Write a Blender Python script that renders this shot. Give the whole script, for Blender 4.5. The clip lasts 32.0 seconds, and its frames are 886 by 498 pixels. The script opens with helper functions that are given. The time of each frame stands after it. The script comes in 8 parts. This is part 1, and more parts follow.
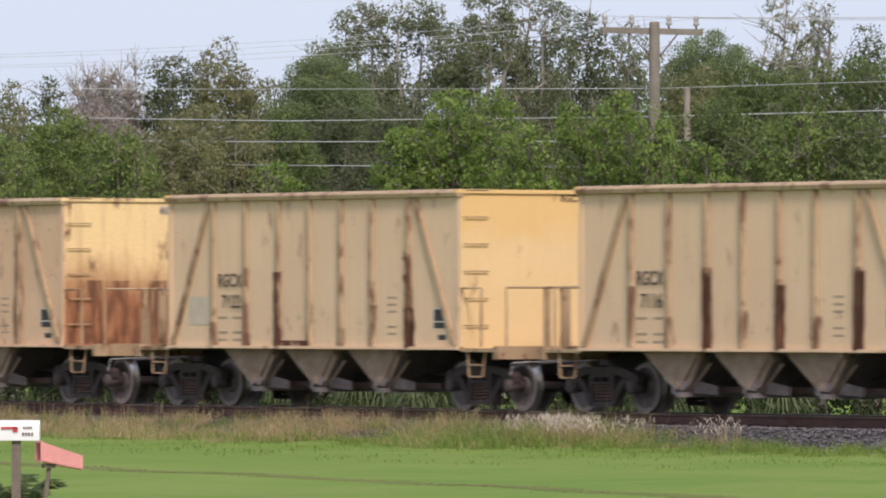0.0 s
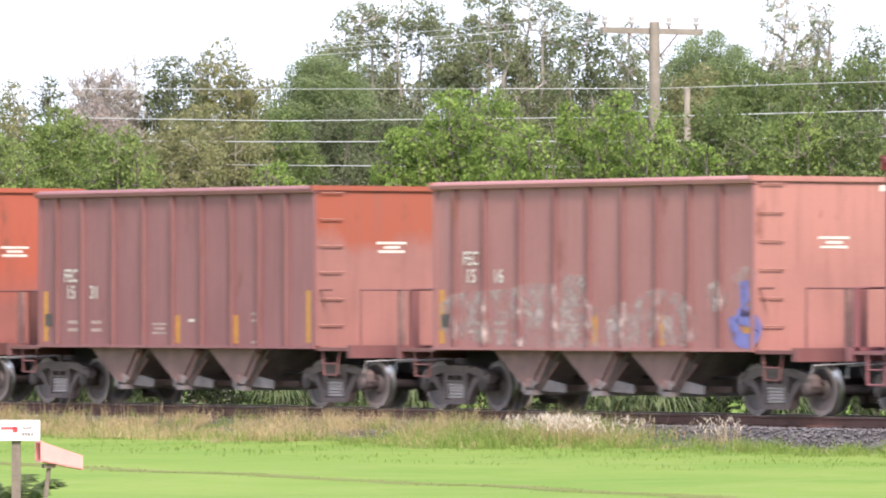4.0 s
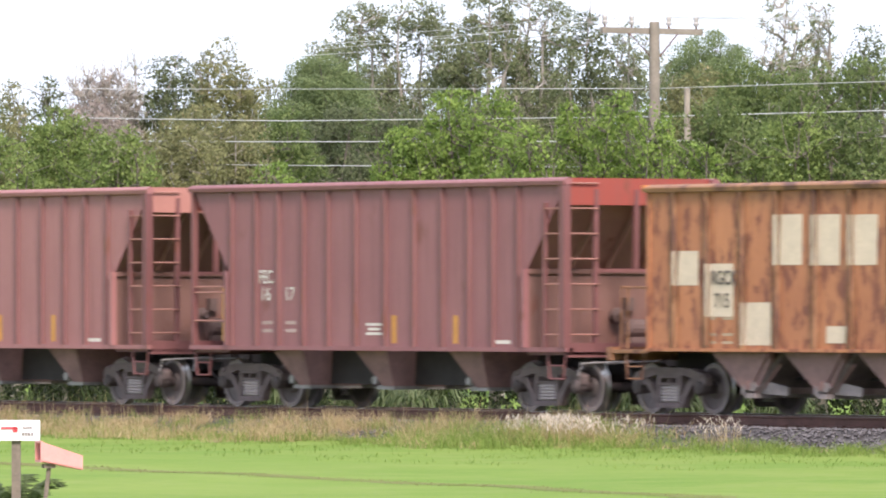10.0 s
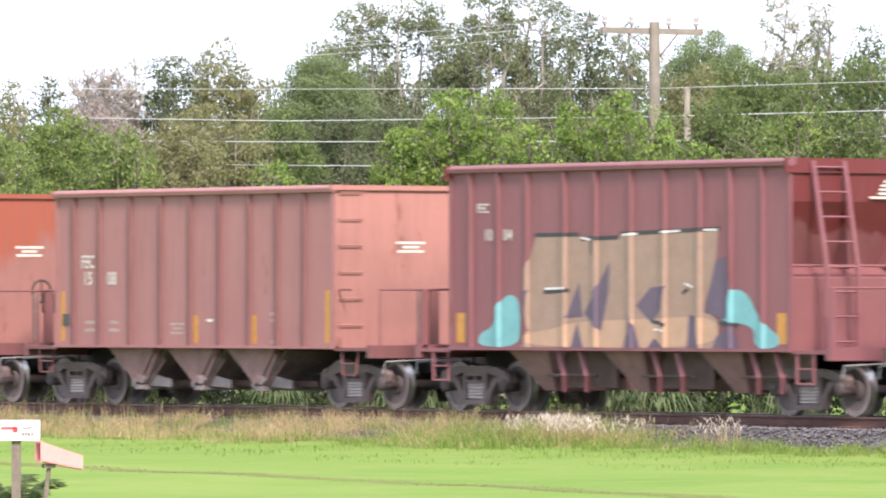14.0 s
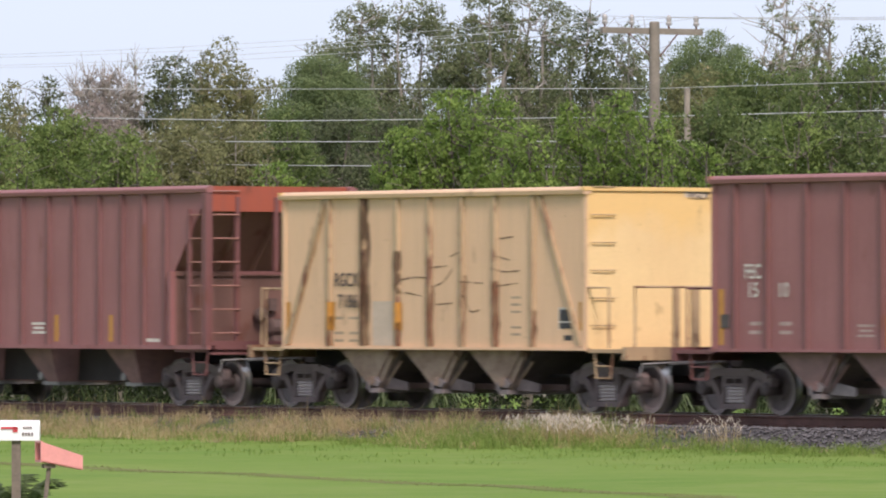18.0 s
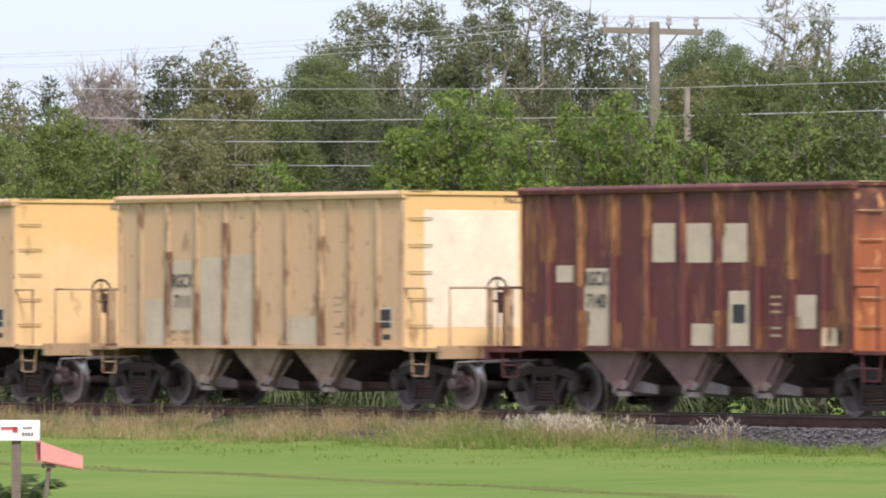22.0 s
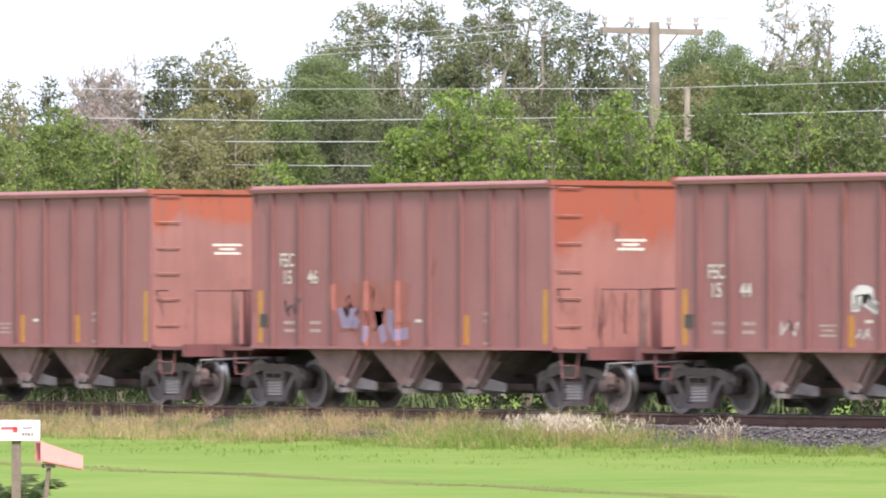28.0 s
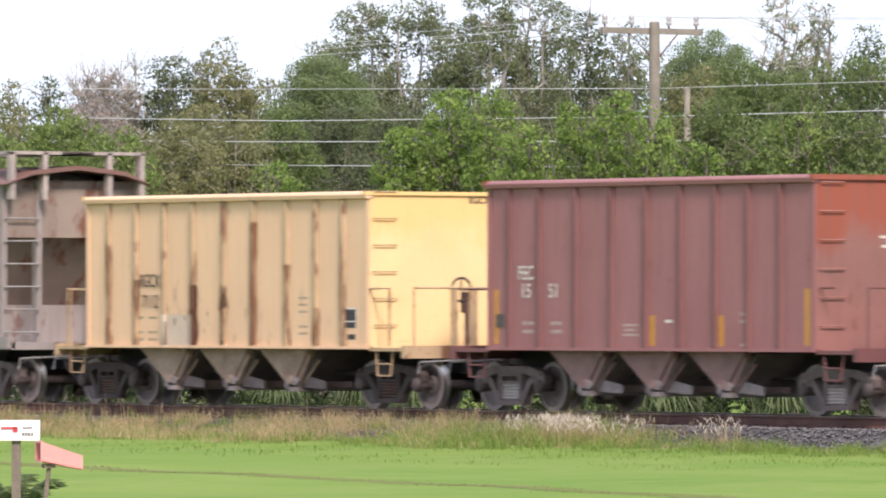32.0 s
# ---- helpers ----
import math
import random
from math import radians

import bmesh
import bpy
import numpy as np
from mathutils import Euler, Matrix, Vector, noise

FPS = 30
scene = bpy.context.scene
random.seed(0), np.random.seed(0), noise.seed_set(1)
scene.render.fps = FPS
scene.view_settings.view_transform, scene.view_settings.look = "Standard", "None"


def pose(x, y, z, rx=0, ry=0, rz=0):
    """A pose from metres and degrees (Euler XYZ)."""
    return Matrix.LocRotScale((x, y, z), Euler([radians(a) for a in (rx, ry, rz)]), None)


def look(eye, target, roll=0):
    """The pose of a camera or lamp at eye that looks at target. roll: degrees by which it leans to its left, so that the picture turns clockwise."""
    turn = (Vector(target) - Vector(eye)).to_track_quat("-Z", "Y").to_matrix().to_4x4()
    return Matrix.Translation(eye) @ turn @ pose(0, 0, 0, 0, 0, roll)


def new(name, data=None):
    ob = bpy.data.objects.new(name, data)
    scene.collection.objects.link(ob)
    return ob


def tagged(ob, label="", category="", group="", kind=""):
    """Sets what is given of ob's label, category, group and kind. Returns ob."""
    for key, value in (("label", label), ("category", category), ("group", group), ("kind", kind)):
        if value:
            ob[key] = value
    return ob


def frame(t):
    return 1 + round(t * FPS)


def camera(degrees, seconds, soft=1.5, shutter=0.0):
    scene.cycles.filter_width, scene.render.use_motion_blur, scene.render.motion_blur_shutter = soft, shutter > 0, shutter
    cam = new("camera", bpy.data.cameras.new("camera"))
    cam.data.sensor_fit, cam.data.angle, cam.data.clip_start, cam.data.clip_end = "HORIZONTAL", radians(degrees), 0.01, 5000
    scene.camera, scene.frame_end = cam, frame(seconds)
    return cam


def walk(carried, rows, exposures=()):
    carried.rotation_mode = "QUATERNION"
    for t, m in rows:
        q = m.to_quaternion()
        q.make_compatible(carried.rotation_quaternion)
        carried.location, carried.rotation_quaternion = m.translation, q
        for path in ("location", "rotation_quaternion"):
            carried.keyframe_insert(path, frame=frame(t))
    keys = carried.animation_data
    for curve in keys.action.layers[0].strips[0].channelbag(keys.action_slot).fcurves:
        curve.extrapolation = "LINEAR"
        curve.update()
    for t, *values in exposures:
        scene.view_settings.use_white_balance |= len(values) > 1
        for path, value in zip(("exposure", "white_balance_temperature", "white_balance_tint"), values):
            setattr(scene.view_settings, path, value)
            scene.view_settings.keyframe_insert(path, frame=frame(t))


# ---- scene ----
# The camera stands on a tripod beside the lawn; the track runs along x, rail tops at z = 0.
cam = camera(6.054, 32.0, soft=2.0, shutter=0.22)
EYE = (119.10, -81.08, 1.70)
AIM = (119.10 - 82.90, -81.08 + 55.92, 1.70 + 0.735)
EXPOSURES = [(0, -0.05, 6500, 17), (0.8, -0.04, 6500, 17), (1, 0.00, 6500, 17), (2, 0.79, 6500, 17), (3.2, 1.05, 6500, 17), (6, 1.09, 6500, 17), (8, 1.05, 6500, 17), (9, 0.77, 6500, 17), (10, 0.85, 6500, 17), (11, 1.05, 6500, 17), (14, 1.12, 6500, 17), (17, 1.08, 6500, 17), (18, 0.14, 6500, 17), (19, 0.85, 6500, 17), (20, 1.07, 6500, 17), (21, 0.10, 6500, 17), (22, 0.24, 6500, 17), (23, 0.00, 6500, 17), (24, 0.79, 6500, 17), (25, 1.05, 6500, 17), (27, 1.10, 6500, 17), (28, 0.93, 6500, 17), (29, 0.97, 6500, 17), (31, 0.96, 6500, 17), (32, 0.60, 6500, 17)]
walk(cam, [(0, look(EYE, AIM)), (32, look(EYE, AIM))], EXPOSURES)

# ---- light: hazy sun from along the track, thin white cloud over a blue sky ----
SUN = Vector((0.67, -0.25, 0.70)).normalized()
world = bpy.data.worlds.new("hazy_sky")
scene.world = world
world.use_nodes = True
wt = world.node_tree
wt.nodes.clear()
sky = wt.nodes.new("ShaderNodeTexSky")
sky.sky_type, sky.sun_disc = "NISHITA", False
sky.sun_elevation = math.asin(SUN.z)
sky.sun_rotation = math.atan2(SUN.x, SUN.y)
sky.dust_density, sky.air_density = 2.0, 1.0
bg = wt.nodes.new("ShaderNodeBackground")
bg.inputs["Strength"].default_value = 0.11
haze = wt.nodes.new("ShaderNodeBackground")
haze.inputs["Color"].default_value = (0.77, 0.885, 1.06, 1)
haze.inputs["Strength"].default_value = 1.05
mixw = wt.nodes.new("ShaderNodeMixShader")
mixw.inputs[0].default_value = 0.75
wout = wt.nodes.new("ShaderNodeOutputWorld")
wt.links.new(sky.outputs[0], bg.inputs["Color"])
wt.links.new(bg.outputs[0], mixw.inputs[1])
wt.links.new(haze.outputs[0], mixw.inputs[2])
wt.links.new(mixw.outputs[0], wout.inputs["Surface"])
sun = new("sun", bpy.data.lights.new("sun", "SUN"))
sun.data.energy, sun.data.angle, sun.data.color = 3.4, radians(14), (1.0, 0.90, 0.80)
sun.matrix_world = look((0, 0, 60), Vector((0, 0, 60)) - SUN)


# ---- materials ----
def material(name):
    m = bpy.data.materials.new(name)
    m.use_nodes = True
    nt = m.node_tree
    return m, nt, nt.nodes["Principled BSDF"]


def node(nt, kind, **values):
    n = nt.nodes.new(kind)
    for k, v in values.items():
        n.inputs[k].default_value = v
    return n


def coords(nt, scale, shuffle=True):
    """Object coordinates, stretched, and shifted for each object by chance."""
    tc = nt.nodes.new("ShaderNodeTexCoord")
    mp = node(nt, "ShaderNodeMapping", Scale=scale)
    if shuffle:
        info = nt.nodes.new("ShaderNodeObjectInfo")
        add = nt.nodes.new("ShaderNodeVectorMath")
        mul = nt.nodes.new("ShaderNodeMath")
        mul.operation, mul.inputs[1].default_value = "MULTIPLY", 37.0
        nt.links.new(info.outputs["Random"], mul.inputs[0])
        nt.links.new(tc.outputs["Object"], add.inputs[0])
        nt.links.new(mul.outputs[0], add.inputs[1])
        nt.links.new(add.outputs[0], mp.inputs["Vector"])
    else:
        nt.links.new(tc.outputs["Object"], mp.inputs["Vector"])
    return mp


def noise_mask(nt, scale, low, high, detail=5.0, shuffle=True, size=1.0):
    mp = coords(nt, scale, shuffle)
    nz = node(nt, "ShaderNodeTexNoise", Scale=size, Detail=detail, Roughness=0.62)
    ramp = node(nt, "ShaderNodeMapRange")
    ramp.inputs["From Min"].default_value, ramp.inputs["From Max"].default_value = low, high
    nt.links.new(mp.outputs[0], nz.inputs["Vector"])
    nt.links.new(nz.outputs[0], ramp.inputs["Value"])
    return ramp.outputs[0]


def blend(nt, mask, a, b, amount=1.0):
    mx = nt.nodes.new("ShaderNodeMix")
    mx.data_type = "RGBA"
    if amount != 1.0:
        mul = nt.nodes.new("ShaderNodeMath")
        mul.operation, mul.inputs[1].default_value = "MULTIPLY", amount
        nt.links.new(mask, mul.inputs[0])
        mask = mul.outputs[0]
    nt.links.new(mask, mx.inputs[0])
    for slot, v in ((6, a), (7, b)):
        if isinstance(v, tuple):
            mx.inputs[slot].default_value = (*v, 1)
        else:
            nt.links.new(v, mx.inputs[slot])
    return mx.outputs[2]


def finish(nt, bsdf, colour, rough, bump=0.0, size=30.0, metal=0.0):
    nt.links.new(colour, bsdf.inputs["Base Color"])
    bsdf.inputs["Roughness"].default_value, bsdf.inputs["Metallic"].default_value = rough, metal
    if bump:
        mp = coords(nt, (1, 1, 1))
        nz = node(nt, "ShaderNodeTexNoise", Scale=size, Detail=4.0)
        bp = node(nt, "ShaderNodeBump", Strength=bump, Distance=0.02)
        nt.links.new(mp.outputs[0], nz.inputs["Vector"])
        nt.links.new(nz.outputs[0], bp.inputs["Height"])
        nt.links.new(bp.outputs[0], bsdf.inputs["Normal"])


def steel(name, base, dusty, rust=(0.14, 0.045, 0.025), rusty=0.25, streaks=0.4, rough=0.62, fade=None, blotch=(2.2, 2.2, 0.9), flecks=0.0):
    """Weathered paint: two tones in large patches, run-down streaks, rust spots. fade: (height, colour, softness): a coat above that height."""
    m, nt, b = material(name)
    c = blend(nt, noise_mask(nt, (0.5, 0.5, 0.5), 0.35, 0.68), base, dusty)
    if fade:
        height, coat, soft = fade
        tc = nt.nodes.new("ShaderNodeTexCoord")
        sep = nt.nodes.new("ShaderNodeSeparateXYZ")
        nt.links.new(tc.outputs["Object"], sep.inputs[0])
        wob = noise_mask(nt, (1.1, 1.1, 0.7), 0.2, 0.8)
        add = nt.nodes.new("ShaderNodeMath")
        add.operation = "ADD"
        nt.links.new(sep.outputs["Z"], add.inputs[0])
        nt.links.new(wob, add.inputs[1])
        mr = node(nt, "ShaderNodeMapRange")
        mr.inputs["From Min"].default_value, mr.inputs["From Max"].default_value = height + 0.5 - soft, height + 0.5 + soft
        nt.links.new(add.outputs[0], mr.inputs["Value"])
        c = blend(nt, mr.outputs[0], c, coat)
    dark = tuple(v * 0.62 for v in base)
    c = blend(nt, noise_mask(nt, (7, 7, 0.55), 0.5, 0.78), c, dark, streaks)
    if rusty:
        c = blend(nt, noise_mask(nt, blotch, 0.66 - 0.30 * rusty, 0.73 - 0.27 * rusty, 8.0), c, rust, min(0.95, 0.5 + rusty))
    if flecks:
        c = blend(nt, noise_mask(nt, (5.5, 5.5, 3.0), 0.74 - 0.12 * flecks, 0.80 - 0.12 * flecks, 9.0), c, rust, 0.8)
        c = blend(nt, noise_mask(nt, (1.3, 1.3, 14.0), 0.70 - 0.06 * flecks, 0.80, 6.0), c, rust, 0.5)
    c = blend(nt, noise_mask(nt, (24, 24, 24), 0.45, 0.75), c, dark, 0.22)
    finish(nt, b, c, rough, 0.12, 22.0)
    return m


def plain(name, colour, rough=0.6, vary=0.25, scale=6.0, bump=0.1, metal=0.0, second=None):
    m, nt, b = material(name)
    second = second or tuple(v * (1 - vary) for v in colour)
    c = blend(nt, noise_mask(nt, (scale, scale, scale), 0.35, 0.7), colour, second)
    c = blend(nt, noise_mask(nt, (scale * 7,) * 3, 0.4, 0.75), c, tuple(v * (1 - vary) for v in second), 0.4)
    finish(nt, b, c, rough, bump, scale * 8, metal)
    return m


def stain(name, colour, scale=(7, 7, 2.2), low=0.36, high=0.60, rough=0.85):
    """Thin broken coat: the paint below shows through its gaps."""
    m, nt, b = material(name)
    c = blend(nt, noise_mask(nt, (9, 9, 4), 0.35, 0.7), colour, tuple(v * 0.7 for v in colour))
    finish(nt, b, c, rough)
    clear = nt.nodes.new("ShaderNodeBsdfTransparent")
    mx = nt.nodes.new("ShaderNodeMixShader")
    nt.links.new(noise_mask(nt, scale, low, high, 7.0), mx.inputs[0])
    nt.links.new(clear.outputs[0], mx.inputs[1])
    nt.links.new(b.outputs[0], mx.inputs[2])
    nt.links.new(mx.outputs[0], nt.nodes["Material Output"].inputs["Surface"])
    return m


def foliage(name, dark, light, dry=None, shine=0.45, through_leaf=0.42):
    """Leaves: colour by leaf, some light through them."""
    m, nt, b = material(name)
    geo = nt.nodes.new("ShaderNodeNewGeometry")
    ramp = nt.nodes.new("ShaderNodeValToRGB")
    ramp.color_ramp.elements[0].color, ramp.color_ramp.elements[1].color = (*dark, 1), (*light, 1)
    if dry:
        e = ramp.color_ramp.elements.new(0.93)
        e.color = (*light, 1)
        ramp.color_ramp.elements[2].color = (*dry, 1)
    nt.links.new(geo.outputs["Random Per Island"], ramp.inputs[0])
    c = blend(nt, noise_mask(nt, (0.9, 0.9, 0.9), 0.35, 0.7, shuffle=False), ramp.outputs[0], dark, 0.55)
    nt.links.new(c, b.inputs["Base Color"])
    b.inputs["Roughness"].default_value = max(shine, 0.6)
    b.inputs["Specular IOR Level"].default_value = 0.12
    tr = nt.nodes.new("ShaderNodeBsdfTranslucent")
    mx = nt.nodes.new("ShaderNodeMixShader")
    mx.inputs[0].default_value = through_leaf
    nt.links.new(c, tr.inputs["Color"])
    nt.links.new(b.outputs[0], mx.inputs[1])
    nt.links.new(tr.outputs[0], mx.inputs[2])
    nt.links.new(mx.outputs[0], nt.nodes["Material Output"].inputs["Surface"])
    return m


BROWN_SIDE = [steel("brown_side_paint", (0.252, 0.101, 0.098), (0.292, 0.126, 0.122), rusty=0.1),
              steel("plum_brown_side_paint", (0.213, 0.084, 0.087), (0.252, 0.107, 0.108), rusty=0.1),
              steel("dusty_brown_side_paint", (0.282, 0.119, 0.114), (0.317, 0.143, 0.135), rusty=0.08),
              steel("tan_brown_side_paint", (0.262, 0.122, 0.104), (0.233, 0.102, 0.092), rusty=0.1)]
RED_SIDE = steel("fresh_red_brown_side_paint", (0.20, 0.06, 0.043), (0.215, 0.07, 0.052), rusty=0.1)
BRIGHT_RED_SIDE = steel("red_side_paint", (0.30, 0.075, 0.055), (0.27, 0.09, 0.07), rusty=0.1)
DARK_SIDE = steel("dark_red_side_paint", (0.195, 0.07, 0.06), (0.225, 0.09, 0.078), rusty=0.1)
PURPLE_RIB = steel("purple_brown_rib_paint", (0.165, 0.056, 0.064), (0.19, 0.07, 0.077), rusty=0.1, streaks=0.3)
PURPLE_SIDE = steel("purple_brown_side_paint", (0.192, 0.068, 0.078), (0.215, 0.084, 0.092), rusty=0.08, streaks=0.3)
RIB_BROWN = steel("rib_paint", (0.145, 0.054, 0.053), (0.18, 0.074, 0.072), rusty=0.2)
RIB_DARK = steel("dark_rib_paint", (0.105, 0.038, 0.034), (0.13, 0.052, 0.046), rusty=0.2)
END_ORANGE = [steel("dusty_end_paint", (0.29, 0.128, 0.108), (0.21, 0.098, 0.084), rusty=0.14, streaks=0.6, fade=(2.9, (0.271, 0.067, 0.036), 0.18)),
              steel("faded_end_paint", (0.30, 0.138, 0.12), (0.225, 0.108, 0.094), rusty=0.12, streaks=0.6, fade=(3.3, (0.300, 0.081, 0.044), 0.12)),
              steel("pale_end_paint", (0.335, 0.15, 0.126), (0.245, 0.114, 0.098), rusty=0.12, streaks=0.6, fade=(2.75, (0.37, 0.165, 0.135), 0.6)),
              steel("rich_end_paint", (0.27, 0.096, 0.078), (0.21, 0.075, 0.06), rusty=0.14, streaks=0.5, fade=(2.2, (0.311, 0.070, 0.037), 0.5))]
RED_END = steel("red_end_paint", (0.24, 0.10, 0.085), (0.31, 0.175, 0.155), rusty=0.25, fade=(2.95, (0.26, 0.05, 0.035), 0.2))
PURPLE_END = steel("purple_end_paint", (0.21, 0.078, 0.08), (0.185, 0.068, 0.07), rusty=0.1, fade=(3.05, (0.125, 0.019, 0.018), 0.05))
# A darker brown than the side sheets.
BULK = steel("brown_bulkhead_paint", (0.185, 0.095, 0.078), (0.15, 0.078, 0.064), rusty=0.25)
# Lighter than the inner slope sheets: bounced light on the underside, put into the colour.
SLOPE_END = steel("bounce_lit_slope_sheet_paint", (0.27, 0.145, 0.115), (0.20, 0.105, 0.085), rusty=0.25)
SLOPE_DARK = steel("slope_sheet_paint", (0.14, 0.085, 0.075), (0.10, 0.06, 0.052), rusty=0.3)
CREAM_SIDE = [steel("cream_side_paint", (0.755, 0.53, 0.34), (0.695, 0.475, 0.305), rust=(0.24, 0.12, 0.07), rusty=0.14, streaks=0.25, flecks=0.5),
              steel("stained_cream_side_paint", (0.74, 0.49, 0.315), (0.62, 0.39, 0.245), rust=(0.23, 0.11, 0.06), rusty=0.22, streaks=0.45, flecks=1.0),
              steel("tan_cream_side_paint", (0.61, 0.39, 0.225), (0.65, 0.43, 0.26), rust=(0.20, 0.10, 0.06), rusty=0.2, streaks=0.35, flecks=1.0),
              steel("warm_cream_side_paint", (0.70, 0.46, 0.285), (0.65, 0.42, 0.26), rust=(0.22, 0.12, 0.07), rusty=0.1, streaks=0.35, flecks=0.5)]
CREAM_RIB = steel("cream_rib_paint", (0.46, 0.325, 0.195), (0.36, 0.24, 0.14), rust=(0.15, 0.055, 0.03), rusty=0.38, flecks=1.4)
CREAM_END = [steel("yellow_end_paint", (0.76, 0.55, 0.28), (0.70, 0.49, 0.25), rusty=0.08, streaks=0.15, flecks=0.35, fade=(3.0, (0.72, 0.47, 0.19), 0.25)),
             steel("rust_foot_end_paint", (0.27, 0.095, 0.042), (0.42, 0.20, 0.09), rust=(0.14, 0.045, 0.022), rusty=0.42, fade=(2.35, (0.82, 0.60, 0.30), 0.5)),
             steel("white_end_paint", (0.86, 0.78, 0.56), (0.80, 0.71, 0.48), rusty=0.02, streaks=0.1)]
RUST_SIDE = steel("rusted_maroon_side_paint", (0.10, 0.023, 0.025), (0.125, 0.030, 0.03), rust=(0.27, 0.105, 0.05), rusty=0.36, flecks=1.0, blotch=(4.5, 4.5, 0.7))
RUST_END = steel("rusted_orange_end_paint", (0.42, 0.14, 0.05), (0.27, 0.075, 0.035), rust=(0.66, 0.32, 0.13), rusty=0.38, blotch=(2.6, 2.6, 1.6), fade=(3.05, (0.08, 0.03, 0.03), 0.25))
PATCHY_SIDE = steel("rust_blotched_yellow_side_paint", (0.42, 0.172, 0.078), (0.34, 0.125, 0.058), rust=(0.16, 0.05, 0.03), rusty=0.5, blotch=(3.4, 3.4, 1.5), flecks=1.3)
PATCHY_RIB = steel("rust_blotched_rib_paint", (0.30, 0.15, 0.07), (0.20, 0.085, 0.045), rust=(0.09, 0.035, 0.025), rusty=0.5)
PATCHY_END = steel("orange_yellow_end_paint", (0.57, 0.20, 0.068), (0.62, 0.25, 0.095), rust=(0.16, 0.06, 0.03), rusty=0.12, flecks=0.6)
TAN_END = steel("tan_stained_end_paint", (0.27, 0.21, 0.17), (0.17, 0.125, 0.105), rusty=0.4, streaks=0.6)
GREY_SIDE = steel("grey_side_paint", (0.30, 0.26, 0.25), (0.23, 0.19, 0.175), rusty=0.3, streaks=0.6)
WALK_GREY = plain("dusty_walkway_steel", (0.42, 0.35, 0.32), 0.8, 0.4, 4.0)
# Dark underframe, taken near black to hold the shade below the cars.
UNDER = plain("shade_dark_underframe", (0.03, 0.025, 0.024), 0.75, 0.4, 4.0)
UNDER_BROWN = plain("brown_underframe", (0.15, 0.095, 0.085), 0.75, 0.4, 4.0)
CHUTE_BROWN = plain("dusty_chute_steel", (0.26, 0.145, 0.13), 0.7, 0.35, 3.0)
CHUTE_CREAM = plain("dusty_cream_chute_steel", (0.36, 0.26, 0.19), 0.7, 0.5, 3.0, second=(0.20, 0.12, 0.085))
CHUTE_DARK = plain("dark_chute_steel", (0.09, 0.075, 0.07), 0.7, 0.5, 3.0)
WORN = plain("worn_bright_steel", (0.30, 0.28, 0.27), 0.45, 0.4, 5.0)
CAST = plain("dusty_cast_steel", (0.165, 0.122, 0.118), 0.75, 0.35, 5.0)
CAST_DARK = plain("rusty_cast_steel", (0.06, 0.041, 0.039), 0.8, 0.4, 5.0)
SPRING_DARK = plain("rusty_spring_steel", (0.13, 0.075, 0.06), 0.7, 0.3, 9.0)
RIM = plain("dusty_wheel_rim", (0.28, 0.225, 0.215), 0.55, 0.3, 6.0)
# Dark colour keeps the sunlit axle boxes as if in shade.
BEARING = plain("shade_dark_bearing_steel", (0.10, 0.075, 0.072), 0.7, 0.4, 7.0)
SPRING = plain("spring_steel", (0.55, 0.48, 0.47), 0.6, 0.2, 9.0)
DUST_MID = plain("brown_dusty_gate_steel", (0.205, 0.155, 0.15), 0.8, 0.55, 2.0)
DUST_DARK = plain("dark_gate_steel", (0.125, 0.098, 0.092), 0.8, 0.5, 2.5)
DUST = plain("grey_dust_coated_steel", (0.30, 0.25, 0.245), 0.8, 0.5, 2.5)
WHEEL = plain("wheel_steel", (0.14, 0.108, 0.104), 0.6, 0.35, 6.0)
TREAD = plain("polished_tread", (0.55, 0.53, 0.50), 0.3, 0.2, 6.0, metal=1.0)
MARK_WHITE = plain("white_lettering_paint", (0.70, 0.65, 0.58), 0.7, 0.35, 8.0)
MARK_BLACK = plain("black_lettering_paint", (0.045, 0.042, 0.045), 0.7, 0.3, 8.0)
MARK_CREAM = plain("fresh_cream_patch_paint", (0.62, 0.505, 0.385), 0.65, 0.2, 3.0)
MARK_YELLOW = plain("yellow_reflective_strip", (0.52, 0.235, 0.038), 0.45, 0.25, 8.0)
MARK_LEMON = plain("lemon_yellow_panel_paint", (0.56, 0.41, 0.075), 0.5, 0.2, 8.0)
MARK_RUST = stain("rust_stain", (0.12, 0.042, 0.026), (7, 7, 2.4), 0.33, 0.50)
MARK_DIM = plain("worn_white_lettering_paint", (0.46, 0.335, 0.30), 0.75, 0.45, 10.0)
RUNG_SALMON = plain("dusty_salmon_rung_paint", (0.36, 0.17, 0.135), 0.7, 0.3, 6.0)
RUNG_CREAM = plain("worn_cream_rung_paint", (0.52, 0.36, 0.20), 0.7, 0.4, 6.0)
MARK_FAINT = plain("faded_stencil_paint", (0.47, 0.35, 0.24), 0.8, 0.4, 8.0)
RUST_BROWN = stain("brown_rust_run", (0.20, 0.085, 0.045), (6, 6, 1.1), 0.44, 0.66)
RUST_SPECK = stain("speckled_rust", (0.22, 0.11, 0.065), (7, 7, 3.5), 0.60, 0.72)
RUST_RUN = stain("orange_rust_run", (0.33, 0.15, 0.07), (6, 6, 0.9), 0.38, 0.62)
MARK_SCRAPE = stain("dark_brown_scrape", (0.15, 0.085, 0.05), (7, 7, 2.4), 0.36, 0.56)
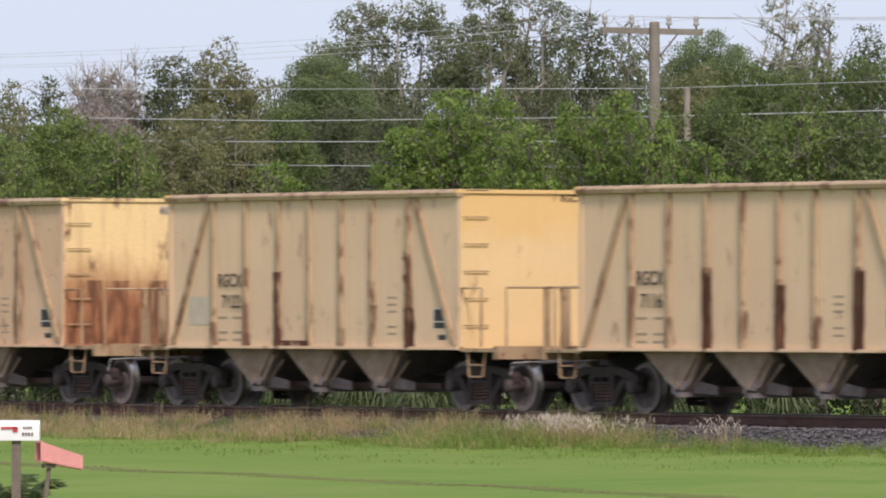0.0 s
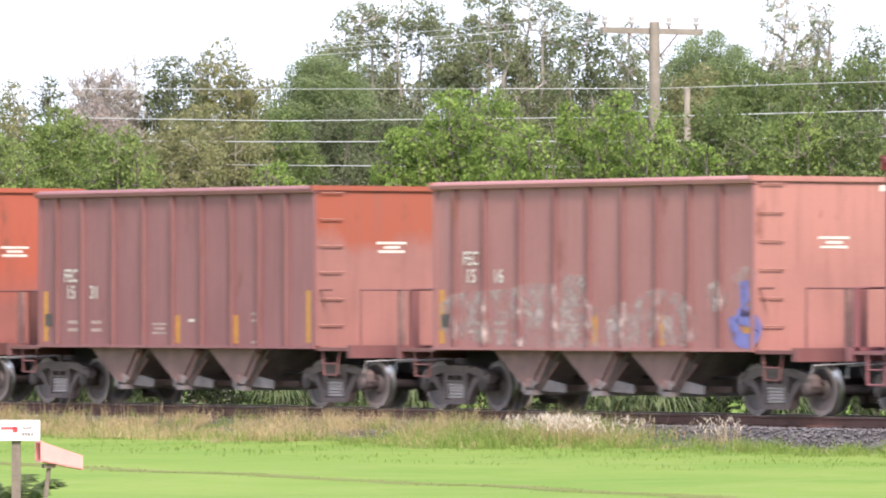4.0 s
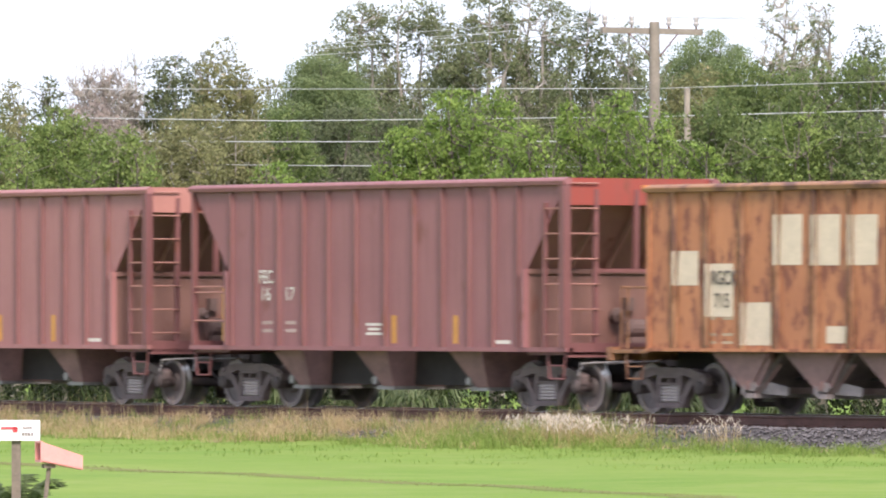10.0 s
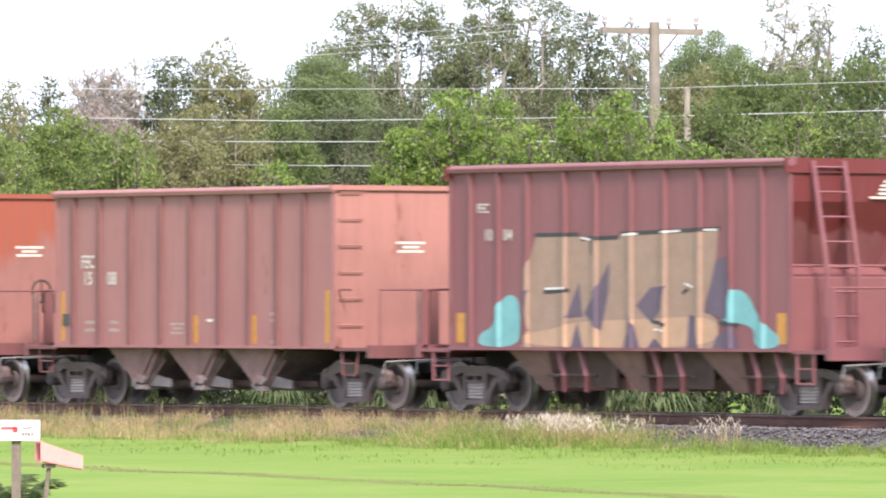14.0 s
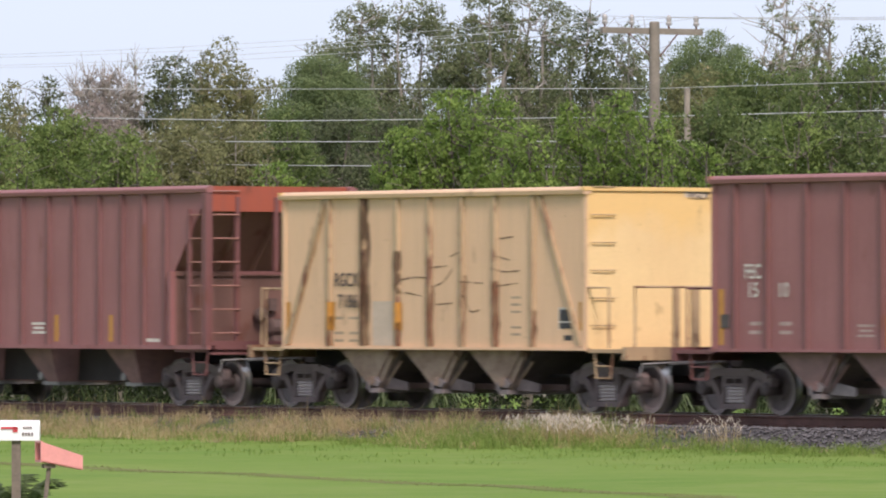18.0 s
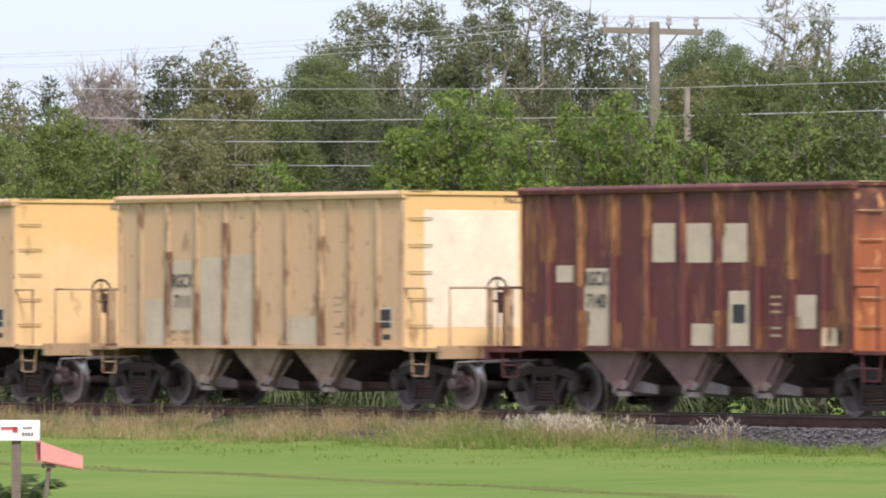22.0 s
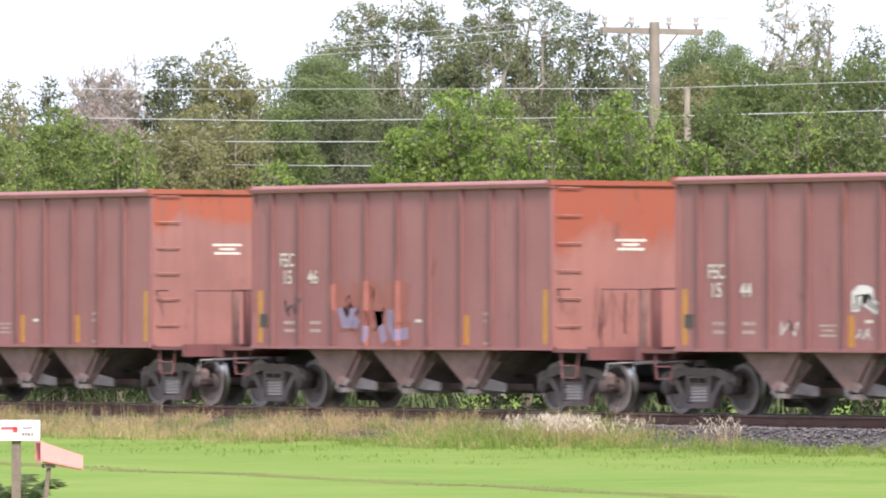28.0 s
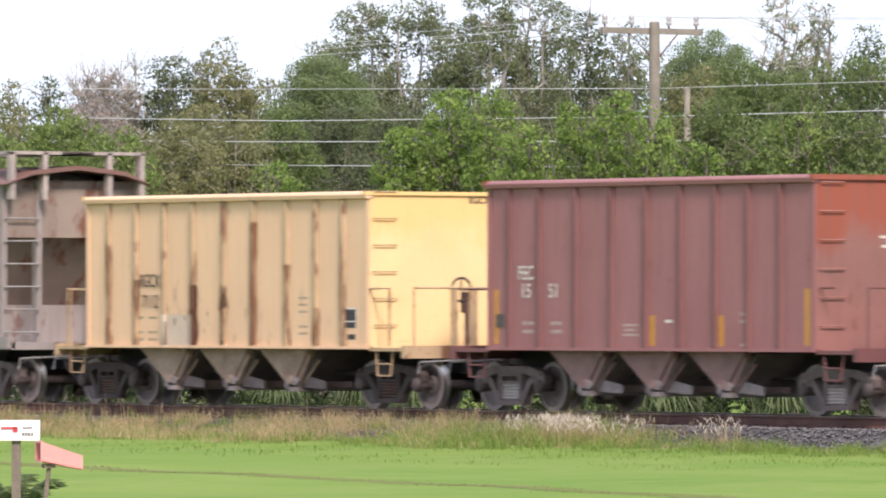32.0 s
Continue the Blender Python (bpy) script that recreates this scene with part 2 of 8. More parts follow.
# ---- shapes ----
class Shape:
    """Vertices and faces gathered into one mesh."""

    def __init__(self):
        self.v, self.f = [], []

    def add(self, verts, faces):
        n = len(self.v)
        self.v += [tuple(p) for p in verts]
        self.f += [tuple(i + n for i in f) for f in faces]
        return self

    def box(self, x0, x1, y0, y1, z0, z1):
        return self.add([(x, y, z) for x in (x0, x1) for y in (y0, y1) for z in (z0, z1)],
                        [(0, 1, 3, 2), (4, 6, 7, 5), (0, 4, 5, 1), (2, 3, 7, 6), (0, 2, 6, 4), (1, 5, 7, 3)])

    def prism(self, poly, a, b, axis="y"):
        """A flat outline pushed from a to b: outline in (x, z) for axis y, (y, z) for x, (x, y) for z."""
        put = {"y": lambda u, w, k: (u, k, w), "x": lambda u, w, k: (k, u, w), "z": lambda u, w, k: (u, w, k)}[axis]
        n = len(poly)
        vs = [put(u, w, a) for u, w in poly] + [put(u, w, b) for u, w in poly]
        return self.add(vs, [tuple(range(n)), tuple(range(2 * n - 1, n - 1, -1))] + [(i, i + n, (i + 1) % n + n, (i + 1) % n) for i in range(n)])

    def tube(self, path, r, n=6):
        """A round bar along a path; r is one radius or one a point."""
        path = [Vector(p) for p in path]
        rs = r if isinstance(r, (list, tuple)) else [r] * len(path)
        rings = []
        for i, p in enumerate(path):
            d = (path[min(i + 1, len(path) - 1)] - path[max(i - 1, 0)]).normalized()
            u = d.orthogonal().normalized() if abs(d.z) > 0.9 else d.cross(Vector((0, 0, 1))).normalized()
            w = d.cross(u)
            rings.append([p + rs[i] * (math.cos(6.2832 * k / n) * u + math.sin(6.2832 * k / n) * w) for k in range(n)])
        m = len(path)
        faces = [(i * n + k, i * n + (k + 1) % n, (i + 1) * n + (k + 1) % n, (i + 1) * n + k) for i in range(m - 1) for k in range(n)]
        return self.add([q for ring in rings for q in ring], faces + [tuple(range(n)), tuple(range(m * n - 1, (m - 1) * n - 1, -1))])

    def turned(self, profile, n=28, centre=(0, 0, 0), axis="y", ring=False):
        """A profile of (radius, way along the axis) turned round the axis; ring: the profile closes on itself."""
        if ring:
            profile = list(profile) + [profile[0]]
        vs, m = [], len(profile)
        for r, a in profile:
            for k in range(n):
                c, s = r * math.cos(6.28319 * k / n), r * math.sin(6.28319 * k / n)
                q = {"y": (c, a, s), "x": (a, c, s), "z": (c, s, a)}[axis]
                vs.append((q[0] + centre[0], q[1] + centre[1], q[2] + centre[2]))
        faces = [(i * n + k, i * n + (k + 1) % n, (i + 1) * n + (k + 1) % n, (i + 1) * n + k) for i in range(m - 1) for k in range(n)]
        return self.add(vs, faces if ring else faces + [tuple(range(n)), tuple(range(m * n - 1, (m - 1) * n - 1, -1))])

    def mesh(self, name, mat, smooth=False):
        me = bpy.data.meshes.new(name)
        me.from_pydata(self.v, [], self.f)
        bm = bmesh.new()
        bm.from_mesh(me)
        bmesh.ops.recalc_face_normals(bm, faces=bm.faces)
        bm.to_mesh(me)
        bm.free()
        me.materials.append(mat)
        if smooth:
            me.shade_smooth()
            me.set_sharp_from_angle(angle=radians(40))
        return me


MESHES = {}


def piece(name, key, build, mat, parent, at=(0, 0, 0), label="", smooth=False):
    """One part as an object of its own; alike parts share a mesh."""
    k = (key, mat.name)
    if k not in MESHES:
        s = Shape()
        build(s)
        MESHES[k] = s.mesh(name, mat, smooth)
    ob = new(name, MESHES[k])
    ob.parent = parent
    ob.location = at
    if label:
        ob["label"] = label
    return ob


def thing(name, m, label, category, group="", kind=""):
    ob = new(name)
    ob.empty_display_size = 0.2
    ob.matrix_basis = m
    return tagged(ob, label, category, group, kind)


def solo(name, s, mat, label="", category="", kind="", smooth=False):
    return tagged(new(name, s.mesh(name, mat, smooth)), label, category, kind=kind)


# ---- ground, track ----
def lawn_material():
    """Mown grass: broad dry and lush patches, tufts, and a fine grain of blades."""
    m, nt, b = material("mown_lawn")
    c = blend(nt, noise_mask(nt, (0.16, 0.16, 0.16), 0.36, 0.66, shuffle=False), (0.112, 0.192, 0.036), (0.165, 0.228, 0.053))
    c = blend(nt, noise_mask(nt, (0.9, 0.9, 0.9), 0.48, 0.74, 6.0, shuffle=False), c, (0.225, 0.245, 0.09), 0.5)
    c = blend(nt, noise_mask(nt, (2.6, 2.6, 2.6), 0.52, 0.72, 4.0, shuffle=False), c, (0.085, 0.165, 0.030), 0.45)
    c = blend(nt, noise_mask(nt, (16, 16, 16), 0.42, 0.72, 3.0, shuffle=False), c, (0.185, 0.262, 0.064), 0.4)
    finish(nt, b, c, 0.95)
    return m


LAWN = lawn_material()
LAWN.node_tree.nodes["Principled BSDF"].inputs["Specular IOR Level"].default_value = 0.05
RUT = plain("worn_rut_soil", (0.17, 0.165, 0.07), 0.95, 0.2, 2.0, 0.0, second=(0.135, 0.185, 0.045))
RUT.node_tree.nodes["Principled BSDF"].inputs["Specular IOR Level"].default_value = 0.05
BALLAST = plain("grey_ballast", (0.08, 0.073, 0.074), 0.95, 0.5, 9.0, 0.6)
RAIL = plain("rusted_rail_steel", (0.15, 0.068, 0.052), 0.75, 0.4, 5.0)
RAIL_TOP = plain("polished_rail_head", (0.45, 0.44, 0.43), 0.3, 0.2, 4.0, metal=1.0)
TIE = plain("weathered_tie_wood", (0.085, 0.06, 0.05), 0.9, 0.4, 5.0)


def ground_height(y):
    stops = [(-3000, -0.72), (-90, -0.72), (-25, -0.68), (-5, -0.55), (-3.6, -0.50), (-2.8, -0.55), (2.8, -0.55), (5, -0.5), (30, -0.45), (3000, -0.45)]
    for (a, za), (b, zb) in zip(stops, stops[1:]):
        if a <= y <= b:
            return za + (zb - za) * (y - a) / (b - a)
    return -0.5


def lawn_bumps(x, y):
    k = max(0.0, min(1.0, (-y - 4.0) / 3.0)) * max(0.0, min(1.0, (60 + y) / 10))
    return k * 0.05 * noise.noise(Vector((x * 0.16, y * 0.16, 0.3)))


def ground():
    xs = [-3000, -900, -300, -120] + [-60 + 1.5 * i for i in range(88)] + [120, 300, 900, 3000]
    ys = [-3000, -600, -200, -110, -90, -60] + [-45 + 1.25 * i for i in range(32)] + [-4.4, -3.6, -2.8, 2.8, 5, 15, 30, 60, 200, 600, 3000]
    s = Shape()
    s.v = [(x, y, ground_height(y) + lawn_bumps(x, y)) for x in xs for y in ys]
    n = len(ys)
    s.f = [(i * n + j, (i + 1) * n + j, (i + 1) * n + j + 1, i * n + j + 1) for i in range(len(xs) - 1) for j in range(n - 1)]
    r = Shape()
    ruts = []
    for i in range(150):
        x = 2 + 0.25 * i
        y = -16.25 - 0.13 * (x - 13.5) - 0.006 * max(0, x - 22) ** 2 + 0.25 * noise.noise(Vector((x * 0.35, 0, 7)))
        w = 0.30 + 0.26 * noise.noise(Vector((x * 1.1, 3, 0))) + 0.10 * noise.noise(Vector((x * 3.1, 9, 0)))
        ruts += [(x, y - max(0.03, w), 0), (x, y + max(0.03, w), 0)]
    r.add([(x, y, ground_height(y) + lawn_bumps(x, y) + 0.004) for x, y, _ in ruts], [(2 * i, 2 * i + 2, 2 * i + 3, 2 * i + 1) for i in range(149)])
    solo("wheel_rut", r, RUT, "worn brown wheel rut across the lawn", "rut", "structure")
    solo("ground", s, LAWN, "mown green lawn with faint wheel ruts", "lawn", "structure", True)


def track():
    s = Shape().prism([(-3.0, -0.56), (-1.75, -0.21), (1.75, -0.21), (3.0, -0.56)], -660, 640, "x")
    solo("ballast_bed", s, BALLAST, "grey crushed-stone ballast bed under the track", "ballast", "structure")
    for y, where in ((-0.75, "near"), (0.75, "far")):
        rail = thing("rail", pose(0, y, 0), "rust-brown steel rail with a polished running head", "rail", "rails of the track", "structure")
        prof = [(-0.075, -0.178), (0.075, -0.178), (0.075, -0.165), (0.012, -0.145), (0.010, -0.045), (0.036, -0.035), (0.036, -0.004), (-0.036, -0.004), (-0.036, -0.035), (-0.010, -0.045), (-0.012, -0.145), (-0.075, -0.165)]
        piece("rail_body", "rail_body", lambda q: q.prism(prof, -660, 640, "x"), RAIL, rail)
        piece("running_head", "running_head", lambda q: q.box(-660, 640, -0.03, 0.03, -0.006, 0.0), RAIL_TOP, rail, label="polished running surface")
        for i in range(60 if y < 0 else 0):
            piece("rail_spike", "spike", lambda q: q.box(-0.012, 0.012, -0.105, -0.06, -0.18, -0.15), RAIL, rail, (-17.0 + 0.52 * i, 0, 0))
    sleepers = thing("crossties", pose(0, 0, 0), "weathered dark wooden crossties half sunk in ballast", "crosstie", kind="structure")
    rng = random.Random(5)
    for i in range(76):
        t = piece("crosstie", "tie%d" % (i % 3), lambda q: q.box(-0.115, 0.115, -1.3 - 0.03 * (i % 3), 1.3, -0.36, -0.18), TIE, sleepers, (-21.0 + 0.52 * i, rng.uniform(-0.04, 0.04), 0))
        t.rotation_euler[2] = rng.uniform(-0.02, 0.02)


# ---- the train ----
CARS = []


def wheelset_shape(s):
    for sg in (-1, 1):
        s.turned([(0.06, sg * 0.70), (0.13, sg * 0.66), (0.14, sg * 0.68), (0.30, sg * 0.715), (0.34, sg * 0.69), (0.445, sg * 0.69), (0.442, sg * 0.715), (0.42, sg * 0.722), (0.415, sg * 0.81), (0.345, sg * 0.815), (0.33, sg * 0.785), (0.17, sg * 0.755), (0.14, sg * 0.80), (0.085, sg * 0.80)], 32)
    s.turned([(0.085, -1.05), (0.085, 1.05)], 12)


def side_frame_shape(s, sg):
    """Cast side frame: arched top member, pedestals over the bearings, two columns and raked legs down to the spring seat."""
    a, b = sg * 0.94, sg * 1.09
    s.prism([(-1.02, 0.47), (-1.03, 0.60), (-0.94, 0.68), (-0.55, 0.755), (0.55, 0.755), (0.94, 0.68), (1.03, 0.60), (1.02, 0.47), (0.72, 0.47), (0.68, 0.565), (0.44, 0.64), (-0.44, 0.64), (-0.68, 0.565), (-0.72, 0.47)], a, b)
    for m in (-1, 1):
        s.prism([(m * 0.76, 0.57), (m * 0.62, 0.45), (m * 0.46, 0.27), (m * 0.41, 0.125), (m * 0.33, 0.115), (m * 0.35, 0.30), (m * 0.50, 0.50), (m * 0.62, 0.60)], a, b)
        s.prism([(m * 0.345, 0.65), (m * 0.345, 0.20), (m * 0.265, 0.20), (m * 0.265, 0.65)], a, b)
        s.prism([(m * 0.80, 0.71), (m * 0.93, 0.66), (m * 0.93, 0.60), (m * 0.80, 0.64)], sg * 1.09, sg * 1.12)
    s.box(-0.37, 0.37, a, sg * 1.11, 0.105, 0.19)
    s.box(-0.50, 0.50, sg * 1.09, sg * 1.115, 0.715, 0.765)


def spring_shape(s):
    s.turned([(0.055, 0.195)] + [q for i in range(5) for q in ((0.052, 0.197 + 0.054 * i), (0.085, 0.217 + 0.054 * i), (0.085, 0.227 + 0.054 * i), (0.052, 0.247 + 0.054 * i))] + [(0.05, 0.47)], 6, axis="z")


def bolster_end_shape(s, sg):
    """The end of the bolster between the columns, with its two cored pockets."""
    a, b = sg * 0.94, sg * 1.10
    s.box(-0.262, 0.262, min(a, b), max(a, b), 0.475, 0.515)
    s.box(-0.262, 0.262, min(a, b), max(a, b), 0.595, 0.635)
    for x in (-0.25, 0.0, 0.25):
        s.box(x - 0.02, x + 0.02, min(a, b), max(a, b), 0.515, 0.595)
    s.box(-0.24, 0.24, min(a, a + sg * 0.02), max(a, a + sg * 0.02), 0.515, 0.595)


def wheel_coats(w):
    """Bright rolled treads, a dusty rim, and an axle coloured dark for the shade it lies in, on the shared wheel mesh.
    """
    me = w.data
    if len(me.materials) == 1:
        for coat in (TREAD, CAST_DARK, RIM):
            me.materials.append(coat)
        for f in me.polygons:
            r = math.hypot(f.center.x, f.center.z)
            if r > 0.405:
                f.material_index = 1
            elif r < 0.12 and abs(f.center.y) < 0.68:
                f.material_index = 2
            elif r > 0.34:
                f.material_index = 3
    return w


def truck(car, x, dark):
    cast = CAST_DARK if dark else CAST
    # bolster always in the dark steel: shade in the frame's windows, put into colour
    tr = piece("truck", "bolster", lambda s: (s.box(-0.2, 0.2, -0.98, 0.98, 0.50, 0.72), s.turned([(0.18, 0.70), (0.18, 0.86)], 16, axis="z")), CAST_DARK, car, (x, 0, 0), "cast truck on two axles")
    for sg in (-1, 1):
        piece("side_frame", ("frame", sg), lambda s: side_frame_shape(s, sg), cast, tr)
        for m in (-1, 1):
            # axle box split off the frame so that its colour can hold the shade
            piece("axle_box", ("axlebox", sg, m), lambda s: (s.prism([(m * 1.00, 0.56), (m * 1.00, 0.40), (m * 0.95, 0.33), (m * 0.82, 0.33), (m * 0.75, 0.40), (m * 0.75, 0.56)], sg * 0.96, sg * 1.06),
                  s.turned([(0.115, 0), (0.115, sg * 0.05), (0.09, sg * 0.08), (0.05, sg * 0.085), (0.05, sg * 0.10)], 16, (m * 0.875, sg * 1.06, 0.43))), BEARING, tr)
        for cx in (-0.16, 0.0, 0.16):
            piece("coil_spring", "spring", spring_shape, SPRING_DARK if dark else SPRING, tr, (cx, sg * 1.03, 0), smooth=True)
        piece("bolster_end", ("bolend", sg), lambda s: bolster_end_shape(s, sg), cast, tr)
    piece("brake_rigging", "rigging", lambda s: [s.prism([(m * 0.40, 0.58), (m * 0.47, 0.57), (m * 0.45, 0.30), (m * 0.37, 0.32)], sg * 0.70, sg * 0.82) for sg in (-1, 1) for m in (-1, 1)] + [s.box(m * 0.42 - 0.03, m * 0.42 + 0.03, -0.8, 0.8, 0.42, 0.48) for m in (-1, 1)], UNDER, tr)
    for m in (-1, 1):
        w = wheel_coats(piece("wheelset", "wheelset", wheelset_shape, WHEEL, tr, (m * 0.875, 0, 0.42), "steel wheels on their axle", True))
        WHEELS[m].append(w)
    return tr


WHEELS = {-1: [], 1: []}


def running_gear(car, mats, dark, spread=4.6, half=6.4):
    for m in (-1, 1):
        truck(car, m * spread, dark)
        piece("coupler", ("coupler", m, half), lambda s: (s.box(min(m * (half - 1.3), m * (half - 0.22)), max(m * (half - 1.3), m * (half - 0.22)), -0.09, 0.09, 0.78, 0.96),
              s.prism([(m * (half - 0.30), -0.14), (m * (half + 0.02), -0.16), (m * (half + 0.02), 0.02), (m * (half - 0.12), 0.06), (m * (half - 0.06), 0.17), (m * (half - 0.30), 0.15)], 0.70, 1.02, "z")), CAST_DARK, car)
        piece("air_hose", ("hose", m, half), lambda s: s.tube([(m * (half - 0.5), -0.35, 0.80), (m * (half - 0.35), -0.36, 0.60), (m * (half - 0.12), -0.3, 0.45), (m * (half + 0.0), -0.2, 0.48)], 0.022), UNDER, car)
        piece("cut_lever", ("lever", m, half), lambda s: s.tube([(m * (half - 0.42), -1.40, 0.62), (m * (half - 0.40), -1.36, 0.82), (m * (half - 0.38), -0.30, 0.86)], 0.016), WORN, car)
    piece("center_sill", ("sill", half), lambda s: s.box(-half + 0.7, half - 0.7, -0.17, 0.17, 0.62, 1.02), UNDER, car)
    piece("brake_pipe", ("pipe", half), lambda s: s.tube([(-half + 0.8, -0.62, 0.66), (-2.8, -0.66, 0.60), (2.8, -0.66, 0.60), (half - 0.8, -0.62, 0.66)], 0.03), UNDER, car)
    piece("brake_cylinder", "cyl", lambda s: s.turned([(0.11, 0.0), (0.13, 0.03), (0.13, 0.5), (0.05, 0.56), (0.04, 0.9)], 14, (3.0, 0.55, 0.84), "x"), UNDER, car)


def chutes_saw(car, mat, starts=(-3.08, -1.10, 0.88)):
    """Three saw-tooth discharge hoppers between the trucks, each with a sloping gate and its levers."""
    cream = mat is CHUTE_CREAM
    for x in starts:
        h = piece("hopper_chute", "saw", lambda s: [s.prism([(0, 1.05), (1.62, 1.05), (1.20, 0.54), (1.10, 0.46), (0.90, 0.43)], a, b) for a, b in ((-1.36, -1.32), (1.32, 1.36))] and (
            s.prism([(0, 1.05), (0.05, 1.05), (1.05, 0.36), (1.00, 0.36)], -1.32, 1.32), s.box(0.0, 1.98, -1.38, 1.38, 1.015, 1.055)), mat, car, (x, 0, 0))
        piece("discharge_gate", "gate", lambda s: s.prism([(1.10, 0.37), (1.15, 0.34), (1.86, 1.00), (1.78, 1.01)], -1.26, 1.26), DUST_DARK if cream else DUST_MID, h, label="dust-coated sloping gate")
        piece("gate_skirt", "skirt", lambda s: (s.prism([(1.02, 0.37), (1.99, 0.33), (1.99, 0.47), (1.40, 0.56), (1.16, 0.48)], -1.25, -1.22), s.prism([(1.20, 0.42), (1.30, 0.38), (1.62, 0.86), (1.54, 0.88)], -1.30, -1.25)), DUST_MID if cream else DUST, h, label="pale dusty skirt of the gate")
        piece("gate_arm", "arm", lambda s: (s.prism([(1.16, 0.44), (1.24, 0.37), (1.72, 0.99), (1.62, 1.01)], -1.34, -1.27), s.tube([(1.30, -1.25, 0.42), (1.80, -1.25, 0.84)], 0.028, 6), s.turned([(0.075, -1.42), (0.075, -1.34), (0.04, -1.32)], 12, (1.10, 0, 0.49))), mat, h)
        piece("gate_lip", "lip", lambda s: (s.box(0.98, 1.26, -1.39, 1.30, 0.29, 0.37), s.prism([(1.02, 0.29), (0.90, 0.36), (0.92, 0.50), (1.02, 0.46)], -1.39, -1.29), s.prism([(1.14, 0.40), (1.28, 0.40), (1.34, 0.47), (1.20, 0.56), (1.12, 0.50)], -1.40, -1.35)), DUST, h, label="pale dusty gate lip")
        piece("hinge_block", "hinge", lambda s: (s.box(1.60, 1.74, -1.46, -1.33, 0.93, 1.045), s.turned([(0.045, -1.49), (0.045, -1.45)], 10, (1.67, 0, 0.97))), mat, h)
    piece("gate_rod", "rod", lambda s: s.box(-2.3, 3.0, -0.80, -0.72, 0.36, 0.46), UNDER_BROWN, car)


def chutes_wide(car, mat, starts=(-3.17, -0.54, 2.34)):
    """Three wide hopper pockets with plain gates."""
    for x in starts:
        h = piece("hopper_chute", "wide", lambda s: (s.add([(-0.30, -1.38, 1.05), (0.72, -1.38, 1.05), (0.66, -1.18, 0.40), (0.30, -1.18, 0.40), (-0.30, 1.38, 1.05), (0.72, 1.38, 1.05), (0.66, 1.18, 0.40), (0.30, 1.18, 0.40)],
            [(0, 1, 2, 3), (4, 7, 6, 5), (0, 3, 7, 4), (1, 5, 6, 2), (3, 2, 6, 7), (0, 4, 5, 1)])), mat, car, (x, 0, 0))
        piece("discharge_gate", "wgate", lambda s: (s.box(0.10, 0.64, -1.16, 1.16, 0.34, 0.41), s.turned([(0.075, -1.24), (0.075, -1.12)], 12, (0.14, 0, 0.50))), WORN, h)
    # plates behind the chutes, near black for the shade there
    piece("cross_plate", "wplate", lambda s: (s.box(-2.6, 3.0, -0.75, -0.70, 0.42, 1.04), s.box(-2.6, 3.0, 0.90, 0.95, 0.42, 1.04)), UNDER, car)


def stripe(car, x, z0, z1, mat=None, w=0.16, face=-1.512, label=""):
    """A flat painted or glued strip on the near side."""
    mat = mat or MARK_YELLOW
    name = {"yellow_reflective_strip": "reflector_strip", "rust_stain": "rust_patch", "dark_brown_scrape": "scrape_mark", "fresh_cream_patch_paint": "paint_patch"}.get(mat.name, "stencil_bar")
    return piece(name, ("strip", round(w, 3), round(z0, 3), round(z1, 3), face), lambda s: s.box(-w / 2, w / 2, face, face + 0.004, z0, z1), mat, car, (x, 0, 0), label)


WORDS = []


def words(car, text, x, z, size, mat, face=-1.526, squeeze=1.0):
    """Stencilled letters on the near side; on the end wall where face is ahead of it."""
    WORDS.append((car, text, x, z, size, mat, face, squeeze))


def letter_all():
    """Turns every stencil into a mesh part."""
    made = {}
    for _, text, *_ in WORDS:
        if text not in made:
            cu = bpy.data.curves.new("stencil", "FONT")
            cu.body, cu.size, cu.align_x, cu.offset = text, 1.0, "LEFT", 0.012
            made[text] = bpy.data.objects.new("stencil", cu)
            scene.collection.objects.link(made[text])
    bpy.context.view_layer.update()
    dg = bpy.context.evaluated_depsgraph_get()
    meshes = {t: bpy.data.meshes.new_from_object(o.evaluated_get(dg)) for t, o in made.items()}
    for o in made.values():
        bpy.data.objects.remove(o)
    done = {}
    for car, text, x, z, size, mat, face, squeeze in WORDS:
        k = (text, mat.name)
        if k not in done:
            me = meshes[text].copy()
            me.materials.clear()
            me.materials.append(mat)
            done[k] = me
        ob = new("stencil_lettering", done[k])
        ob.parent = car
        ob.matrix_basis = (pose(x, face, z, 90, 0, 0) if face < 0 else pose(face, x, z, 90, 0, 90)) @ Matrix.Diagonal((size * squeeze, size, 1, 1))


def rung_ladder(s, x, y0, y1, zs, r=0.014, out=0.06):
    for z in zs:
        s.tube([(x, y0, z), (x + out, y0, z), (x + out, y1, z), (x, y1, z)], r, 5)


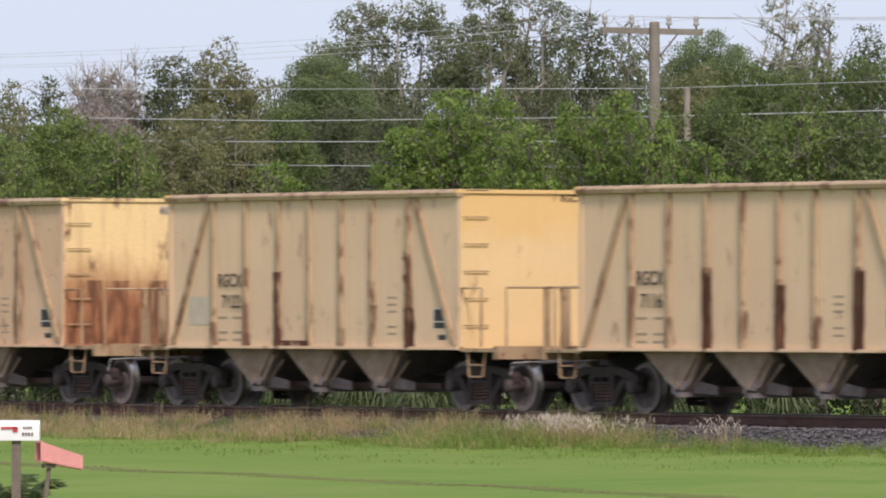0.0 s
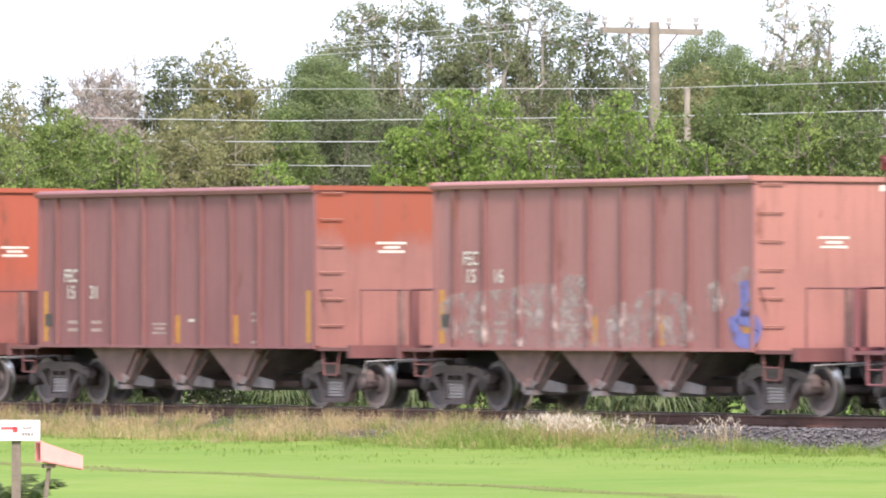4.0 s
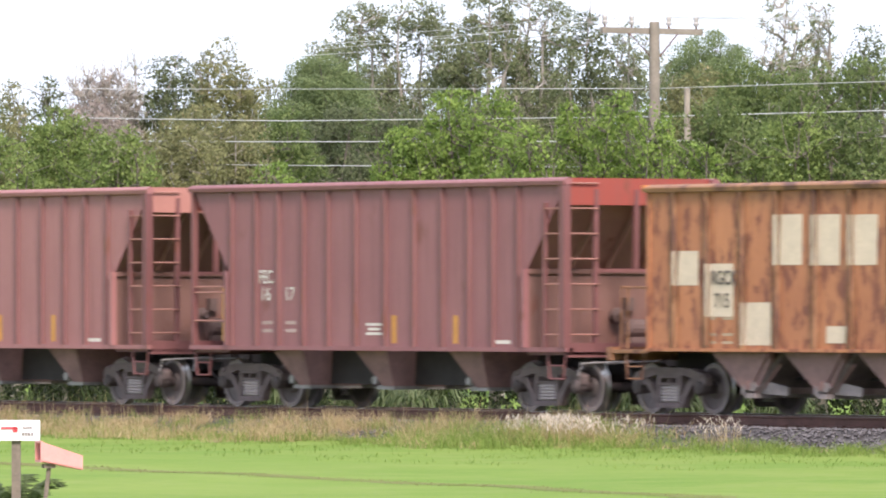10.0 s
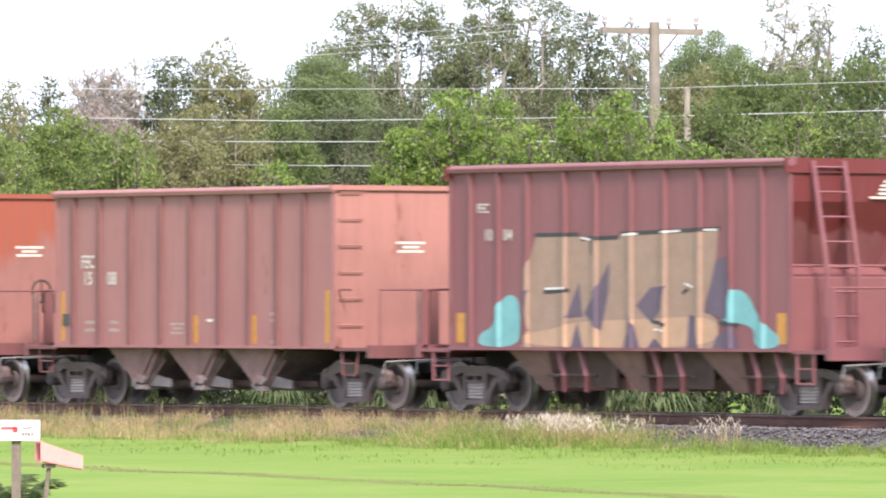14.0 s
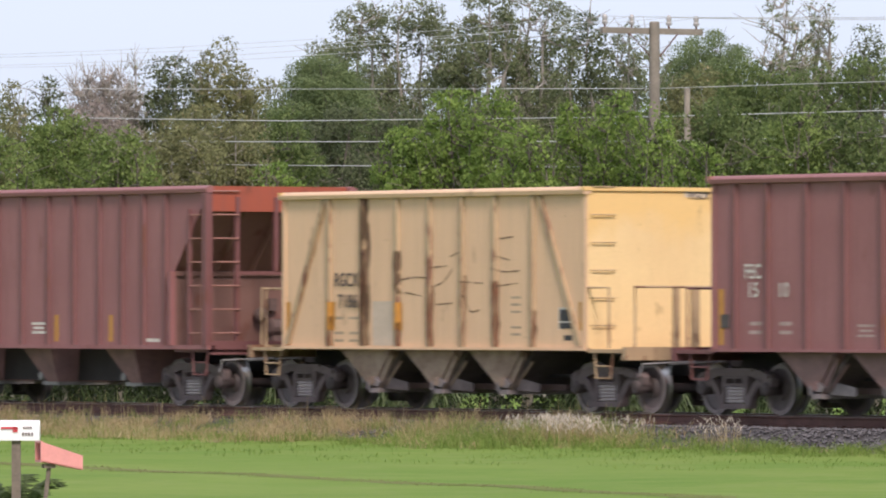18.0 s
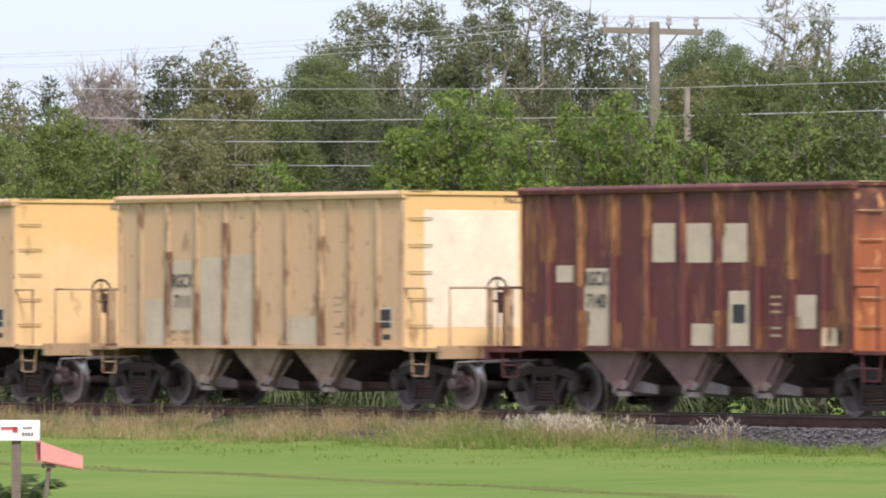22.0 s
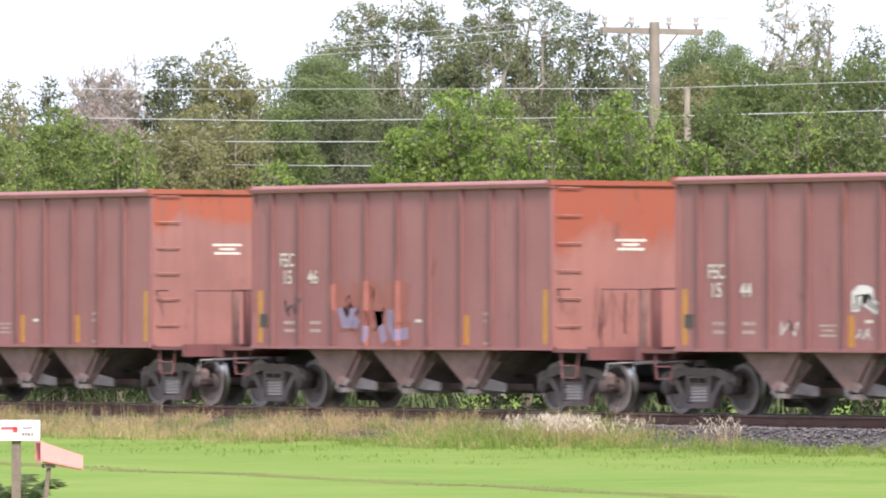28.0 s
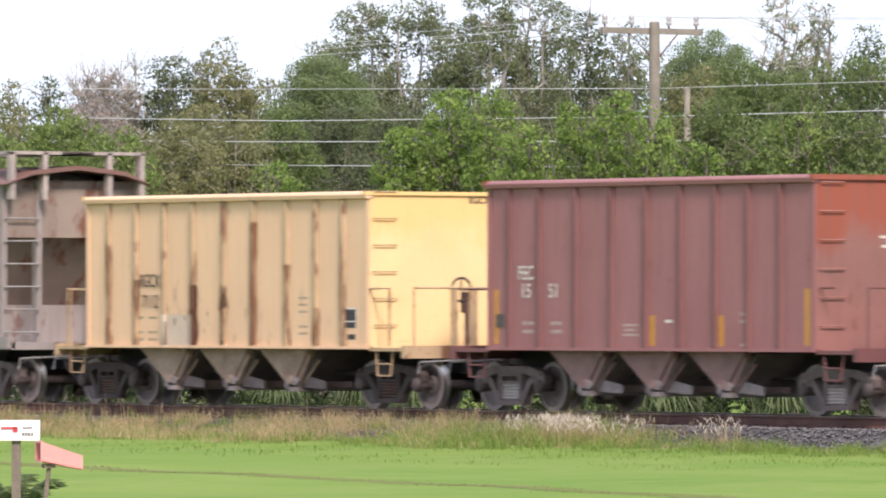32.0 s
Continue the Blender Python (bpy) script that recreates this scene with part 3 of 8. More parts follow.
def end_things(car, half, top, rail_mat, m, brake=False, kind="brown"):
    """Platform, railing, ladder and grab irons at one end; m is the end's sign."""
    X = lambda v: m * v
    lo = lambda a, b: (min(X(a), X(b)), max(X(a), X(b)))
    piece("end_platform", ("plat", m, half, kind), lambda s: (s.box(*lo(half, half + 1.12), -1.5, 1.5, 1.00, 1.06), s.box(*lo(half + 1.02, half + 1.14), -1.52, 1.52, 0.88, 1.10)), rail_mat, car)
    for i in range(int((top - 1.4) / 0.46) + 1):
        piece("ladder_rung", ("rung", m), lambda s: rung_ladder(s, X(0.0), -1.42, -0.96, [0.0], 0.012, X(0.05)), RUNG_SALMON if kind == "brown" else RUNG_CREAM, car, (X(half), 0, 1.45 + 0.46 * i))
    if kind == "cream":
        piece("end_railing", ("crail", m, half), lambda s: s.tube([(X(half + 1.06), -1.28, 1.08), (X(half + 1.06), -1.28, 2.09), (X(half + 1.06), 1.46, 2.09), (X(half + 1.06), 1.46, 1.08)], 0.024), rail_mat, car)
        piece("side_railing", ("csrail", m, half), lambda s: s.tube([(X(half), -1.48, 2.08), (X(half + 0.60), -1.48, 2.08), (X(half + 0.60), -1.48, 1.08)], 0.024), rail_mat, car)
        for y0, y1 in ((-0.48, -0.38), (-0.12, 0.03)):
            piece("railing_post", ("cpost", m, half, y0), lambda s: s.box(*lo(half + 1.0, half + 1.07), y0, y1, 1.06, 2.09), rail_mat, car)
    else:
        piece("end_railing", ("brail", m, half), lambda s: (s.tube([(X(half + 1.06), -1.26, 1.08), (X(half + 1.06), -1.26, 2.06), (X(half + 1.06), 1.45, 2.06), (X(half + 1.06), 1.45, 1.08)], 0.02)), rail_mat, car)
        piece("grab_iron", ("bgrab", m, half), lambda s: s.tube([(X(half + 0.02), -1.42, 2.06), (X(half + 0.40), -1.42, 2.06)], 0.02), rail_mat, car)
        for y0, y1, coat in ((-0.46, -0.34, CHUTE_BROWN), (-0.22, -0.04, rail_mat)):
            piece("railing_post", ("bpost", m, half, y0), lambda s: s.box(*lo(half + 1.0, half + 1.07), y0, y1, 1.06, 2.06), coat, car)
    piece("sill_step", ("step", m, half), lambda s: (s.tube([(X(half + 0.15), -1.45, 1.02), (X(half + 0.22), -1.47, 0.58), (X(half + 0.62), -1.47, 0.58), (X(half + 0.68), -1.45, 1.02)], 0.02), s.tube([(X(half + 0.20), -1.47, 0.78), (X(half + 0.65), -1.47, 0.78)], 0.016)), rail_mat, car)
    if brake:
        hub = (X(half + 0.94), -0.22, 2.06)
        piece("brake_wheel", ("bw", m, half), lambda s: (s.turned([(0.20, -0.018), (0.225, 0.0), (0.20, 0.018), (0.18, 0.0)], 22, hub, "x", True), s.box(hub[0] - 0.01, hub[0] + 0.01, hub[1] - 0.2, hub[1] + 0.2, 2.05, 2.07), s.box(hub[0] - 0.01, hub[0] + 0.01, hub[1] - 0.01, hub[1] + 0.01, 1.86, 2.26)), CAST_DARK, car)
        piece("brake_housing", ("bh", m, half), lambda s: (s.box(*lo(half + 0.78, half + 0.92), -0.12, 0.10, 1.66, 2.02), s.tube([(X(half + 0.84), -0.02, 1.66), (X(half + 0.84), -0.02, 1.06)], 0.03, 6)), CAST_DARK, car)


def chord_shape(s, sg, half, top):
    """Rolled top chord: a sloping upper flange over an upright web."""
    s.prism([(sg * 1.44, top - 0.02), (sg * 1.50, top), (sg * 1.585, top - 0.035), (sg * 1.605, top - 0.06), (sg * 1.59, top - 0.125), (sg * 1.51, top - 0.135), (sg * 1.44, top - 0.10)], -half, half, "x")


def flat_side(car, half, top, side, rib, xs, ribw, cap, spare="", bulge=0.062):
    """Near and far walls: sheet, posts, sill and top chord."""
    POSTS[car.name] = (tuple(xs), ribw, bulge)
    for sg in (-1, 1):
        piece("side_panel", ("panel", sg, half, top), lambda s: s.box(-half, half, min(sg * 1.49, sg * 1.51), max(sg * 1.49, sg * 1.51), 1.06, top - 0.02), side, car)
        piece("side_sill", ("ssill", sg, half), lambda s: s.box(-half, half, min(sg * 1.42, sg * 1.57), max(sg * 1.42, sg * 1.57), 1.035, 1.085), side, car)
        piece("top_chord", ("chord", sg, half, top), lambda s: chord_shape(s, sg, half + 0.03, top), cap, car)
        for x in xs:
            piece("side_post", ("rib", sg, ribw, top, bulge), lambda s: s.prism([(-ribw / 2, sg * 1.51), (-ribw * 0.32, sg * (1.51 + bulge)), (ribw * 0.32, sg * (1.51 + bulge)), (ribw / 2, sg * 1.51)], 1.085, top - 0.13, "z"), rib, car, (x, 0, 0))
        for m in (-1, 1):
            piece("corner_post", ("corner", sg, top), lambda s: s.box(-0.05, 0.05, min(sg * 1.50, sg * 1.535), max(sg * 1.50, sg * 1.535), 1.085, top - 0.12), side, car, (m * (half - 0.05), 0, 0))


def inner_floor(car, half, top, mat):
    for m in (-1, 1):
        piece("slope_sheet", ("inslope", m, half, top), lambda s: s.prism([(m * (half - 0.03), top - 1.1), (m * 2.2, 1.12), (m * 2.1, 1.12), (m * (half - 0.03), top - 1.2)], -1.48, 1.48), mat, car)
    piece("inner_ridge", ("ridge",), lambda s: [s.prism([(x, 1.06), (x + 0.5, 1.6), (x + 1.0, 1.06)], -1.48, 1.48) for x in (-1.55, 0.6)], mat, car)


def end_bars(car, half, m, z, mat, rows=(0.62, 0.34, 0.55), y=0.25):
    """Unreadable stencil lines on the end wall."""
    for i, w in enumerate(rows):
        piece("stencil_bar", ("endbar", m, half, w), lambda s: s.box(min(m * (half + 0.003), m * (half + 0.007)), max(m * (half + 0.003), m * (half + 0.007)), -w / 2, w / 2, -0.022, 0.022), mat, car, (0, y, z - 0.075 * i))


def brown_hopper(x, label, side, end, rib=None, top=3.88, num=(), chute=None, dark=False, cap=None, bars=True, brake=False, high=False, mids=(0.14, 2.06)):
    half = 4.62
    car = thing("hopper_car", pose(x, 0, 0), label, "hopper car", "cars of the freight train")
    rib = rib or RIB_BROWN
    cap = cap or side
    flat_side(car, half, top, side, rib, [-3.97, -3.09, -2.03, -1.0, -0.02, 0.95, 1.93, 2.83, 3.70], 0.12, cap)
    for m in (-1, 1):
        wall = piece("end_wall", ("wall", m, half, top), lambda s: (s.box(min(m * (half - 0.03), m * half), max(m * (half - 0.03), m * half), -1.49, 1.49, 1.06, top - 0.02), s.box(min(m * (half - 0.06), m * (half + 0.05)), max(m * (half - 0.06), m * (half + 0.05)), -1.6, 1.6, top - 0.09, top - 0.005)), end, car)
        end_things(car, half, top, rib, m, brake and m == 1)
    if bars:
        end_bars(car, half, 1, 2.88, MARK_WHITE, y=0.08)
        piece("stencil_bar", ("cornerbar", top), lambda s: s.box(half + 0.003, half + 0.007, 1.0, 1.42, top - 0.24, top - 0.14), MARK_WHITE, car)
    inner_floor(car, half, top, SLOPE_DARK)
    chutes_saw(car, chute or CHUTE_BROWN)
    running_gear(car, None, dark)
    piece("tag_board", "tagb", lambda s: s.box(-0.11, 0.11, -1.522, -1.510, 1.42, 1.64), CHUTE_DARK, car, (-4.27, 0, 0), "small dark tag board")
    if num:
        hi = 0.25 if high else 0.0
        words(car, num[0], -3.73, 2.22 + hi, 0.33, MARK_WHITE, squeeze=0.86)
        words(car, num[1], -3.66, 1.92 + hi, 0.33, MARK_WHITE, squeeze=1.0)
        words(car, num[2], -2.84, 1.92 + hi, 0.33, MARK_WHITE, squeeze=1.0)
    for bx in (-3.44, -2.62):
        for z in (1.32, 1.46):
            stripe(car, bx, z, z + 0.06, MARK_DIM, 0.34)
    for z in (1.28, 1.36, 1.44):
        stripe(car, -0.48, z, z + 0.04, MARK_DIM, 0.46 if z != 1.36 else 0.34)
    stripe(car, 0.6, 1.5, 1.55, MARK_WHITE, 0.2)
    stripe(car, -4.38, 1.14, 2.05, MARK_YELLOW, 0.15)
    stripe(car, 4.41, 1.14, 2.05, MARK_YELLOW, 0.15)
    for rx in mids:
        stripe(car, rx, 1.12, 1.62, MARK_YELLOW, 0.15)
    for z in (1.12, 1.5, 1.62):
        stripe(car, 2.65, z, z + 0.05, MARK_DIM, 0.16)
    CARS.append((car, x))
    return car


def cream_hopper(x, label, side, end, rib=None, braces=True, num="", chute=None, bars=True, brake=False, dark=True, plate=True, cap=None, mark_z=2.12):
    half, top = 4.62, 3.76
    car = thing("hopper_car", pose(x, 0, 0), label, "hopper car", "cars of the freight train")
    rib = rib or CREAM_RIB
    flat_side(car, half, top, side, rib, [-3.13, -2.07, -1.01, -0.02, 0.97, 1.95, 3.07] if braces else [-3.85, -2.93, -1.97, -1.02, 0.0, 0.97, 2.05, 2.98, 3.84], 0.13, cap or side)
    for m in (-1, 1):
        piece("end_wall", ("wall", m, half, top), lambda s: (s.box(min(m * (half - 0.03), m * half), max(m * (half - 0.03), m * half), -1.49, 1.49, 1.06, top - 0.02), s.box(min(m * (half - 0.06), m * (half + 0.04)), max(m * (half - 0.06), m * (half + 0.04)), -1.6, 1.6, top - 0.07, top - 0.005)), end, car)
        end_things(car, half, top, rib, m, brake and m == 1, "cream")
        if braces:
            for sg in (-1, 1):
                a, b = m * 3.27, m * 4.46
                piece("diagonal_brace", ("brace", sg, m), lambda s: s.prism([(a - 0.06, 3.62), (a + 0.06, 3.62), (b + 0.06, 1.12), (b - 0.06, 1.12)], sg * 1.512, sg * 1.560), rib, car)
    inner_floor(car, half, top, SLOPE_DARK)
    chutes_saw(car, chute or CHUTE_CREAM)
    running_gear(car, None, dark)
    if num:
        words(car, "RGCX", 0.56, 3.47 if num == "7119" else 3.56, 0.17, MARK_BLACK, half + 0.012, squeeze=0.95)
        words(car, "RGCX", -2.98 if braces else -2.80, mark_z, 0.33, MARK_BLACK, -1.532, squeeze=0.84 if braces else 0.74)
        words(car, num, -2.86 if braces else -2.72, mark_z - 0.37, 0.33, MARK_BLACK, -1.532, squeeze=0.94 if braces else 0.84)
    for z in (1.16, 1.29, 1.55):
        for bx in (-2.85, -2.38):
            stripe(car, bx, z, z + 0.045, MARK_FAINT, 0.3)
    if plate:
        piece("placard", "placard", lambda s: s.box(-0.19, 0.19, -1.516, -1.510, 1.40, 1.72), MARK_BLACK, car, (4.03, 0, 0), "black tag board with a pale border")
        piece("placard_border", "placardb", lambda s: (s.box(-0.22, 0.22, -1.513, -1.509, 1.72, 1.75), s.box(-0.22, 0.22, -1.519, -1.516, 1.50, 1.52), s.box(-0.22, -0.19, -1.513, -1.509, 1.38, 1.75), s.box(0.19, 0.22, -1.513, -1.509, 1.38, 1.75)), MARK_WHITE, car, (4.03, 0, 0))
        stripe(car, 4.08, 1.20, 1.29, MARK_BLACK, 0.24)
    for z in (1.28, 1.40, 1.66, 1.78, 1.90):
        stripe(car, 2.55, z, z + 0.04, MARK_FAINT, 0.28)
    CARS.append((car, x))
    return car


def slope_end_hopper(x, label, side, end=None, num=(), rib=None, top=3.92, cap=None, bulk=None, frame_coat=None, band=3.46):
    """Brown hopper with cut-back corners: sloped end sheets behind corner posts."""
    half = 5.85
    inner = 4.64
    posts = (-4.52, -3.72, -3.0, -2.2, -1.42, -0.55, 0.37, 1.26, 2.13, 2.92, 3.65, 4.40)
    car = thing("hopper_car", pose(x, 0, 0), label, "hopper car", "cars of the freight train")
    rib = rib or RIB_BROWN
    end, bulk = end or END_ORANGE[0], bulk or BULK
    end_post = frame_coat or rib
    POSTS[car.name] = (posts, 0.12, 0.062)
    for sg in (-1, 1):
        y0, y1 = min(sg * 1.49, sg * 1.51), max(sg * 1.49, sg * 1.51)
        piece("side_panel", ("bpanel", sg), lambda s: s.prism([(-inner, 1.06), (inner, 1.06), (inner, 2.39), (half - 0.14, 3.72), (half - 0.14, top - 0.02), (-half + 0.14, top - 0.02), (-half + 0.14, 3.72), (-inner, 2.39)], y0, y1), side, car)
        piece("side_sill", ("bsill", sg), lambda s: s.box(-half, half, min(sg * 1.42, sg * 1.57), max(sg * 1.42, sg * 1.57), 1.01, 1.085), side, car)
        piece("top_chord", ("bchord", sg), lambda s: chord_shape(s, sg, half, top), cap or side, car)
        for px in posts:
            piece("side_post", ("rib", sg, 0.12, top, 0.062), lambda s: s.prism([(-0.06, sg * 1.51), (-0.0384, sg * 1.572), (0.0384, sg * 1.572), (0.06, sg * 1.51)], 1.085, top - 0.13, "z"), rib, car, (px, 0, 0))
        for m in (-1, 1):
            w = 0.07 if m > 0 else 0.035
            piece("corner_post", ("bcorner", sg, w), lambda s: s.box(-w, w, min(sg * 1.46, sg * (1.53 + w)), max(sg * 1.46, sg * (1.53 + w)), 1.085, top - 0.13), end_post, car, (m * (half - 0.08), 0, 0))
            piece("edge_post", ("bedge", sg), lambda s: s.box(-0.05, 0.05, min(sg * 1.49, sg * 1.60), max(sg * 1.49, sg * 1.516), 1.085, 2.40), side, car, (m * (inner - 0.03), 0, 0))
    for m in (-1, 1):
        L = lambda a, b: (min(m * a, m * b), max(m * a, m * b))
        piece("slope_sheet", ("bslope", m), lambda s: (s.prism([(m * (half - 0.14), 3.78), (m * (half - 0.14), 3.70), (m * 3.4, 1.05), (m * 3.3, 1.05)], -1.48, 1.48),
              [s.prism([(m * (half - 0.17), 3.64), (m * (half - 0.17), 3.46), (m * (inner + 0.1), 2.42), (m * (inner - 0.18), 2.42)], gy - 0.025, gy + 0.025) for gy in (-0.62, 0.12, 0.86)]), SLOPE_END, car)
        piece("end_band", ("bband", m), lambda s: s.box(*L(half - 0.16, half - 0.10), -1.47, 1.47, band, top - 0.01), end, car, label="painted band above the slope sheet")
        piece("end_bulkhead", ("bbulk", m), lambda s: (s.box(*L(inner - 0.75, inner - 0.02), -1.47, 1.47, 1.085, 2.32), s.box(*L(inner - 0.9, inner + 0.03), -1.49, 1.49, 2.32, 2.40)), bulk, car)
        piece("slide_valve", ("bval", m), lambda s: (s.turned([(0.0, 0.0), (0.10, 0.0), (0.13, 0.05), (0.13, 0.16), (0.06, 0.2), (0.06, 0.26)], 12, (m * (inner + 0.02), 0.25, 1.62), "x"), s.box(*L(inner - 0.02, inner + 0.10), 0.45, 0.62, 1.70, 1.92)), UNDER_BROWN, car)
        piece("end_sill", ("bend", m), lambda s: (s.box(*L(inner, half), -1.5, 1.5, 0.96, 1.01), s.box(*L(half - 0.14, half), -1.5, 1.5, 0.92, 1.16)), rib, car)
        for py, pz in ((-0.88, 1.16), (-0.06, 2.40), (0.76, 1.16)):
            piece("end_post", ("bpost", m, pz), lambda s: s.box(*L(half - 0.16, half - 0.08), -0.04, 0.04, pz, top - 0.2), end_post, car, (0, py, 0))
        piece("end_beam", ("bbeam", m), lambda s: s.box(*L(half - 0.15, half - 0.09), -0.84, 1.47, 2.34, 2.40), end_post, car)
        if m > 0:
            for i in range(7):
                piece("ladder_rung", ("brung", m), lambda s: s.tube([(m * (half - 0.06), -1.50, 0), (m * (half - 0.06), -0.86, 0)], 0.015, 5), RUNG_SALMON, car, (0, 0, 1.30 + 0.42 * i))
                piece("side_rung", ("bsrung", m), lambda s: s.tube([(m * (half - 0.1), -1.56, 0), (m * (half - 0.62), -1.56, 0)], 0.015, 5), RUNG_SALMON, car, (0, 0, 1.30 + 0.42 * i))
            piece("ladder_stile", ("bstile", m), lambda s: s.box(*L(half - 0.66, half - 0.60), -1.58, -1.515, 1.085, 3.5), rib, car)
        else:
            for rz in (1.52, 2.02, 2.12):
                piece("side_rung", ("bsbar", m), lambda s: s.tube([(m * (half - 0.1), -1.52, 0), (m * (inner - 0.02), -1.52, 0)], 0.017, 5), RUNG_SALMON, car, (0, 0, rz))
        piece("sill_step", ("bstep", m), lambda s: (s.tube([(m * (half - 0.62), -1.50, 1.0), (m * (half - 0.56), -1.50, 0.56), (m * (half - 0.16), -1.50, 0.56), (m * (half - 0.1), -1.50, 1.0)], 0.022), s.tube([(m * (half - 0.58), -1.50, 0.78), (m * (half - 0.14), -1.50, 0.78)], 0.016)), rib, car)
        piece("air_reservoir", ("bres", m), lambda s: (s.turned([(0.10, -0.3), (0.16, -0.26), (0.16, 0.26), (0.10, 0.3)], 14, (m * (inner + 0.35), 0.55, 1.4)), s.box(*L(inner + 0.25, inner + 0.45), 0.3, 0.8, 1.0, 1.26)), UNDER_BROWN, car)
    chutes_wide(car, CHUTE_BROWN)
    running_gear(car, None, False)
    if num:
        words(car, num[0], -3.64, 2.18, 0.33, MARK_WHITE, squeeze=0.84)
        words(car, num[1], -3.58, 1.88, 0.33, MARK_WHITE, squeeze=1.0)
        words(car, num[2], -2.82, 1.88, 0.33, MARK_WHITE, squeeze=1.0)
    for bx in (-3.38, -2.62):
        for z in (1.32, 1.46):
            stripe(car, bx, z, z + 0.06, MARK_DIM, 0.34)
    for z in (1.28, 1.36, 1.44):
        stripe(car, 0.0, z, z + 0.045, MARK_WHITE, 0.50 if z != 1.36 else 0.36)
    stripe(car, -4.78, 1.16, 2.1, MARK_YELLOW, 0.15)
    stripe(car, 0.62, 1.14, 1.62, MARK_YELLOW, 0.15)
    stripe(car, 2.50, 1.14, 1.62, MARK_YELLOW, 0.15)
    stripe(car, 3.9, 1.14, 1.2, MARK_WHITE, 0.5)
    CARS.append((car, x))
    return car


def tall_hopper(x, label, num=()):
    """Taller purple-brown hopper with a recessed end above a bulkhead and a leaning ladder."""
    half, top = 4.88, 4.15
    side, rib, end = PURPLE_SIDE, RIB_DARK, PURPLE_END
    car = thing("hopper_car", pose(x, 0, 0), label, "hopper car", "cars of the freight train")
    flat_side(car, half, top, side, PURPLE_RIB, [-4.24, -3.40, -2.55, -1.45, -0.55, 0.46, 1.41, 2.39, 3.24, 4.12], 0.12, side)
    for m in (-1, 1):
        L = lambda a, b: (min(m * a, m * b), max(m * a, m * b))
        piece("end_band", ("pband", m), lambda s: s.box(*L(half - 0.05, half + 0.02), -1.62, 1.62, top - 0.24, top - 0.005), end, car)
        piece("end_wall", ("pwall", m), lambda s: (s.prism([(m * (half - 0.10), top - 0.2), (m * (half - 0.02), top - 0.2), (m * (half - 0.05), 3.45), (m * (half - 0.52), 2.36), (m * (half - 0.62), 2.36)], -1.49, 1.49)), end, car)
        piece("end_bulkhead", ("pbulk", m), lambda s: (s.box(*L(half - 1.1, half - 0.06), -1.49, 1.49, 1.06, 2.22), s.prism([(m * (half - 1.1), 2.44), (m * (half - 0.40), 2.40), (m * (half - 0.06), 2.22), (m * (half - 1.1), 2.22)], -1.49, 1.49), s.tube([(m * half, -1.5, 2.42), (m * half, 1.5, 2.42)], 0.025)), end, car)
        for y, d in ((-0.4, 0.1), (0.75, -0.2)):
            piece("gusset", ("pgus", m, y), lambda s: s.add([(m * (half - 0.06), y, 3.5), (m * (half - 0.5), y + d, 2.42), (m * (half - 0.1), y + d, 2.36), (m * (half - 0.06), y + 0.04, 3.5), (m * (half - 0.5), y + d + 0.04, 2.42), (m * (half - 0.1), y + d + 0.04, 2.36)], [(0, 1, 2), (3, 5, 4), (0, 3, 4, 1), (1, 4, 5, 2), (2, 5, 3, 0)]), end, car)
        piece("ladder", ("plad", m), lambda s: ([s.tube([(m * (half + 0.04), y, 4.1), (m * (half + 0.42), y, 2.36), (m * (half + 0.42), y, 1.06)], 0.045, 4) for y in (-1.12, -0.5)],
              [s.tube([(m * (half + 0.04 + 0.38 * (4.1 - z) / 1.74), -1.12, z), (m * (half + 0.04 + 0.38 * (4.1 - z) / 1.74), -0.5, z)], 0.02, 5) for z in (4.0, 3.6, 3.2, 2.8, 2.4)], [s.tube([(m * (half + 0.42), -1.12, z), (m * (half + 0.42), -0.5, z)], 0.02, 5) for z in (2.0, 1.6, 1.2)]), PURPLE_SIDE, car)
        piece("end_railing", ("prail", m), lambda s: s.tube([(m * (half + 0.95), -1.45, 2.06), (m * (half + 0.95), 1.45, 2.06)], 0.02), PURPLE_SIDE, car)
        for y in (-1.45, -0.3, 0.5, 1.38):
            piece("railing_post", ("ppost", m), lambda s: s.box(*L(half + 0.92, half + 0.98), 0, 0.1, 1.06, 2.06), PURPLE_SIDE, car, (0, y, 0))
        piece("end_platform", ("pplat", m), lambda s: (s.box(*L(half, half + 1.0), -1.5, 1.5, 1.00, 1.06), s.box(*L(half + 0.92, half + 1.06), -1.52, 1.52, 0.90, 1.12)), side, car)
        piece("sill_step", ("pstep", m), lambda s: (s.tube([(m * (half + 0.1), -1.47, 1.02), (m * (half + 0.1), -1.47, 0.52), (m * (half + 0.55), -1.47, 0.52), (m * (half + 0.55), -1.47, 1.02)], 0.03), s.tube([(m * (half + 0.1), -1.47, 0.76), (m * (half + 0.55), -1.47, 0.76)], 0.018)), side, car)
    piece("brake_wheel", "pbw", lambda s: s.turned([(0.25, -0.018), (0.275, 0.0), (0.25, 0.018), (0.23, 0.0)], 22, (half + 0.8, 0.55, 1.9), "x", True), RIB_DARK, car)
    for i, (w, y) in enumerate(((0.22, 0.2), (0.45, 0.25), (0.5, 0.25), (0.45, 0.2), (0.5, 0.05))):
        piece("stencil_bar", ("pbar", i), lambda s: s.box(-0.004, 0.004, -w / 2, w / 2, -0.018, 0.018), MARK_WHITE, car, (half + 0.004, y + 0.25, 3.78 - 0.065 * i))
    inner_floor(car, half - 0.75, top, SLOPE_DARK)
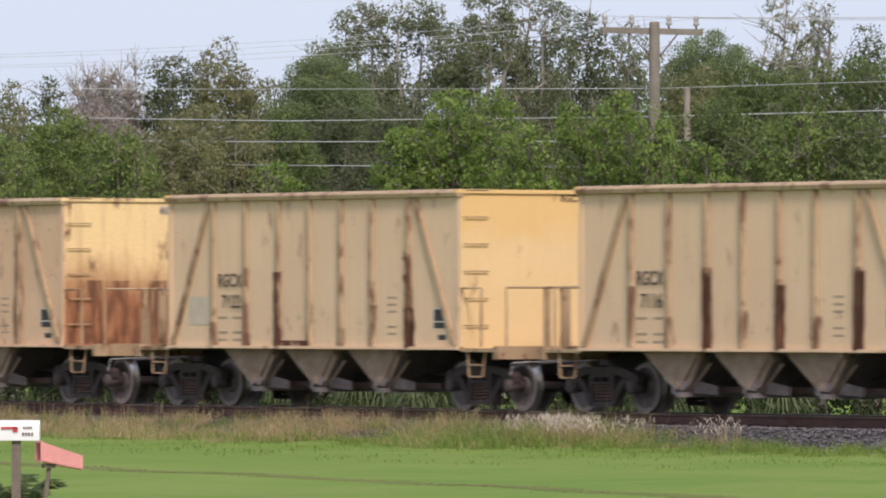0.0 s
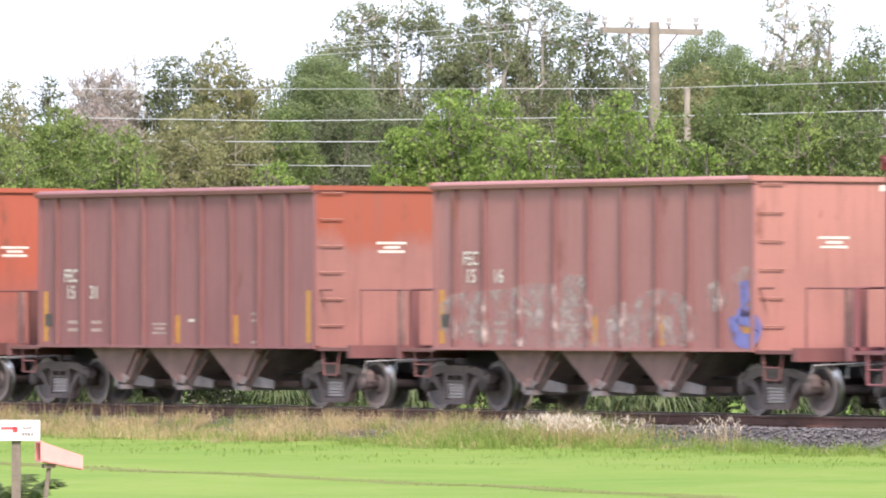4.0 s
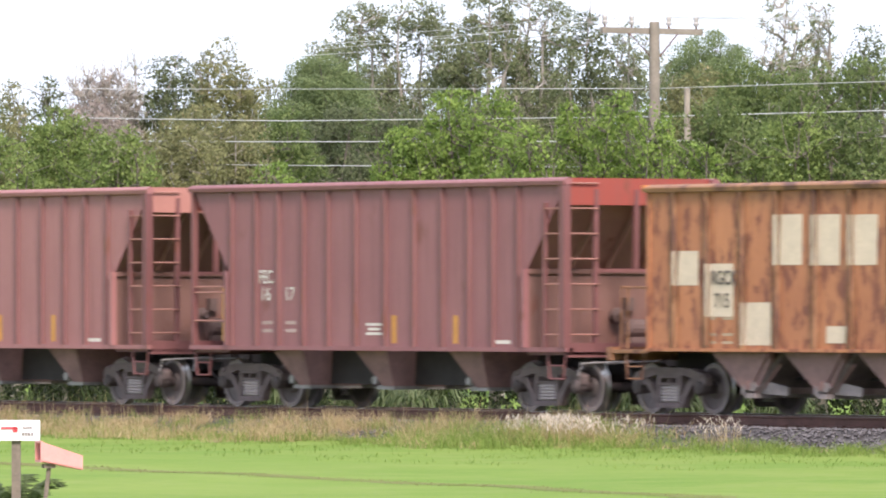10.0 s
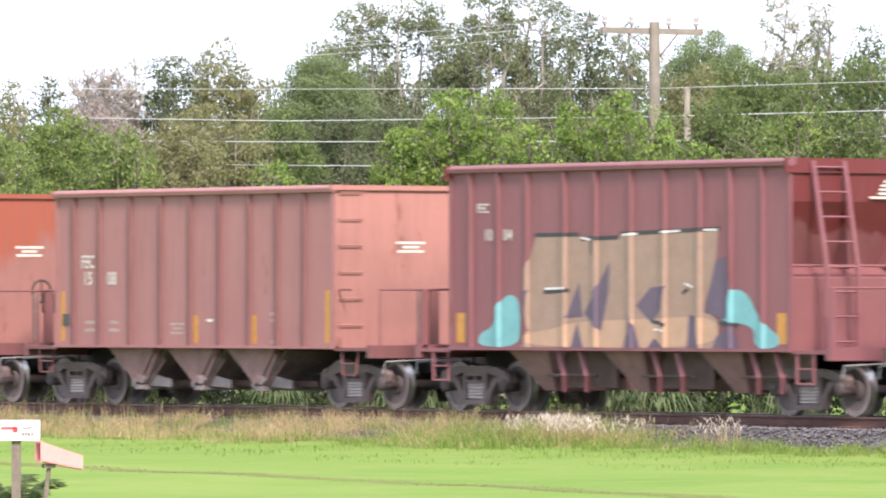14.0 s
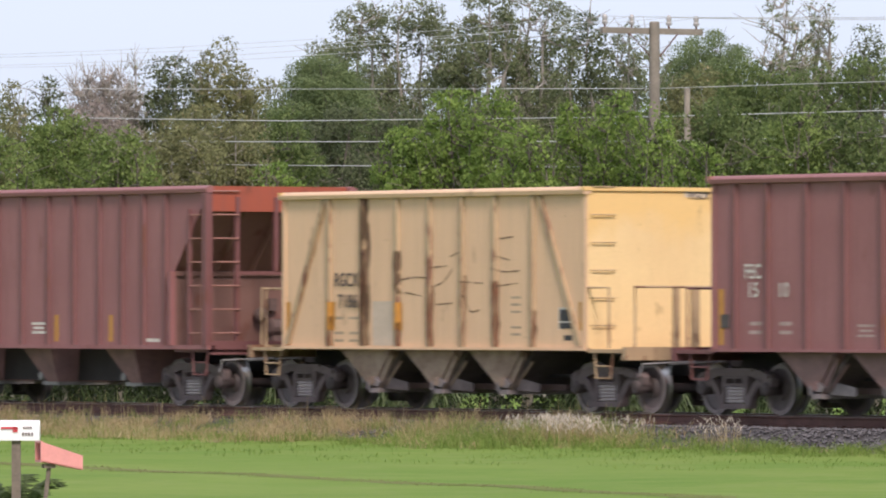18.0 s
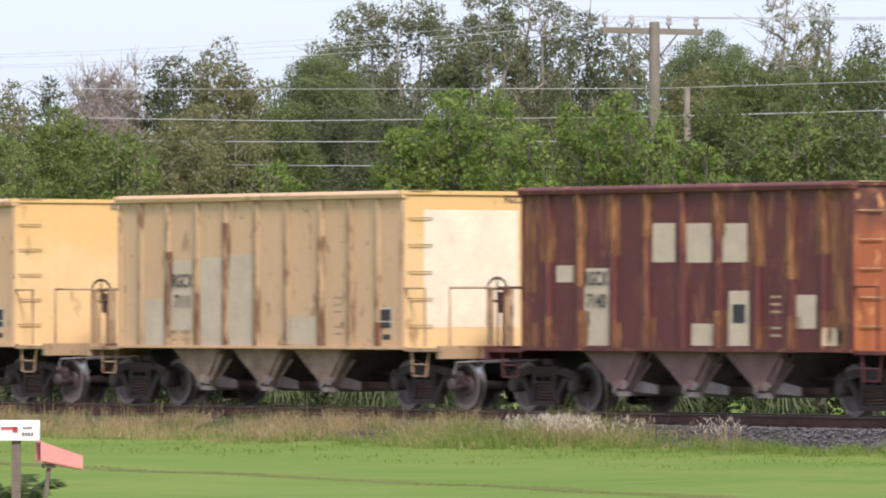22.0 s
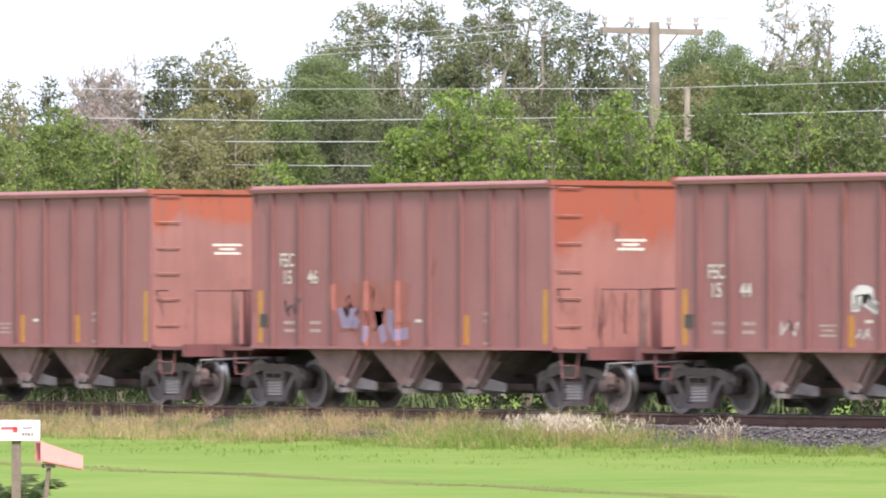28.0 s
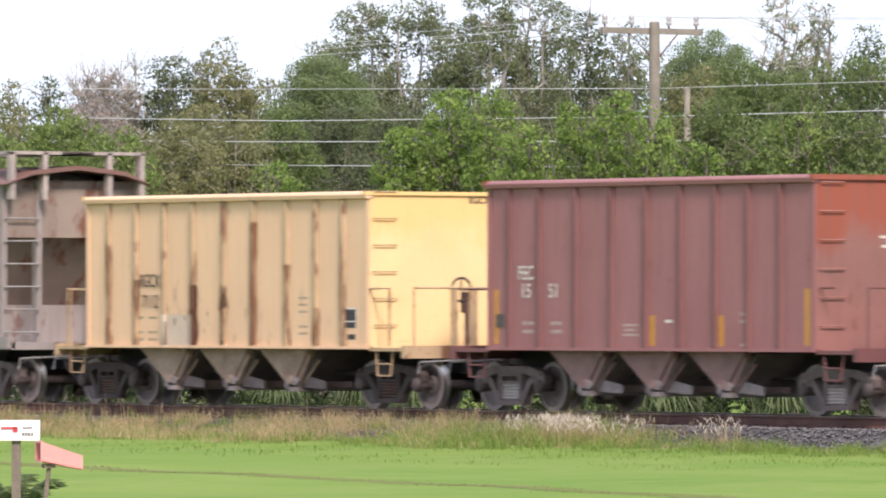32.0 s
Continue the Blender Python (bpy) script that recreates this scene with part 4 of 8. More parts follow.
    for cx in (-2.28, 0.46, 3.20):
        h = piece("hopper_chute", "pchute", lambda s: s.add([(-0.62, -1.40, 1.05), (0.55, -1.40, 1.05), (0.36, -1.10, 0.36), (0.02, -1.10, 0.36), (-0.62, 1.40, 1.05), (0.55, 1.40, 1.05), (0.36, 1.10, 0.36), (0.02, 1.10, 0.36)], [(0, 1, 2, 3), (4, 7, 6, 5), (0, 3, 7, 4), (1, 5, 6, 2), (3, 2, 6, 7), (0, 4, 5, 1)]), CHUTE_BROWN, car, (cx - 0.4, 0, 0))
        piece("gate_arm", "parm", lambda s: [s.tube([(dx - 0.1, -1.42, 1.05), (dx + 0.1, -1.42, 0.62), (dx, -1.35, 0.36)], 0.05, 6) for dx in (0.98, 1.62)], PURPLE_SIDE, h)
        piece("gate_plate", "pplate", lambda s: (s.box(0.35, 2.0, -1.0, -0.95, 0.42, 1.04), s.tube([(0.3, -1.2, 0.62), (1.7, -1.2, 0.62)], 0.03, 6)), UNDER_BROWN, h)
    running_gear(car, None, False, 4.75, 6.5)
    if num:
        words(car, num[0], -4.05, 3.35, 0.22, MARK_WHITE)
        for part_text, tx in zip(num[1].split(), (-3.84, -3.26)):
            words(car, part_text, tx, 2.88, 0.27, MARK_WHITE)
    for bx in (-4.55, 4.62):
        stripe(car, bx, 1.16, 1.66, MARK_YELLOW, 0.26)
    CARS.append((car, x))
    return car


def covered_hopper(x):
    """Grey covered hopper: rounded sides, roof walk on brackets, sloped ends."""
    half, top = 6.0, 4.35
    car = thing("covered_hopper_car", pose(x, 0, 0), "dirty grey covered hopper car with a roof walkway", "hopper car", "cars of the freight train")
    prof = [(-1.50, 1.10), (-1.55, 2.2), (-1.55, 3.6), (-1.42, 4.0), (-1.0, 4.25), (0, 4.35), (1.0, 4.25), (1.42, 4.0), (1.55, 3.6), (1.55, 2.2), (1.50, 1.10)]
    piece("tank_body", "cbody", lambda s: s.prism(prof, -4.6, 4.6, "x"), GREY_SIDE, car, smooth=True)
    piece("roof", "croof", lambda s: s.prism([(-1.60, 4.02), (-1.0, 4.28), (0, 4.38), (1.0, 4.28), (1.60, 4.02), (1.0, 4.20), (0, 4.30), (-1.0, 4.20)], -5.95, 5.95, "x"), BULK, car)
    for m in (-1, 1):
        L = lambda a, b: (min(m * a, m * b), max(m * a, m * b))
        piece("end_sheet", ("cend", m), lambda s: s.prism([(m * 5.55, 4.1), (m * 5.55, 3.25), (m * 4.4, 1.5), (m * 4.4, 4.1)], -1.45, 1.45), TAN_END, car)
        piece("end_post", ("cpost", m), lambda s: [s.box(*L(5.5, 5.65), y, y + 0.12, 1.1, 4.1) for y in (-1.5, -0.75, 0.63, 1.38)], GREY_SIDE, car)
        piece("end_panel", ("cpanel", m), lambda s: s.box(*L(5.56, 5.6), -1.38, 1.38, 3.05, 3.95), TAN_END, car)
        piece("ladder", ("clad", m), lambda s: ([s.tube([(m * 5.7, -1.46, z), (m * 5.7, -0.72, z)], 0.018, 5) for z in [1.3 + 0.42 * i for i in range(6)]], [s.tube([(m * 5.55, -1.6, z), (m * 5.1, -1.6, z)], 0.018, 5) for z in [1.3 + 0.42 * i for i in range(6)]]), WORN, car)
        piece("walkway_bracket", ("cbr", m), lambda s: ([s.box(*L(5.75, 5.9), y, y + 0.1, 3.75, 4.62) for y in (-1.45, -0.75, 1.35, 0.65)], s.box(*L(4.6, 5.9), -1.45, 1.45, 4.58, 4.64)), WALK_GREY, car)
        piece("end_sill", ("cend2", m), lambda s: s.box(*L(4.6, 6.0), -1.5, 1.5, 0.98, 1.12), GREY_SIDE, car)
        piece("side_sill", ("csill", m), lambda s: s.box(-6.0, 6.0, min(m * 1.42, m * 1.58), max(m * 1.42, m * 1.58), 1.0, 1.22), GREY_SIDE, car)
    piece("roof_walk", "cwalk", lambda s: s.box(-5.9, 5.9, -0.35, 0.35, 4.58, 4.63), WALK_GREY, car)
    for cx in (-2.6, 0.2, 2.8):
        piece("hopper_chute", "cchute", lambda s: s.add([(-1.1, -1.3, 1.1), (1.1, -1.3, 1.1), (0.3, -0.5, 0.4), (-0.3, -0.5, 0.4), (-1.1, 1.3, 1.1), (1.1, 1.3, 1.1), (0.3, 0.5, 0.4), (-0.3, 0.5, 0.4)], [(0, 1, 2, 3), (4, 7, 6, 5), (0, 3, 7, 4), (1, 5, 6, 2), (3, 2, 6, 7), (0, 4, 5, 1)]), GREY_SIDE, car, (cx, 0, 0))
    running_gear(car, None, False, 4.6, 6.5)
    CARS.append((car, x))
    return car
# ---- graffiti, patches and stains, laid over sheet and posts ----
from mathutils.geometry import tessellate_polygon as tessellate


def ink(name, colour):
    return plain(name, colour, 0.65, 0.18, 3.0, 0.0)


INK_BLACK, INK_WHITE = ink("black_spray", (0.045, 0.040, 0.044)), ink("white_spray", (0.66, 0.62, 0.60))
INK_BLUE, INK_LILAC, INK_CHALK = ink("blue_spray", (0.10, 0.13, 0.36)), ink("lilac_spray", (0.31, 0.25, 0.40)), ink("faded_chalky_spray", (0.38, 0.30, 0.26))
INK_MINT, INK_CRIMSON, INK_SKY = ink("mint_spray", (0.36, 0.46, 0.36)), ink("crimson_spray", (0.36, 0.04, 0.11)), ink("pale_blue_spray", (0.44, 0.50, 0.68))
INK_MOSS, INK_PLUM, INK_TAN = ink("moss_spray", (0.055, 0.06, 0.04)), ink("dark_plum_spray", (0.12, 0.085, 0.125)), ink("tan_spray", (0.32, 0.21, 0.16))
INK_SAND, INK_TEAL, INK_LIME = ink("sand_spray", (0.46, 0.29, 0.195)), ink("teal_spray", (0.165, 0.39, 0.415)), ink("yellow_green_spray", (0.44, 0.42, 0.12))
INK_PALE, INK_NAVY, INK_PINK = ink("off_white_paint", (0.86, 0.77, 0.60)), ink("navy_spray", (0.06, 0.07, 0.16)), ink("pink_spray", (0.66, 0.17, 0.22))
INK_GREY, INK_AQUA = ink("grey_paint", (0.32, 0.27, 0.26)), ink("aqua_spray", (0.30, 0.60, 0.55))
INK_INDIGO, INK_FAINTRED, INK_FAINTBLUE = ink("indigo_spray", (0.07, 0.06, 0.12)), ink("faint_red_spray", (0.30, 0.105, 0.085)), ink("faint_blue_spray", (0.26, 0.20, 0.30))
INK_PALEPINK, INK_PALEGREEN = ink("pale_pinkish_primer", (0.56, 0.44, 0.34)), ink("pale_green_spray", (0.60, 0.62, 0.40))
INK_FAINT = ink("faint_brown_scrawl", (0.16, 0.075, 0.065))
INK_SMOKE, INK_HAZE, INK_ROSE = ink("soft_black_spray", (0.075, 0.06, 0.062)), ink("grey_haze_spray", (0.24, 0.16, 0.165)), ink("rose_spray", (0.47, 0.19, 0.20))
INK_BRICK, INK_SALMON, INK_ORANGE = ink("brick_spray", (0.27, 0.075, 0.05)), ink("salmon_spray", (0.62, 0.24, 0.19)), ink("orange_spray", (0.60, 0.26, 0.14))
INK_CREAM, INK_MAUVE, INK_OLIVE = ink("cream_spray", (0.70, 0.60, 0.50)), ink("mauve_spray", (0.34, 0.17, 0.23)), ink("olive_line_spray", (0.36, 0.27, 0.12))
INK_ICE, INK_CHARCOAL, INK_DEEPTEAL = ink("ice_blue_spray", (0.52, 0.62, 0.66)), ink("charcoal_spray", (0.11, 0.095, 0.11)), ink("deep_teal_spray", (0.05, 0.18, 0.20))
INK_CHALKWHITE, INK_PEARL, INK_MINTGREEN = ink("chalk_white_spray", (0.58, 0.50, 0.46)), ink("pearl_white_spray", (0.47, 0.40, 0.41)), ink("dull_mint_spray", (0.28, 0.40, 0.30))
CHALK_WASH = stain("worn_chalk_wash", (0.46, 0.36, 0.345), (5, 5, 3.5), 0.42, 0.70)
LEMON_WASH = stain("worn_lemon_spray", (0.56, 0.47, 0.15), (3.5, 3.5, 2.5), 0.22, 0.50)
CHALK_COAT = stain("pinkish_white_coat", (0.52, 0.41, 0.41), (1.2, 1.2, 0.8), 0.20, 0.46)
INK_BLUE_WORN = stain("worn_blue_spray", (0.17, 0.17, 0.42), (5, 5, 3), 0.25, 0.5)
POSTS = {}


def clip(poly, x, keep_right):
    """The part of an outline on one side of an upright line."""
    out = []
    for (ax, az), (bx, bz) in zip(poly, poly[1:] + poly[:1]):
        ain, bin_ = (ax >= x) == keep_right, (bx >= x) == keep_right
        if ain:
            out.append((ax, az))
        if ain != bin_:
            k = (x - ax) / (bx - ax)
            out.append((x, az + k * (bz - az)))
    return out


def drape(car, name, polys, mat, lift=0.004, label=""):
    """Flat outlines in (x, z) laid over the corrugated near side."""
    def out(x):
        for c in xs:
            d = abs(x - c)
            if d < w / 2:
                return bulge if d <= w * 0.32 else bulge * (w / 2 - d) / (w * 0.18)
        return 0.0
    top = car if car.parent is None else car.parent
    xs, w, bulge = POSTS.get(top.name, ((), 0.17, 0.115))
    cuts = sorted([q for c in xs for q in (c - w / 2, c - w * 0.32, c + w * 0.32, c + w / 2)])
    s = Shape()
    for poly in polys:
        lo, hi = min(p[0] for p in poly), max(p[0] for p in poly)
        edges = [lo - 1] + [c for c in cuts if lo < c < hi] + [hi + 1]
        for a, b in zip(edges, edges[1:]):
            band = clip(clip(list(poly), a, True), b, False)
            if len(band) > 2:
                s.add([(x, -1.512 - lift - out(min(max(x, a + 1e-5), b - 1e-5)), z) for x, z in band], [tuple(range(len(band)))])
    return flat(car, name, s, mat, label)


def flat(car, name, s, mat, label=""):
    me = bpy.data.meshes.new(name)
    me.from_pydata(s.v, [], s.f)
    bm = bmesh.new()
    bm.from_mesh(me)
    bmesh.ops.remove_doubles(bm, verts=bm.verts, dist=0.0003)
    bm.to_mesh(me)
    bm.free()
    me.materials.append(mat)
    ob = new(name, me)
    ob.parent = car
    if label:
        ob["label"] = label
    return ob


def blob(cx, cz, w, h, rng, power=3.2, lean=0.0, wob=0.08):
    ph = [rng.uniform(0, 6.28) for _ in range(3)]
    pts = []
    for i in range(26):
        a = 6.28319 * i / 26
        c, s = math.cos(a), math.sin(a)
        r = (abs(c) ** power + abs(s) ** power) ** (-1 / power)
        r *= 1 + wob * (math.sin(2 * a + ph[0]) + 0.7 * math.sin(3 * a + ph[1]) + 0.5 * math.sin(5 * a + ph[2]))
        pts.append((cx + r * c * w / 2 + lean * r * s * h / 2, cz + r * s * h / 2))
    return pts


def strokes(pts, w):
    """A thick line as four-sided pieces that share their corners."""
    n = len(pts)
    sides = []
    for i, (x, z) in enumerate(pts):
        ax, az = pts[max(i - 1, 0)]
        bx, bz = pts[min(i + 1, n - 1)]
        l = math.hypot(bx - ax, bz - az) or 1
        nx, nz = -(bz - az) / l * w / 2, (bx - ax) / l * w / 2
        ex, ez = ((ax - bx) / l * w * 0.35, (az - bz) / l * w * 0.35) if i == 0 else ((bx - ax) / l * w * 0.35, (bz - az) / l * w * 0.35) if i == n - 1 else (0, 0)
        sides.append(((x + nx + ex, z + nz + ez), (x - nx + ex, z - nz + ez)))
    return [[a[0], b[0], b[1], a[1]] for a, b in zip(sides, sides[1:])]


# letter-like forms as strokes in a unit box; the digits are free forms
FORMS = {
    "E": [[(0.9, 0.9), (0.15, 0.9), (0.15, 0.1), (0.9, 0.1)], [(0.15, 0.5), (0.75, 0.5)]],
    "K": [[(0.2, 1), (0.2, 0)], [(0.9, 1), (0.3, 0.5), (0.9, 0)]],
    "R": [[(0.2, 0), (0.2, 0.92), (0.8, 0.85), (0.8, 0.55), (0.25, 0.45), (0.9, 0)]],
    "0": [[(0.85, 0.8), (0.5, 0.95), (0.15, 0.75), (0.15, 0.25), (0.5, 0.05), (0.85, 0.3)]],
    "1": [[(0.15, 0.05), (0.2, 0.9), (0.75, 0.85), (0.8, 0.55), (0.25, 0.45)], [(0.5, 0.45), (0.9, 0.05)]],
    "2": [[(0.1, 0), (0.45, 0.95), (0.6, 0.95), (0.92, 0)], [(0.25, 0.35), (0.8, 0.35)]],
    "3": [[(0.1, 0), (0.2, 0.95), (0.5, 0.4), (0.8, 0.95), (0.9, 0)]],
    "4": [[(0.85, 0.85), (0.4, 0.95), (0.15, 0.72), (0.8, 0.4), (0.75, 0.12), (0.15, 0.05)]],
    "5": [[(0.2, 0.95), (0.2, 0.05), (0.9, 0.12)], [(0.7, 0.95), (0.6, 0.45)]],
    "6": [[(0.1, 0.95), (0.45, 0.05), (0.9, 0.95)], [(0.5, 0.6), (0.85, 0.3)]],
}


def graffiti_letters(car, lay, x0, x1, z0, z1, n, edge, fill, fill2, seed, dome=False, forms=""):
    """Each letter: dark rim, fill, and a second tint on its foot."""
    rng = random.Random(seed)
    step = (x1 - x0) / n
    last = ""
    for i in range(n):
        bot = z0 + (z1 - z0) * rng.uniform(0.0, 0.05)
        top = z1 - (z1 - z0) * rng.uniform(0.0, 0.14)
        if dome:
            top = z0 + (z1 - z0) * (0.5 + 0.5 * math.sin(math.pi * (i + 0.5) / n))
        f = forms[i] if forms else rng.choice([c for c in "0123456" if c != last])
        last = f
        lean = rng.uniform(-0.12, 0.12) * step
        put = lambda u, v: (x0 + step * (i + 0.04 + 0.92 * u) + lean * (v - 0.5), bot + (top - bot) * (0.12 + 0.76 * v))
        t = min(step * 0.36, (top - bot) * 0.36)
        lines = [[put(u, v) for u, v in line] for line in FORMS[f]]
        fine = [[line[0]] + [q for a, b in zip(line, line[1:]) for q in ((a[0] * 0.75 + b[0] * 0.25, a[1] * 0.75 + b[1] * 0.25), (a[0] * 0.25 + b[0] * 0.75, a[1] * 0.25 + b[1] * 0.75))] + [line[-1]] for line in lines]
        rim = lay(car, "graffiti_letter", [q for l in fine for q in strokes(l, t * 1.45)], edge, 0.004 + 0.0008 * (i % 2))
        lay(rim, "letter_fill", [q for l in fine for q in strokes(l, t)], fill, 0.008)
        if fill2:
            cz = bot + (top - bot) * rng.uniform(0.15, 0.35)
            for l in fine:
                low = [[(x, min(z, cz + t)) for x, z in q] for q in strokes(l, t * 0.72) if min(z for _, z in q) < cz]
                if low:
                    lay(rim, "letter_shading", low, fill2, 0.011)


def graffiti(car, x0, x1, z0, z1, n, edge, fill, fill2=None, halo=None, seed=0, dome=False, forms="", back=None):
    if halo:
        rng = random.Random(seed + 50)
        m = n * 2
        k = lambda i: math.sin(math.pi * (i + 0.5) / m)
        outline = [(x0 - 0.2, z0)] + [(x0 - 0.2 + (x1 - x0 + 0.4) * (i + 0.5) / m, z0 + (z1 - z0) * ((0.35 + 0.75 * k(i)) if dome else 1.08) + rng.uniform(-0.08, 0.1)) for i in range(m)] + [(x1 + 0.2, z0)]
        drape(car, "graffiti_halo", [outline], halo, 0.002)
    if back:
        rng = random.Random(seed + 90)
        drape(car, "graffiti_ground", [blob((x0 + x1) / 2, (z0 + z1) / 2, x1 - x0, (z1 - z0) * 0.96, rng, 7, 0, 0.015)], back, 0.003)
    graffiti_letters(car, drape, x0, x1, z0, z1, n, edge, fill, fill2, seed, dome, forms)


def scrawl_lines(x0, x1, z0, z1, n, w, seed):
    rng = random.Random(seed)
    step = (x1 - x0) / n
    out = []
    for i in range(n):
        a = x0 + i * step
        pts = [(a + step * rng.uniform(0.05, 0.35), z0 + (z1 - z0) * rng.uniform(0, 0.3))]
        for k in range(7):
            pts.append((a + step * min(1.1, max(0, 0.1 + 0.12 * k + rng.uniform(-0.15, 0.3))), z0 + (z1 - z0) * (rng.uniform(0.6, 1.0) if k % 2 == 0 else rng.uniform(0.0, 0.4))))
        out.append(strokes(pts, w))
    return out


def scrawl(car, x0, x1, z0, z1, n, mat, w, seed):
    for line in scrawl_lines(x0, x1, z0, z1, n, w, seed):
        drape(car, "spray_tag", line, mat, 0.005)


def patch(car, x0, x1, z0, z1, mat):
    rng = random.Random(int(x0 * 100) + int(z0 * 100))
    e = lambda: rng.uniform(-0.018, 0.018)
    name = {"rust_stain": "rust_patch", "orange_rust_run": "rust_run", "brown_rust_run": "rust_run", "speckled_rust": "rust_speckle", "dark_brown_scrape": "scrape_mark", "yellow_reflective_strip": "reflector_strip", "white_lettering_paint": "stencil_block"}.get(mat.name, "paint_patch")
    rust = mat in (MARK_RUST, MARK_SCRAPE, RUST_RUN, RUST_BROWN)
    k = 6 if rust else 1
    j = (lambda: rng.uniform(-0.035, 0.035)) if rust else e
    left = [(x0 + j(), z0 + (z1 - z0) * i / k) for i in range(k + 1)]
    right = [(x1 + j(), z1 - (z1 - z0) * i / k) for i in range(k + 1)]
    drape(car, name, [left + right], mat, 0.004)


def end_face(car, name, polys, mat, lift, half=4.62):
    s = Shape()
    for poly in polys:
        s.add([(half + lift, y, z) for y, z in poly], [tuple(range(len(poly)))])
    return flat(car, name, s, mat)


def end_scrawl(car, y0, y1, z0, z1, n, mat, w, seed):
    for line in scrawl_lines(y0, min(y1, 1.4), z0, z1, n, w, seed):
        end_face(car, "spray_tag", line, mat, 0.005)


def end_patch(car, y0, y1, z0, z1, mat):
    end_face(car, "paint_patch", [[(y0, max(z0, 1.1)), (min(y1, 1.46), max(z0, 1.1)), (min(y1, 1.46), min(z1, 3.7)), (y0, min(z1, 3.7))]], mat, 0.004)


def rounded(pts, closed=False, times=2):
    """Corners cut off twice, so that a sprayed line runs round."""
    for _ in range(times):
        pairs = list(zip(pts, pts[1:] + pts[:1])) if closed else list(zip(pts, pts[1:]))
        cut = [q for (ax, az), (bx, bz) in pairs for q in ((ax * 0.75 + bx * 0.25, az * 0.75 + bz * 0.25), (ax * 0.25 + bx * 0.75, az * 0.25 + bz * 0.75))]
        pts = cut if closed else [pts[0]] + cut + [pts[-1]]
    return pts


class Mural:
    """Sprayed shapes on a car's side (or its end wall) in a grid of wide x high steps."""

    def __init__(self, car, x0, x1, z0, z1, wide, high, end=False):
        self.car, self.end, self.level = car, end, 0
        self.put = lambda p: (x0 + (x1 - x0) * p[0] / wide, z0 + (z1 - z0) * p[1] / high)
        self.unit = (z1 - z0) / high

    def lay(self, name, polys, mat, label):
        self.level += 1
        lift = 0.003 + 0.0016 * self.level
        if self.end:
            ob = end_face(self.car, name, polys, mat, lift)
        else:
            ob = drape(self.car, name, polys, mat, lift)
        if label:
            ob["label"] = label
        return ob

    def lines(self, name, mat, width, *paths, label=""):
        quads = [q for path in paths for q in strokes([self.put(p) for p in rounded(list(path))], width * self.unit)]
        return self.lay(name, quads, mat, label)

    def fill(self, name, mat, *outlines, label="", soft=True):
        for o in outlines:
            self.lay(name, fan([self.put(p) for p in (rounded(list(o), True) if soft else o)]), mat, label)
            self.level -= 1
        self.level += 1

    def bubbles(self, name, mat, grow, *spots, label=""):
        rng = random.Random(len(spots))
        for x, z, w, h in spots:
            self.lay(name, [[self.put(q) for q in blob(x, z, w + grow, h + grow, rng, 2.4, 0.0, 0.03)]], mat, label)
            self.level -= 0.8
        self.level += 0.8


def fan(pts):
    """An outline cut into triangles."""
    return [[(pts[i][0], pts[i][1]) for i in t] for t in tessellate([[Vector((x, z, 0)) for x, z in pts]])]


